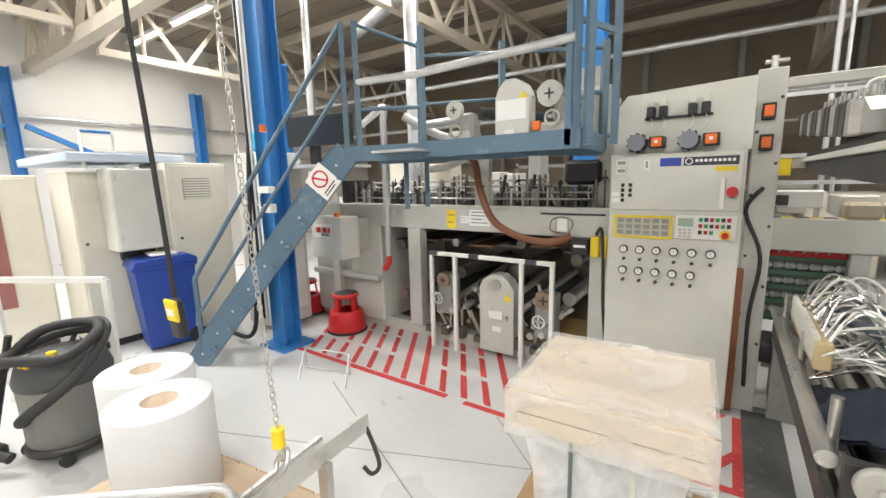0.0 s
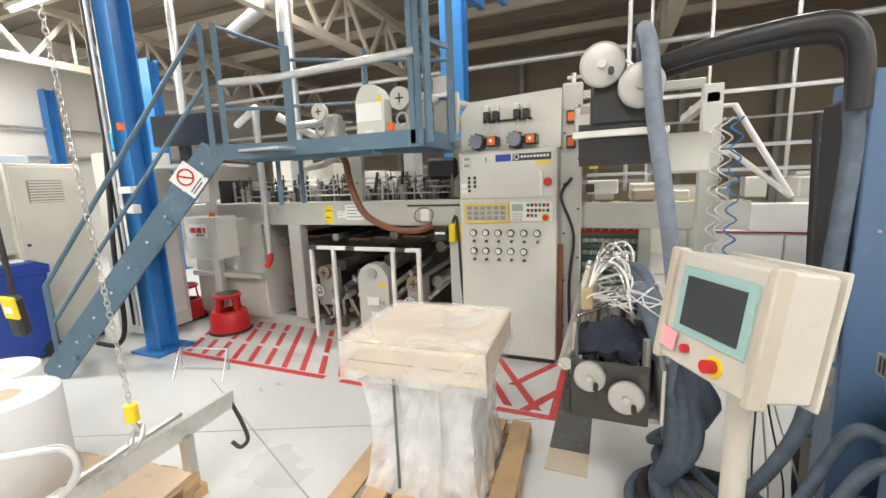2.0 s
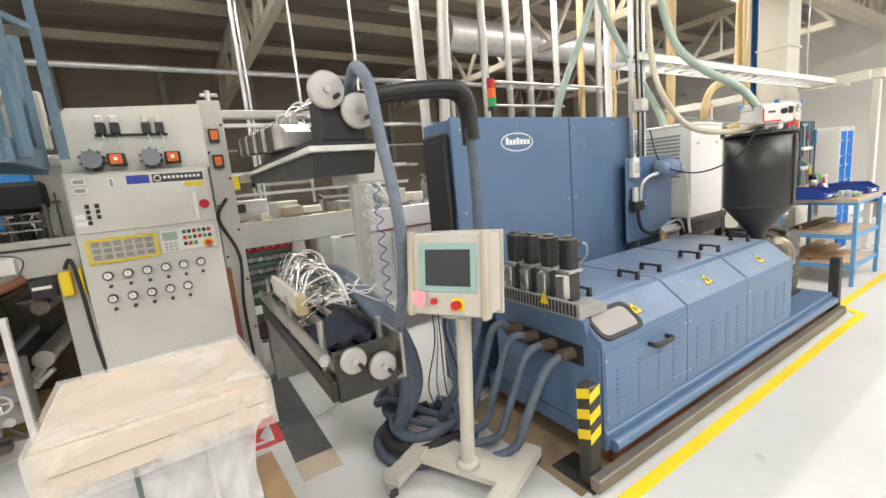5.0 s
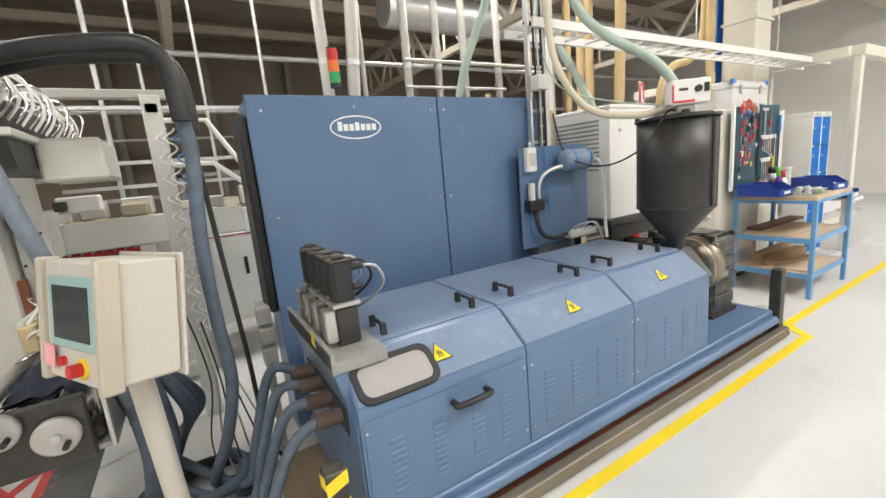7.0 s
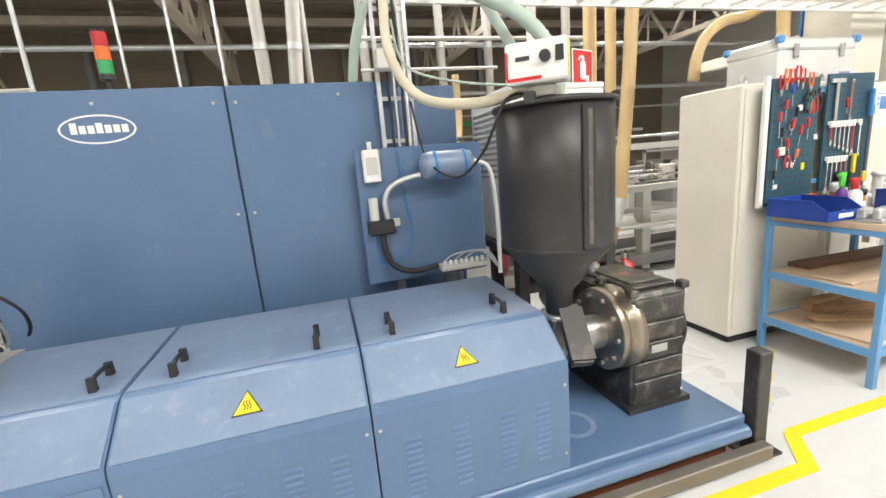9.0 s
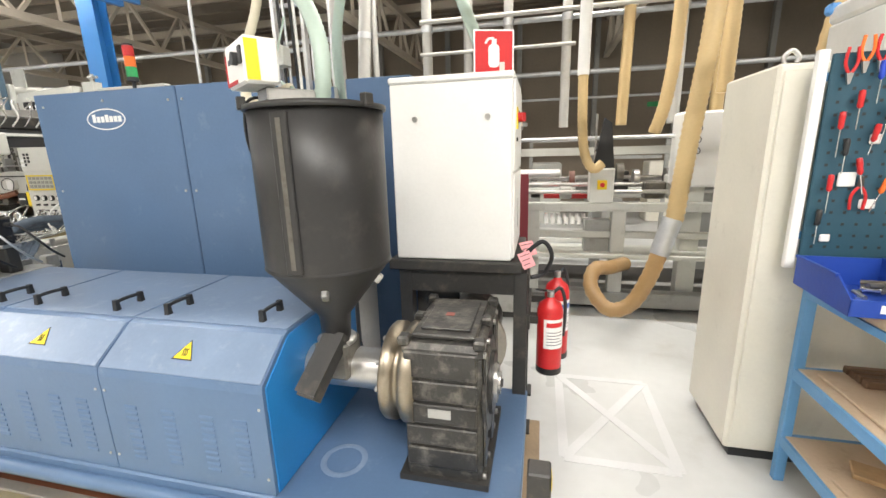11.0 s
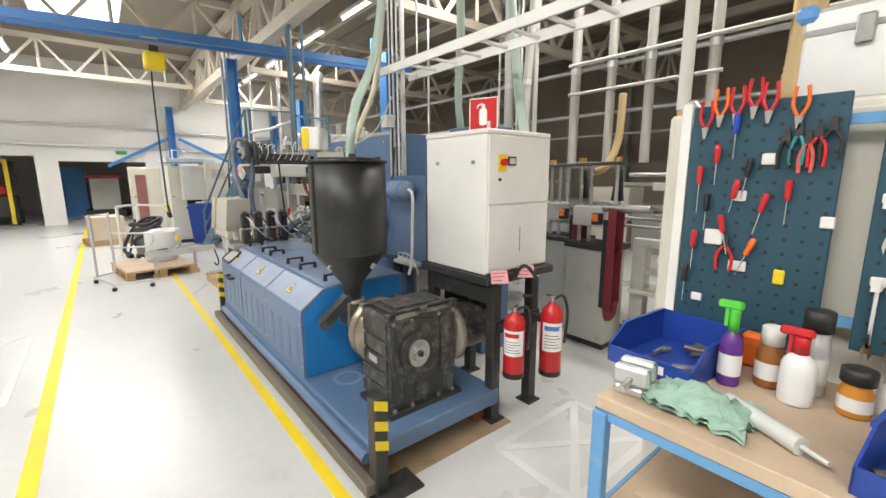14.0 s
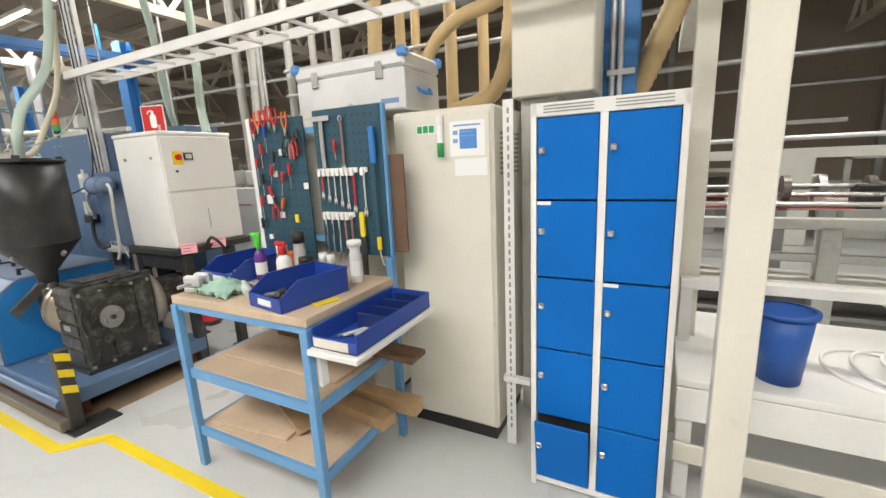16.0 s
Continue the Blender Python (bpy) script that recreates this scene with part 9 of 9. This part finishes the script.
# lifter stands with belts
for k, (x, y) in enumerate(((4.42, 3.55), (3.95, 3.75))):
    LF = thing("belt_stand", (x, y, 0), "grey slide stand with a hanging red belt", "belt stand", "belt stands")
    part("cabinet", S().box(-0.3, 0.12, 0.0, 0.3, 0.06, 0.92, 0.01), GREY, LF)
    part("top_plate", S().box(-0.32, 0.16, -0.02, 0.32, 0.92, 0.97, 0.006), DARK, LF)
    part("foot", S().box(-0.28, 0.1, 0.03, 0.27, 0, 0.06), DARK, LF)
    for dx in (-0.24, -0.14, 0.1):
        part("guide_rod", S().cyl((dx, 0.1, 0.97), (dx, 0.1, 1.68), 0.018, n=12), STEEL, LF)
    part("head", S().box(-0.3, 0.14, 0.02, 0.2, 1.66, 1.69, 0.006), OILY, LF)
    for dx in (-0.24, 0.1):
        part("brass_cap", S().cyl((dx, 0.1, 1.69), (dx, 0.1, 1.73), 0.035, n=14), mat("brass_cap", (0.55, 0.3, 0.1), 0.4, 0.5), LF)
    part("carriage", S().box(-0.28, 0.02, 0.04, 0.22, 1.12, 1.3, 0.01), GREY, LF)
    part("belt", S().box(0.13, 0.2, -0.06, -0.052, 0.40, 1.30).box(0.13, 0.2, 0.08, 0.088, 0.46, 1.30), mat("belt_red", (0.2, 0.025, 0.035), 0.55), LF, "dark red flat belt")
    part("belt_loop", S().tube([(0.165, -0.056, 0.42), (0.165, -0.03, 0.34), (0.165, 0.05, 0.36), (0.165, 0.084, 0.48)], 0.03, 8, 4), mat("belt_red_loop", (0.2, 0.025, 0.035), 0.55), LF)
    part("inner_belt", S().box(0.08, 0.13, -0.04, -0.03, 0.42, 1.2), RUBBER, LF)
    part("drum", S().cyl((0.05, 0.01, 1.3), (0.45, 0.01, 1.3), 0.035, n=16), STEEL, LF)
    part("switch_box", S().box(0.02, 0.09, -0.14, -0.06, 1.16, 1.26, 0.006), BLACK, LF)
    part("switch_face", S().box(0.025, 0.085, -0.15, -0.14, 1.19, 1.25, 0.006), ORANGE, LF, "orange isolator switch")
    part("black_fin", S().prism([(0.0, 1.35), (0.1, 1.35), (0.07, 1.62), (0.03, 1.62)], 0.2, 0.24, "y"), BLACK, LF)
TW = thing("feed_tower", (0, 0, 0), "grey feed tower with a black fin", "machine unit")
part("body", S().box(5.14, 5.34, 3.84, 4.02, 1.02, 1.32, 0.01), PALE, TW)
part("fin", S().prism([(5.16, 1.32), (5.34, 1.32), (5.30, 1.7), (5.24, 1.74)], 3.9, 3.96, "y"), BLACK, TW)
part("switch_plate", S().box(5.2, 5.28, 3.832, 3.84, 1.14, 1.22), YELLOW, TW)
part("switch_knob", S().cyl((5.24, 3.832, 1.18), (5.24, 3.81, 1.18), 0.02, n=14), RED, TW)
part("wheel", S().cyl((5.36, 3.95, 1.28), (5.42, 3.95, 1.28), 0.08, n=20), OILY, TW)
part("rod", S().cyl((5.18, 3.93, 1.32), (5.18, 3.93, 1.78), 0.01, n=8), STEEL, TW)
ST = thing("switch_cabinet", (5.85, 3.9, 1.15), "white machine cabinet with round dials", "cabinet")
part("body", S().box(0, 0.35, 0, 0.3, 0, 0.62, 0.02), WHITE, ST)
part("post", S().box(0.1, 0.25, 0.1, 0.22, -1.15, 0), PALE, ST)
for k in range(3):
    dd = part("dial", S().cyl((0.12, 0, 0.3 + 0.09 * k), (0.12, -0.012, 0.3 + 0.09 * k), 0.028, n=18), BLACK, ST)
    part("dial_face", S().cyl((0.12, -0.012, 0.3 + 0.09 * k), (0.12, -0.014, 0.3 + 0.09 * k), 0.02, n=18), SHEET, dd)
# tan extraction hoses
TH = "tan ribbed extraction hose"
gland_hose("extraction_hose", [(5.86, 3.2, 5.18), (5.78, 3.18, 2.6), (5.68, 3.15, 1.5), (5.64, 3.15, 0.98)], 0.062, TANHOSE, TH + " hanging from above", n=14, ribs=0.02)
solo("hose_coupling", S().cyl((5.63, 3.15, 1.0), (5.56, 3.14, 0.74), 0.066, n=18), GALV, "silver pipe coupling between hoses", "coupling")
gland_hose("extraction_hose", [(5.56, 3.14, 0.74), (5.5, 3.14, 0.54), (5.40, 3.16, 0.34), (5.25, 3.2, 0.28), (5.13, 3.28, 0.42), (5.16, 3.36, 0.55), (5.29, 3.5, 0.53), (5.45, 3.75, 0.5)], 0.06, mat("brown_ribbed_hose", (0.4, 0.25, 0.11), 0.4, var=0.15), TH + " looped near the floor", n=14, ribs=0.02)
gland_hose("extraction_hose", [(5.72, 3.7, 5.18), (5.7, 3.7, 2.6), (5.66, 3.7, 1.9), (5.6, 3.75, 1.6)], 0.05, TANHOSE, TH + " beside another hose", n=12, ribs=0.02)
gland_hose("extraction_hose", [(5.02, 3.6, 2.1), (5.03, 3.6, 1.7), (5.06, 3.6, 1.45), (5.13, 3.6, 1.33), (5.2, 3.62, 1.37)], 0.04, TANHOSE, TH + " bent over the rails", n=12, ribs=0.018)
solo("white_riser", S().cyl((5.02, 3.6, 2.05), (5.02, 3.6, 5.18), 0.045, n=16), WHITE, "white riser pipe over the folding line", "pipe", group="risers")
gland_hose("extraction_hose", [(4.36, 3.95, 2.3), (4.36, 3.92, 1.9), (4.3, 3.85, 1.66), (4.2, 3.8, 1.6)], 0.036, TANHOSE, TH + " bent over the stand", n=12, ribs=0.018)
gland_hose("extraction_hose", [(6.60, 2.85, 1.86), (6.82, 2.8, 1.90), (6.94, 2.78, 1.95), (7.02, 2.78, 2.1), (7.05, 2.78, 2.3), (7.06, 2.8, 2.7), (7.05, 2.8, 5.18)], 0.055, TANHOSE, TH + " bent into the duct", n=12, ribs=0.02)
gland_hose("extraction_hose", [(6.12, 3.9, 1.9), (6.12, 3.9, 3.0), (6.1, 3.9, 5.18)], 0.06, TANHOSE, TH + " rising behind the case", n=12, ribs=0.02)
gland_hose("extraction_hose", [(6.3, 3.0, 2.0), (6.33, 3.0, 2.2), (6.42, 3.0, 2.37), (6.62, 3.0, 2.5), (6.9, 3.0, 2.56), (7.2, 3.0, 2.75), (7.3, 3.0, 3.2), (7.3, 3.0, 5.18)], 0.05, TANHOSE, TH + " rising behind the case", n=12, ribs=0.02)
gland_hose("extraction_hose", [(7.75, 2.9, 1.85), (7.85, 2.95, 2.1), (7.98, 3.0, 2.5), (8.0, 3.0, 3.2)], 0.07, TANHOSE, TH + " bent above the lockers", n=12, ribs=0.02)
# white risers above the blue cabinet
for k, (x0, x1, r, m) in enumerate(((2.60, 2.55, 0.06, RISER), (2.78, 3.1, 0.07, RISER), (3.56, 3.56, 0.05, RISER), (3.98, 3.98, 0.045, RISER), (4.38, 4.36, 0.045, RISER), (4.92, 4.92, 0.045, RISER), (5.45, 5.5, 0.05, TANHOSE), (5.9, 5.9, 0.05, RISER), (3.0, 3.0, 0.03, RISER), (6.25, 6.25, 0.055, TANHOSE))):
    solo("riser_pipe", S().cyl((x0, 4.4, 1.35 if x0 < 3.5 else 1.7), (x1, 4.4, 5.1), r, n=18), m, "tall upright extraction pipe", "pipe", group="risers")
    if m is RISER and r > 0.04:
        solo("pipe_collar", S().cyl((x0 + (x1 - x0) * 0.35, 4.4, 2.66), (x0 + (x1 - x0) * 0.37, 4.4, 2.72), r + 0.008, n=18), GALV, "silver collar on a riser pipe", "collar", group="pipe collars")
solo("riser_tie", S().cyl((3.5, 4.36, 2.75), (6.2, 4.36, 2.75), 0.022, n=10), RISER, "white tie bar between riser pipes", "bar")
solo("riser_tie", S().cyl((3.5, 4.36, 2.45), (5.0, 4.36, 2.45), 0.018, n=10), RISER, "white tie bar between riser pipes", "bar")
gland_hose("mint_riser", [(3.25, 3.0, 1.9), (3.3, 2.9, 2.3), (3.5, 2.75, 2.9), (3.6, 2.6, 3.6), (3.6, 2.6, 4.5)], 0.035, MINT, "mint green hose rising behind the cabinet")
gland_hose("mint_riser", [(4.45, 2.5, 1.86), (4.35, 2.55, 2.1), (4.1, 2.75, 2.7), (3.9, 2.9, 3.3), (3.85, 3.0, 4.3)], 0.035, MINT, "mint green hose rising behind the white cabinet")
for x, y in ((0.62, 4.6), (2.1, 5.2), (1.5, 5.8), (0.9, 6.0)):
    solo("drop_pipe", S().cyl((x, y, 1.4), (x, y, 5.18), 0.02, n=10), GALV, "thin silver drop pipe from the roof", "pipe", group="drop pipes")
solo("vent_riser", S().tube([(-3.2, 4.3, 1.4), (-3.2, 4.3, 3.5), (-3.25, 4.35, 3.75), (-3.5, 4.5, 3.9), (-5.0, 5.2, 3.95)], 0.09, 18, 3), GALV, "wide silver riser pipe behind the platform", "pipe")
solo("vent_riser", S().tube([(-4.6, 3.9, 0.1), (-4.6, 3.9, 4.9)], 0.05, 16, 1), GALV, "silver riser pipe behind the column", "pipe")
solo("vent_riser", S().tube([(-5.2, 3.4, 1.6), (-5.2, 3.4, 4.9)], 0.03, 12, 1), CREAM, "cream riser pipe by the cabinets", "pipe")
solo("junction_cabinet", S().box(2.75, 3.25, 2.75, 3.1, 1.2, 1.98, 0.01), PALE, "pale box behind the blue cabinet", "box")
solo("blue_tower", S().box(3.45, 3.9, 2.66, 3.0, 0.0, 1.98, 0.008), BLUE, "blue steel unit behind the air panel", "cabinet")
# dim line further back
Y9 = thing("rear_line", (0, 0, 0), "dim machine line along the back wall", "machine")
for k in range(18):
    x = -7.0 + 1.15 * k
    w, h = rg.uniform(0.5, 1.0), rg.uniform(0.7, 1.7)
    part("unit", S().box(x, x + w, 8.6 + rg.uniform(-0.5, 0.5), 9.6, 0, h, 0.02), (GREY, MID, CREAM, MID, PALE)[k % 5], Y9)
    part("unit_frame", S().box(x, x + 0.06, 8.0, 8.06, 0, h + 0.5).box(x, x + 1.1, 8.0, 8.05, h + 0.4, h + 0.46), MID, Y9)
for k in range(10):
    x = -6.0 + 2.0 * k
    solo("wall_post", S().box(x, x + 0.12, 12.3, 12.45, 0, 4.8), MID, "dark upright against the back wall", "post", group="wall posts")
solo("exit_sign", S().box(7.4, 7.7, 12.44, 12.48, 2.5, 2.62), GREEN, "green exit sign on the back wall", "sign")
# white floor boxes with crosses
WF = mat("white_floor_paint", (0.65, 0.65, 0.65), 0.5, var=0.08)
def floor_bar(a, b, w=0.05):
    d = Vector((b[0] - a[0], b[1] - a[1], 0)).normalized()
    s = Vector((-d.y, d.x, 0)) * w / 2
    q = [(a[0] + s.x, a[1] + s.y), (b[0] + s.x, b[1] + s.y), (b[0] - s.x, b[1] - s.y), (a[0] - s.x, a[1] - s.y)]
    setting("trim_white_mark", S().prism(q, -0.01, 0.0015 + 0.0016 * abs(d.x) + (0.0012 if d.x * d.y < 0 else 0.0), "z"), WF, "white painted floor cross")


for (x0, y0, x1, y1) in ((4.87, 1.83, 5.40, 2.62), (-2.0, -2.6, -0.6, -1.6), (0.6, -1.9, 2.4, -0.5)):
    for a, b in (((x0, y0), (x1, y0)), ((x1, y0), (x1, y1)), ((x1, y1), (x0, y1)), ((x0, y1), (x0, y0)), ((x0, y0), (x1, y1)), ((x0, y1), (x1, y0))):
        floor_bar(a, b)
for a, b in (((-2.6, 2.3), (0.3, 0.9)), ((-1.2, 2.55), (0.2, 1.3)), ((-3.2, 1.2), (1.2, 3.0))):
    d = Vector((b[0] - a[0], b[1] - a[1], 0)).normalized()
    s = Vector((-d.y, d.x, 0)) * 0.004
    setting("trim_floor_joint", S().prism([(a[0] + s.x, a[1] + s.y), (b[0] + s.x, b[1] + s.y), (b[0] - s.x, b[1] - s.y), (a[0] - s.x, a[1] - s.y)], -0.01, 0.0012, "z"), MID, "thin dark floor joint")
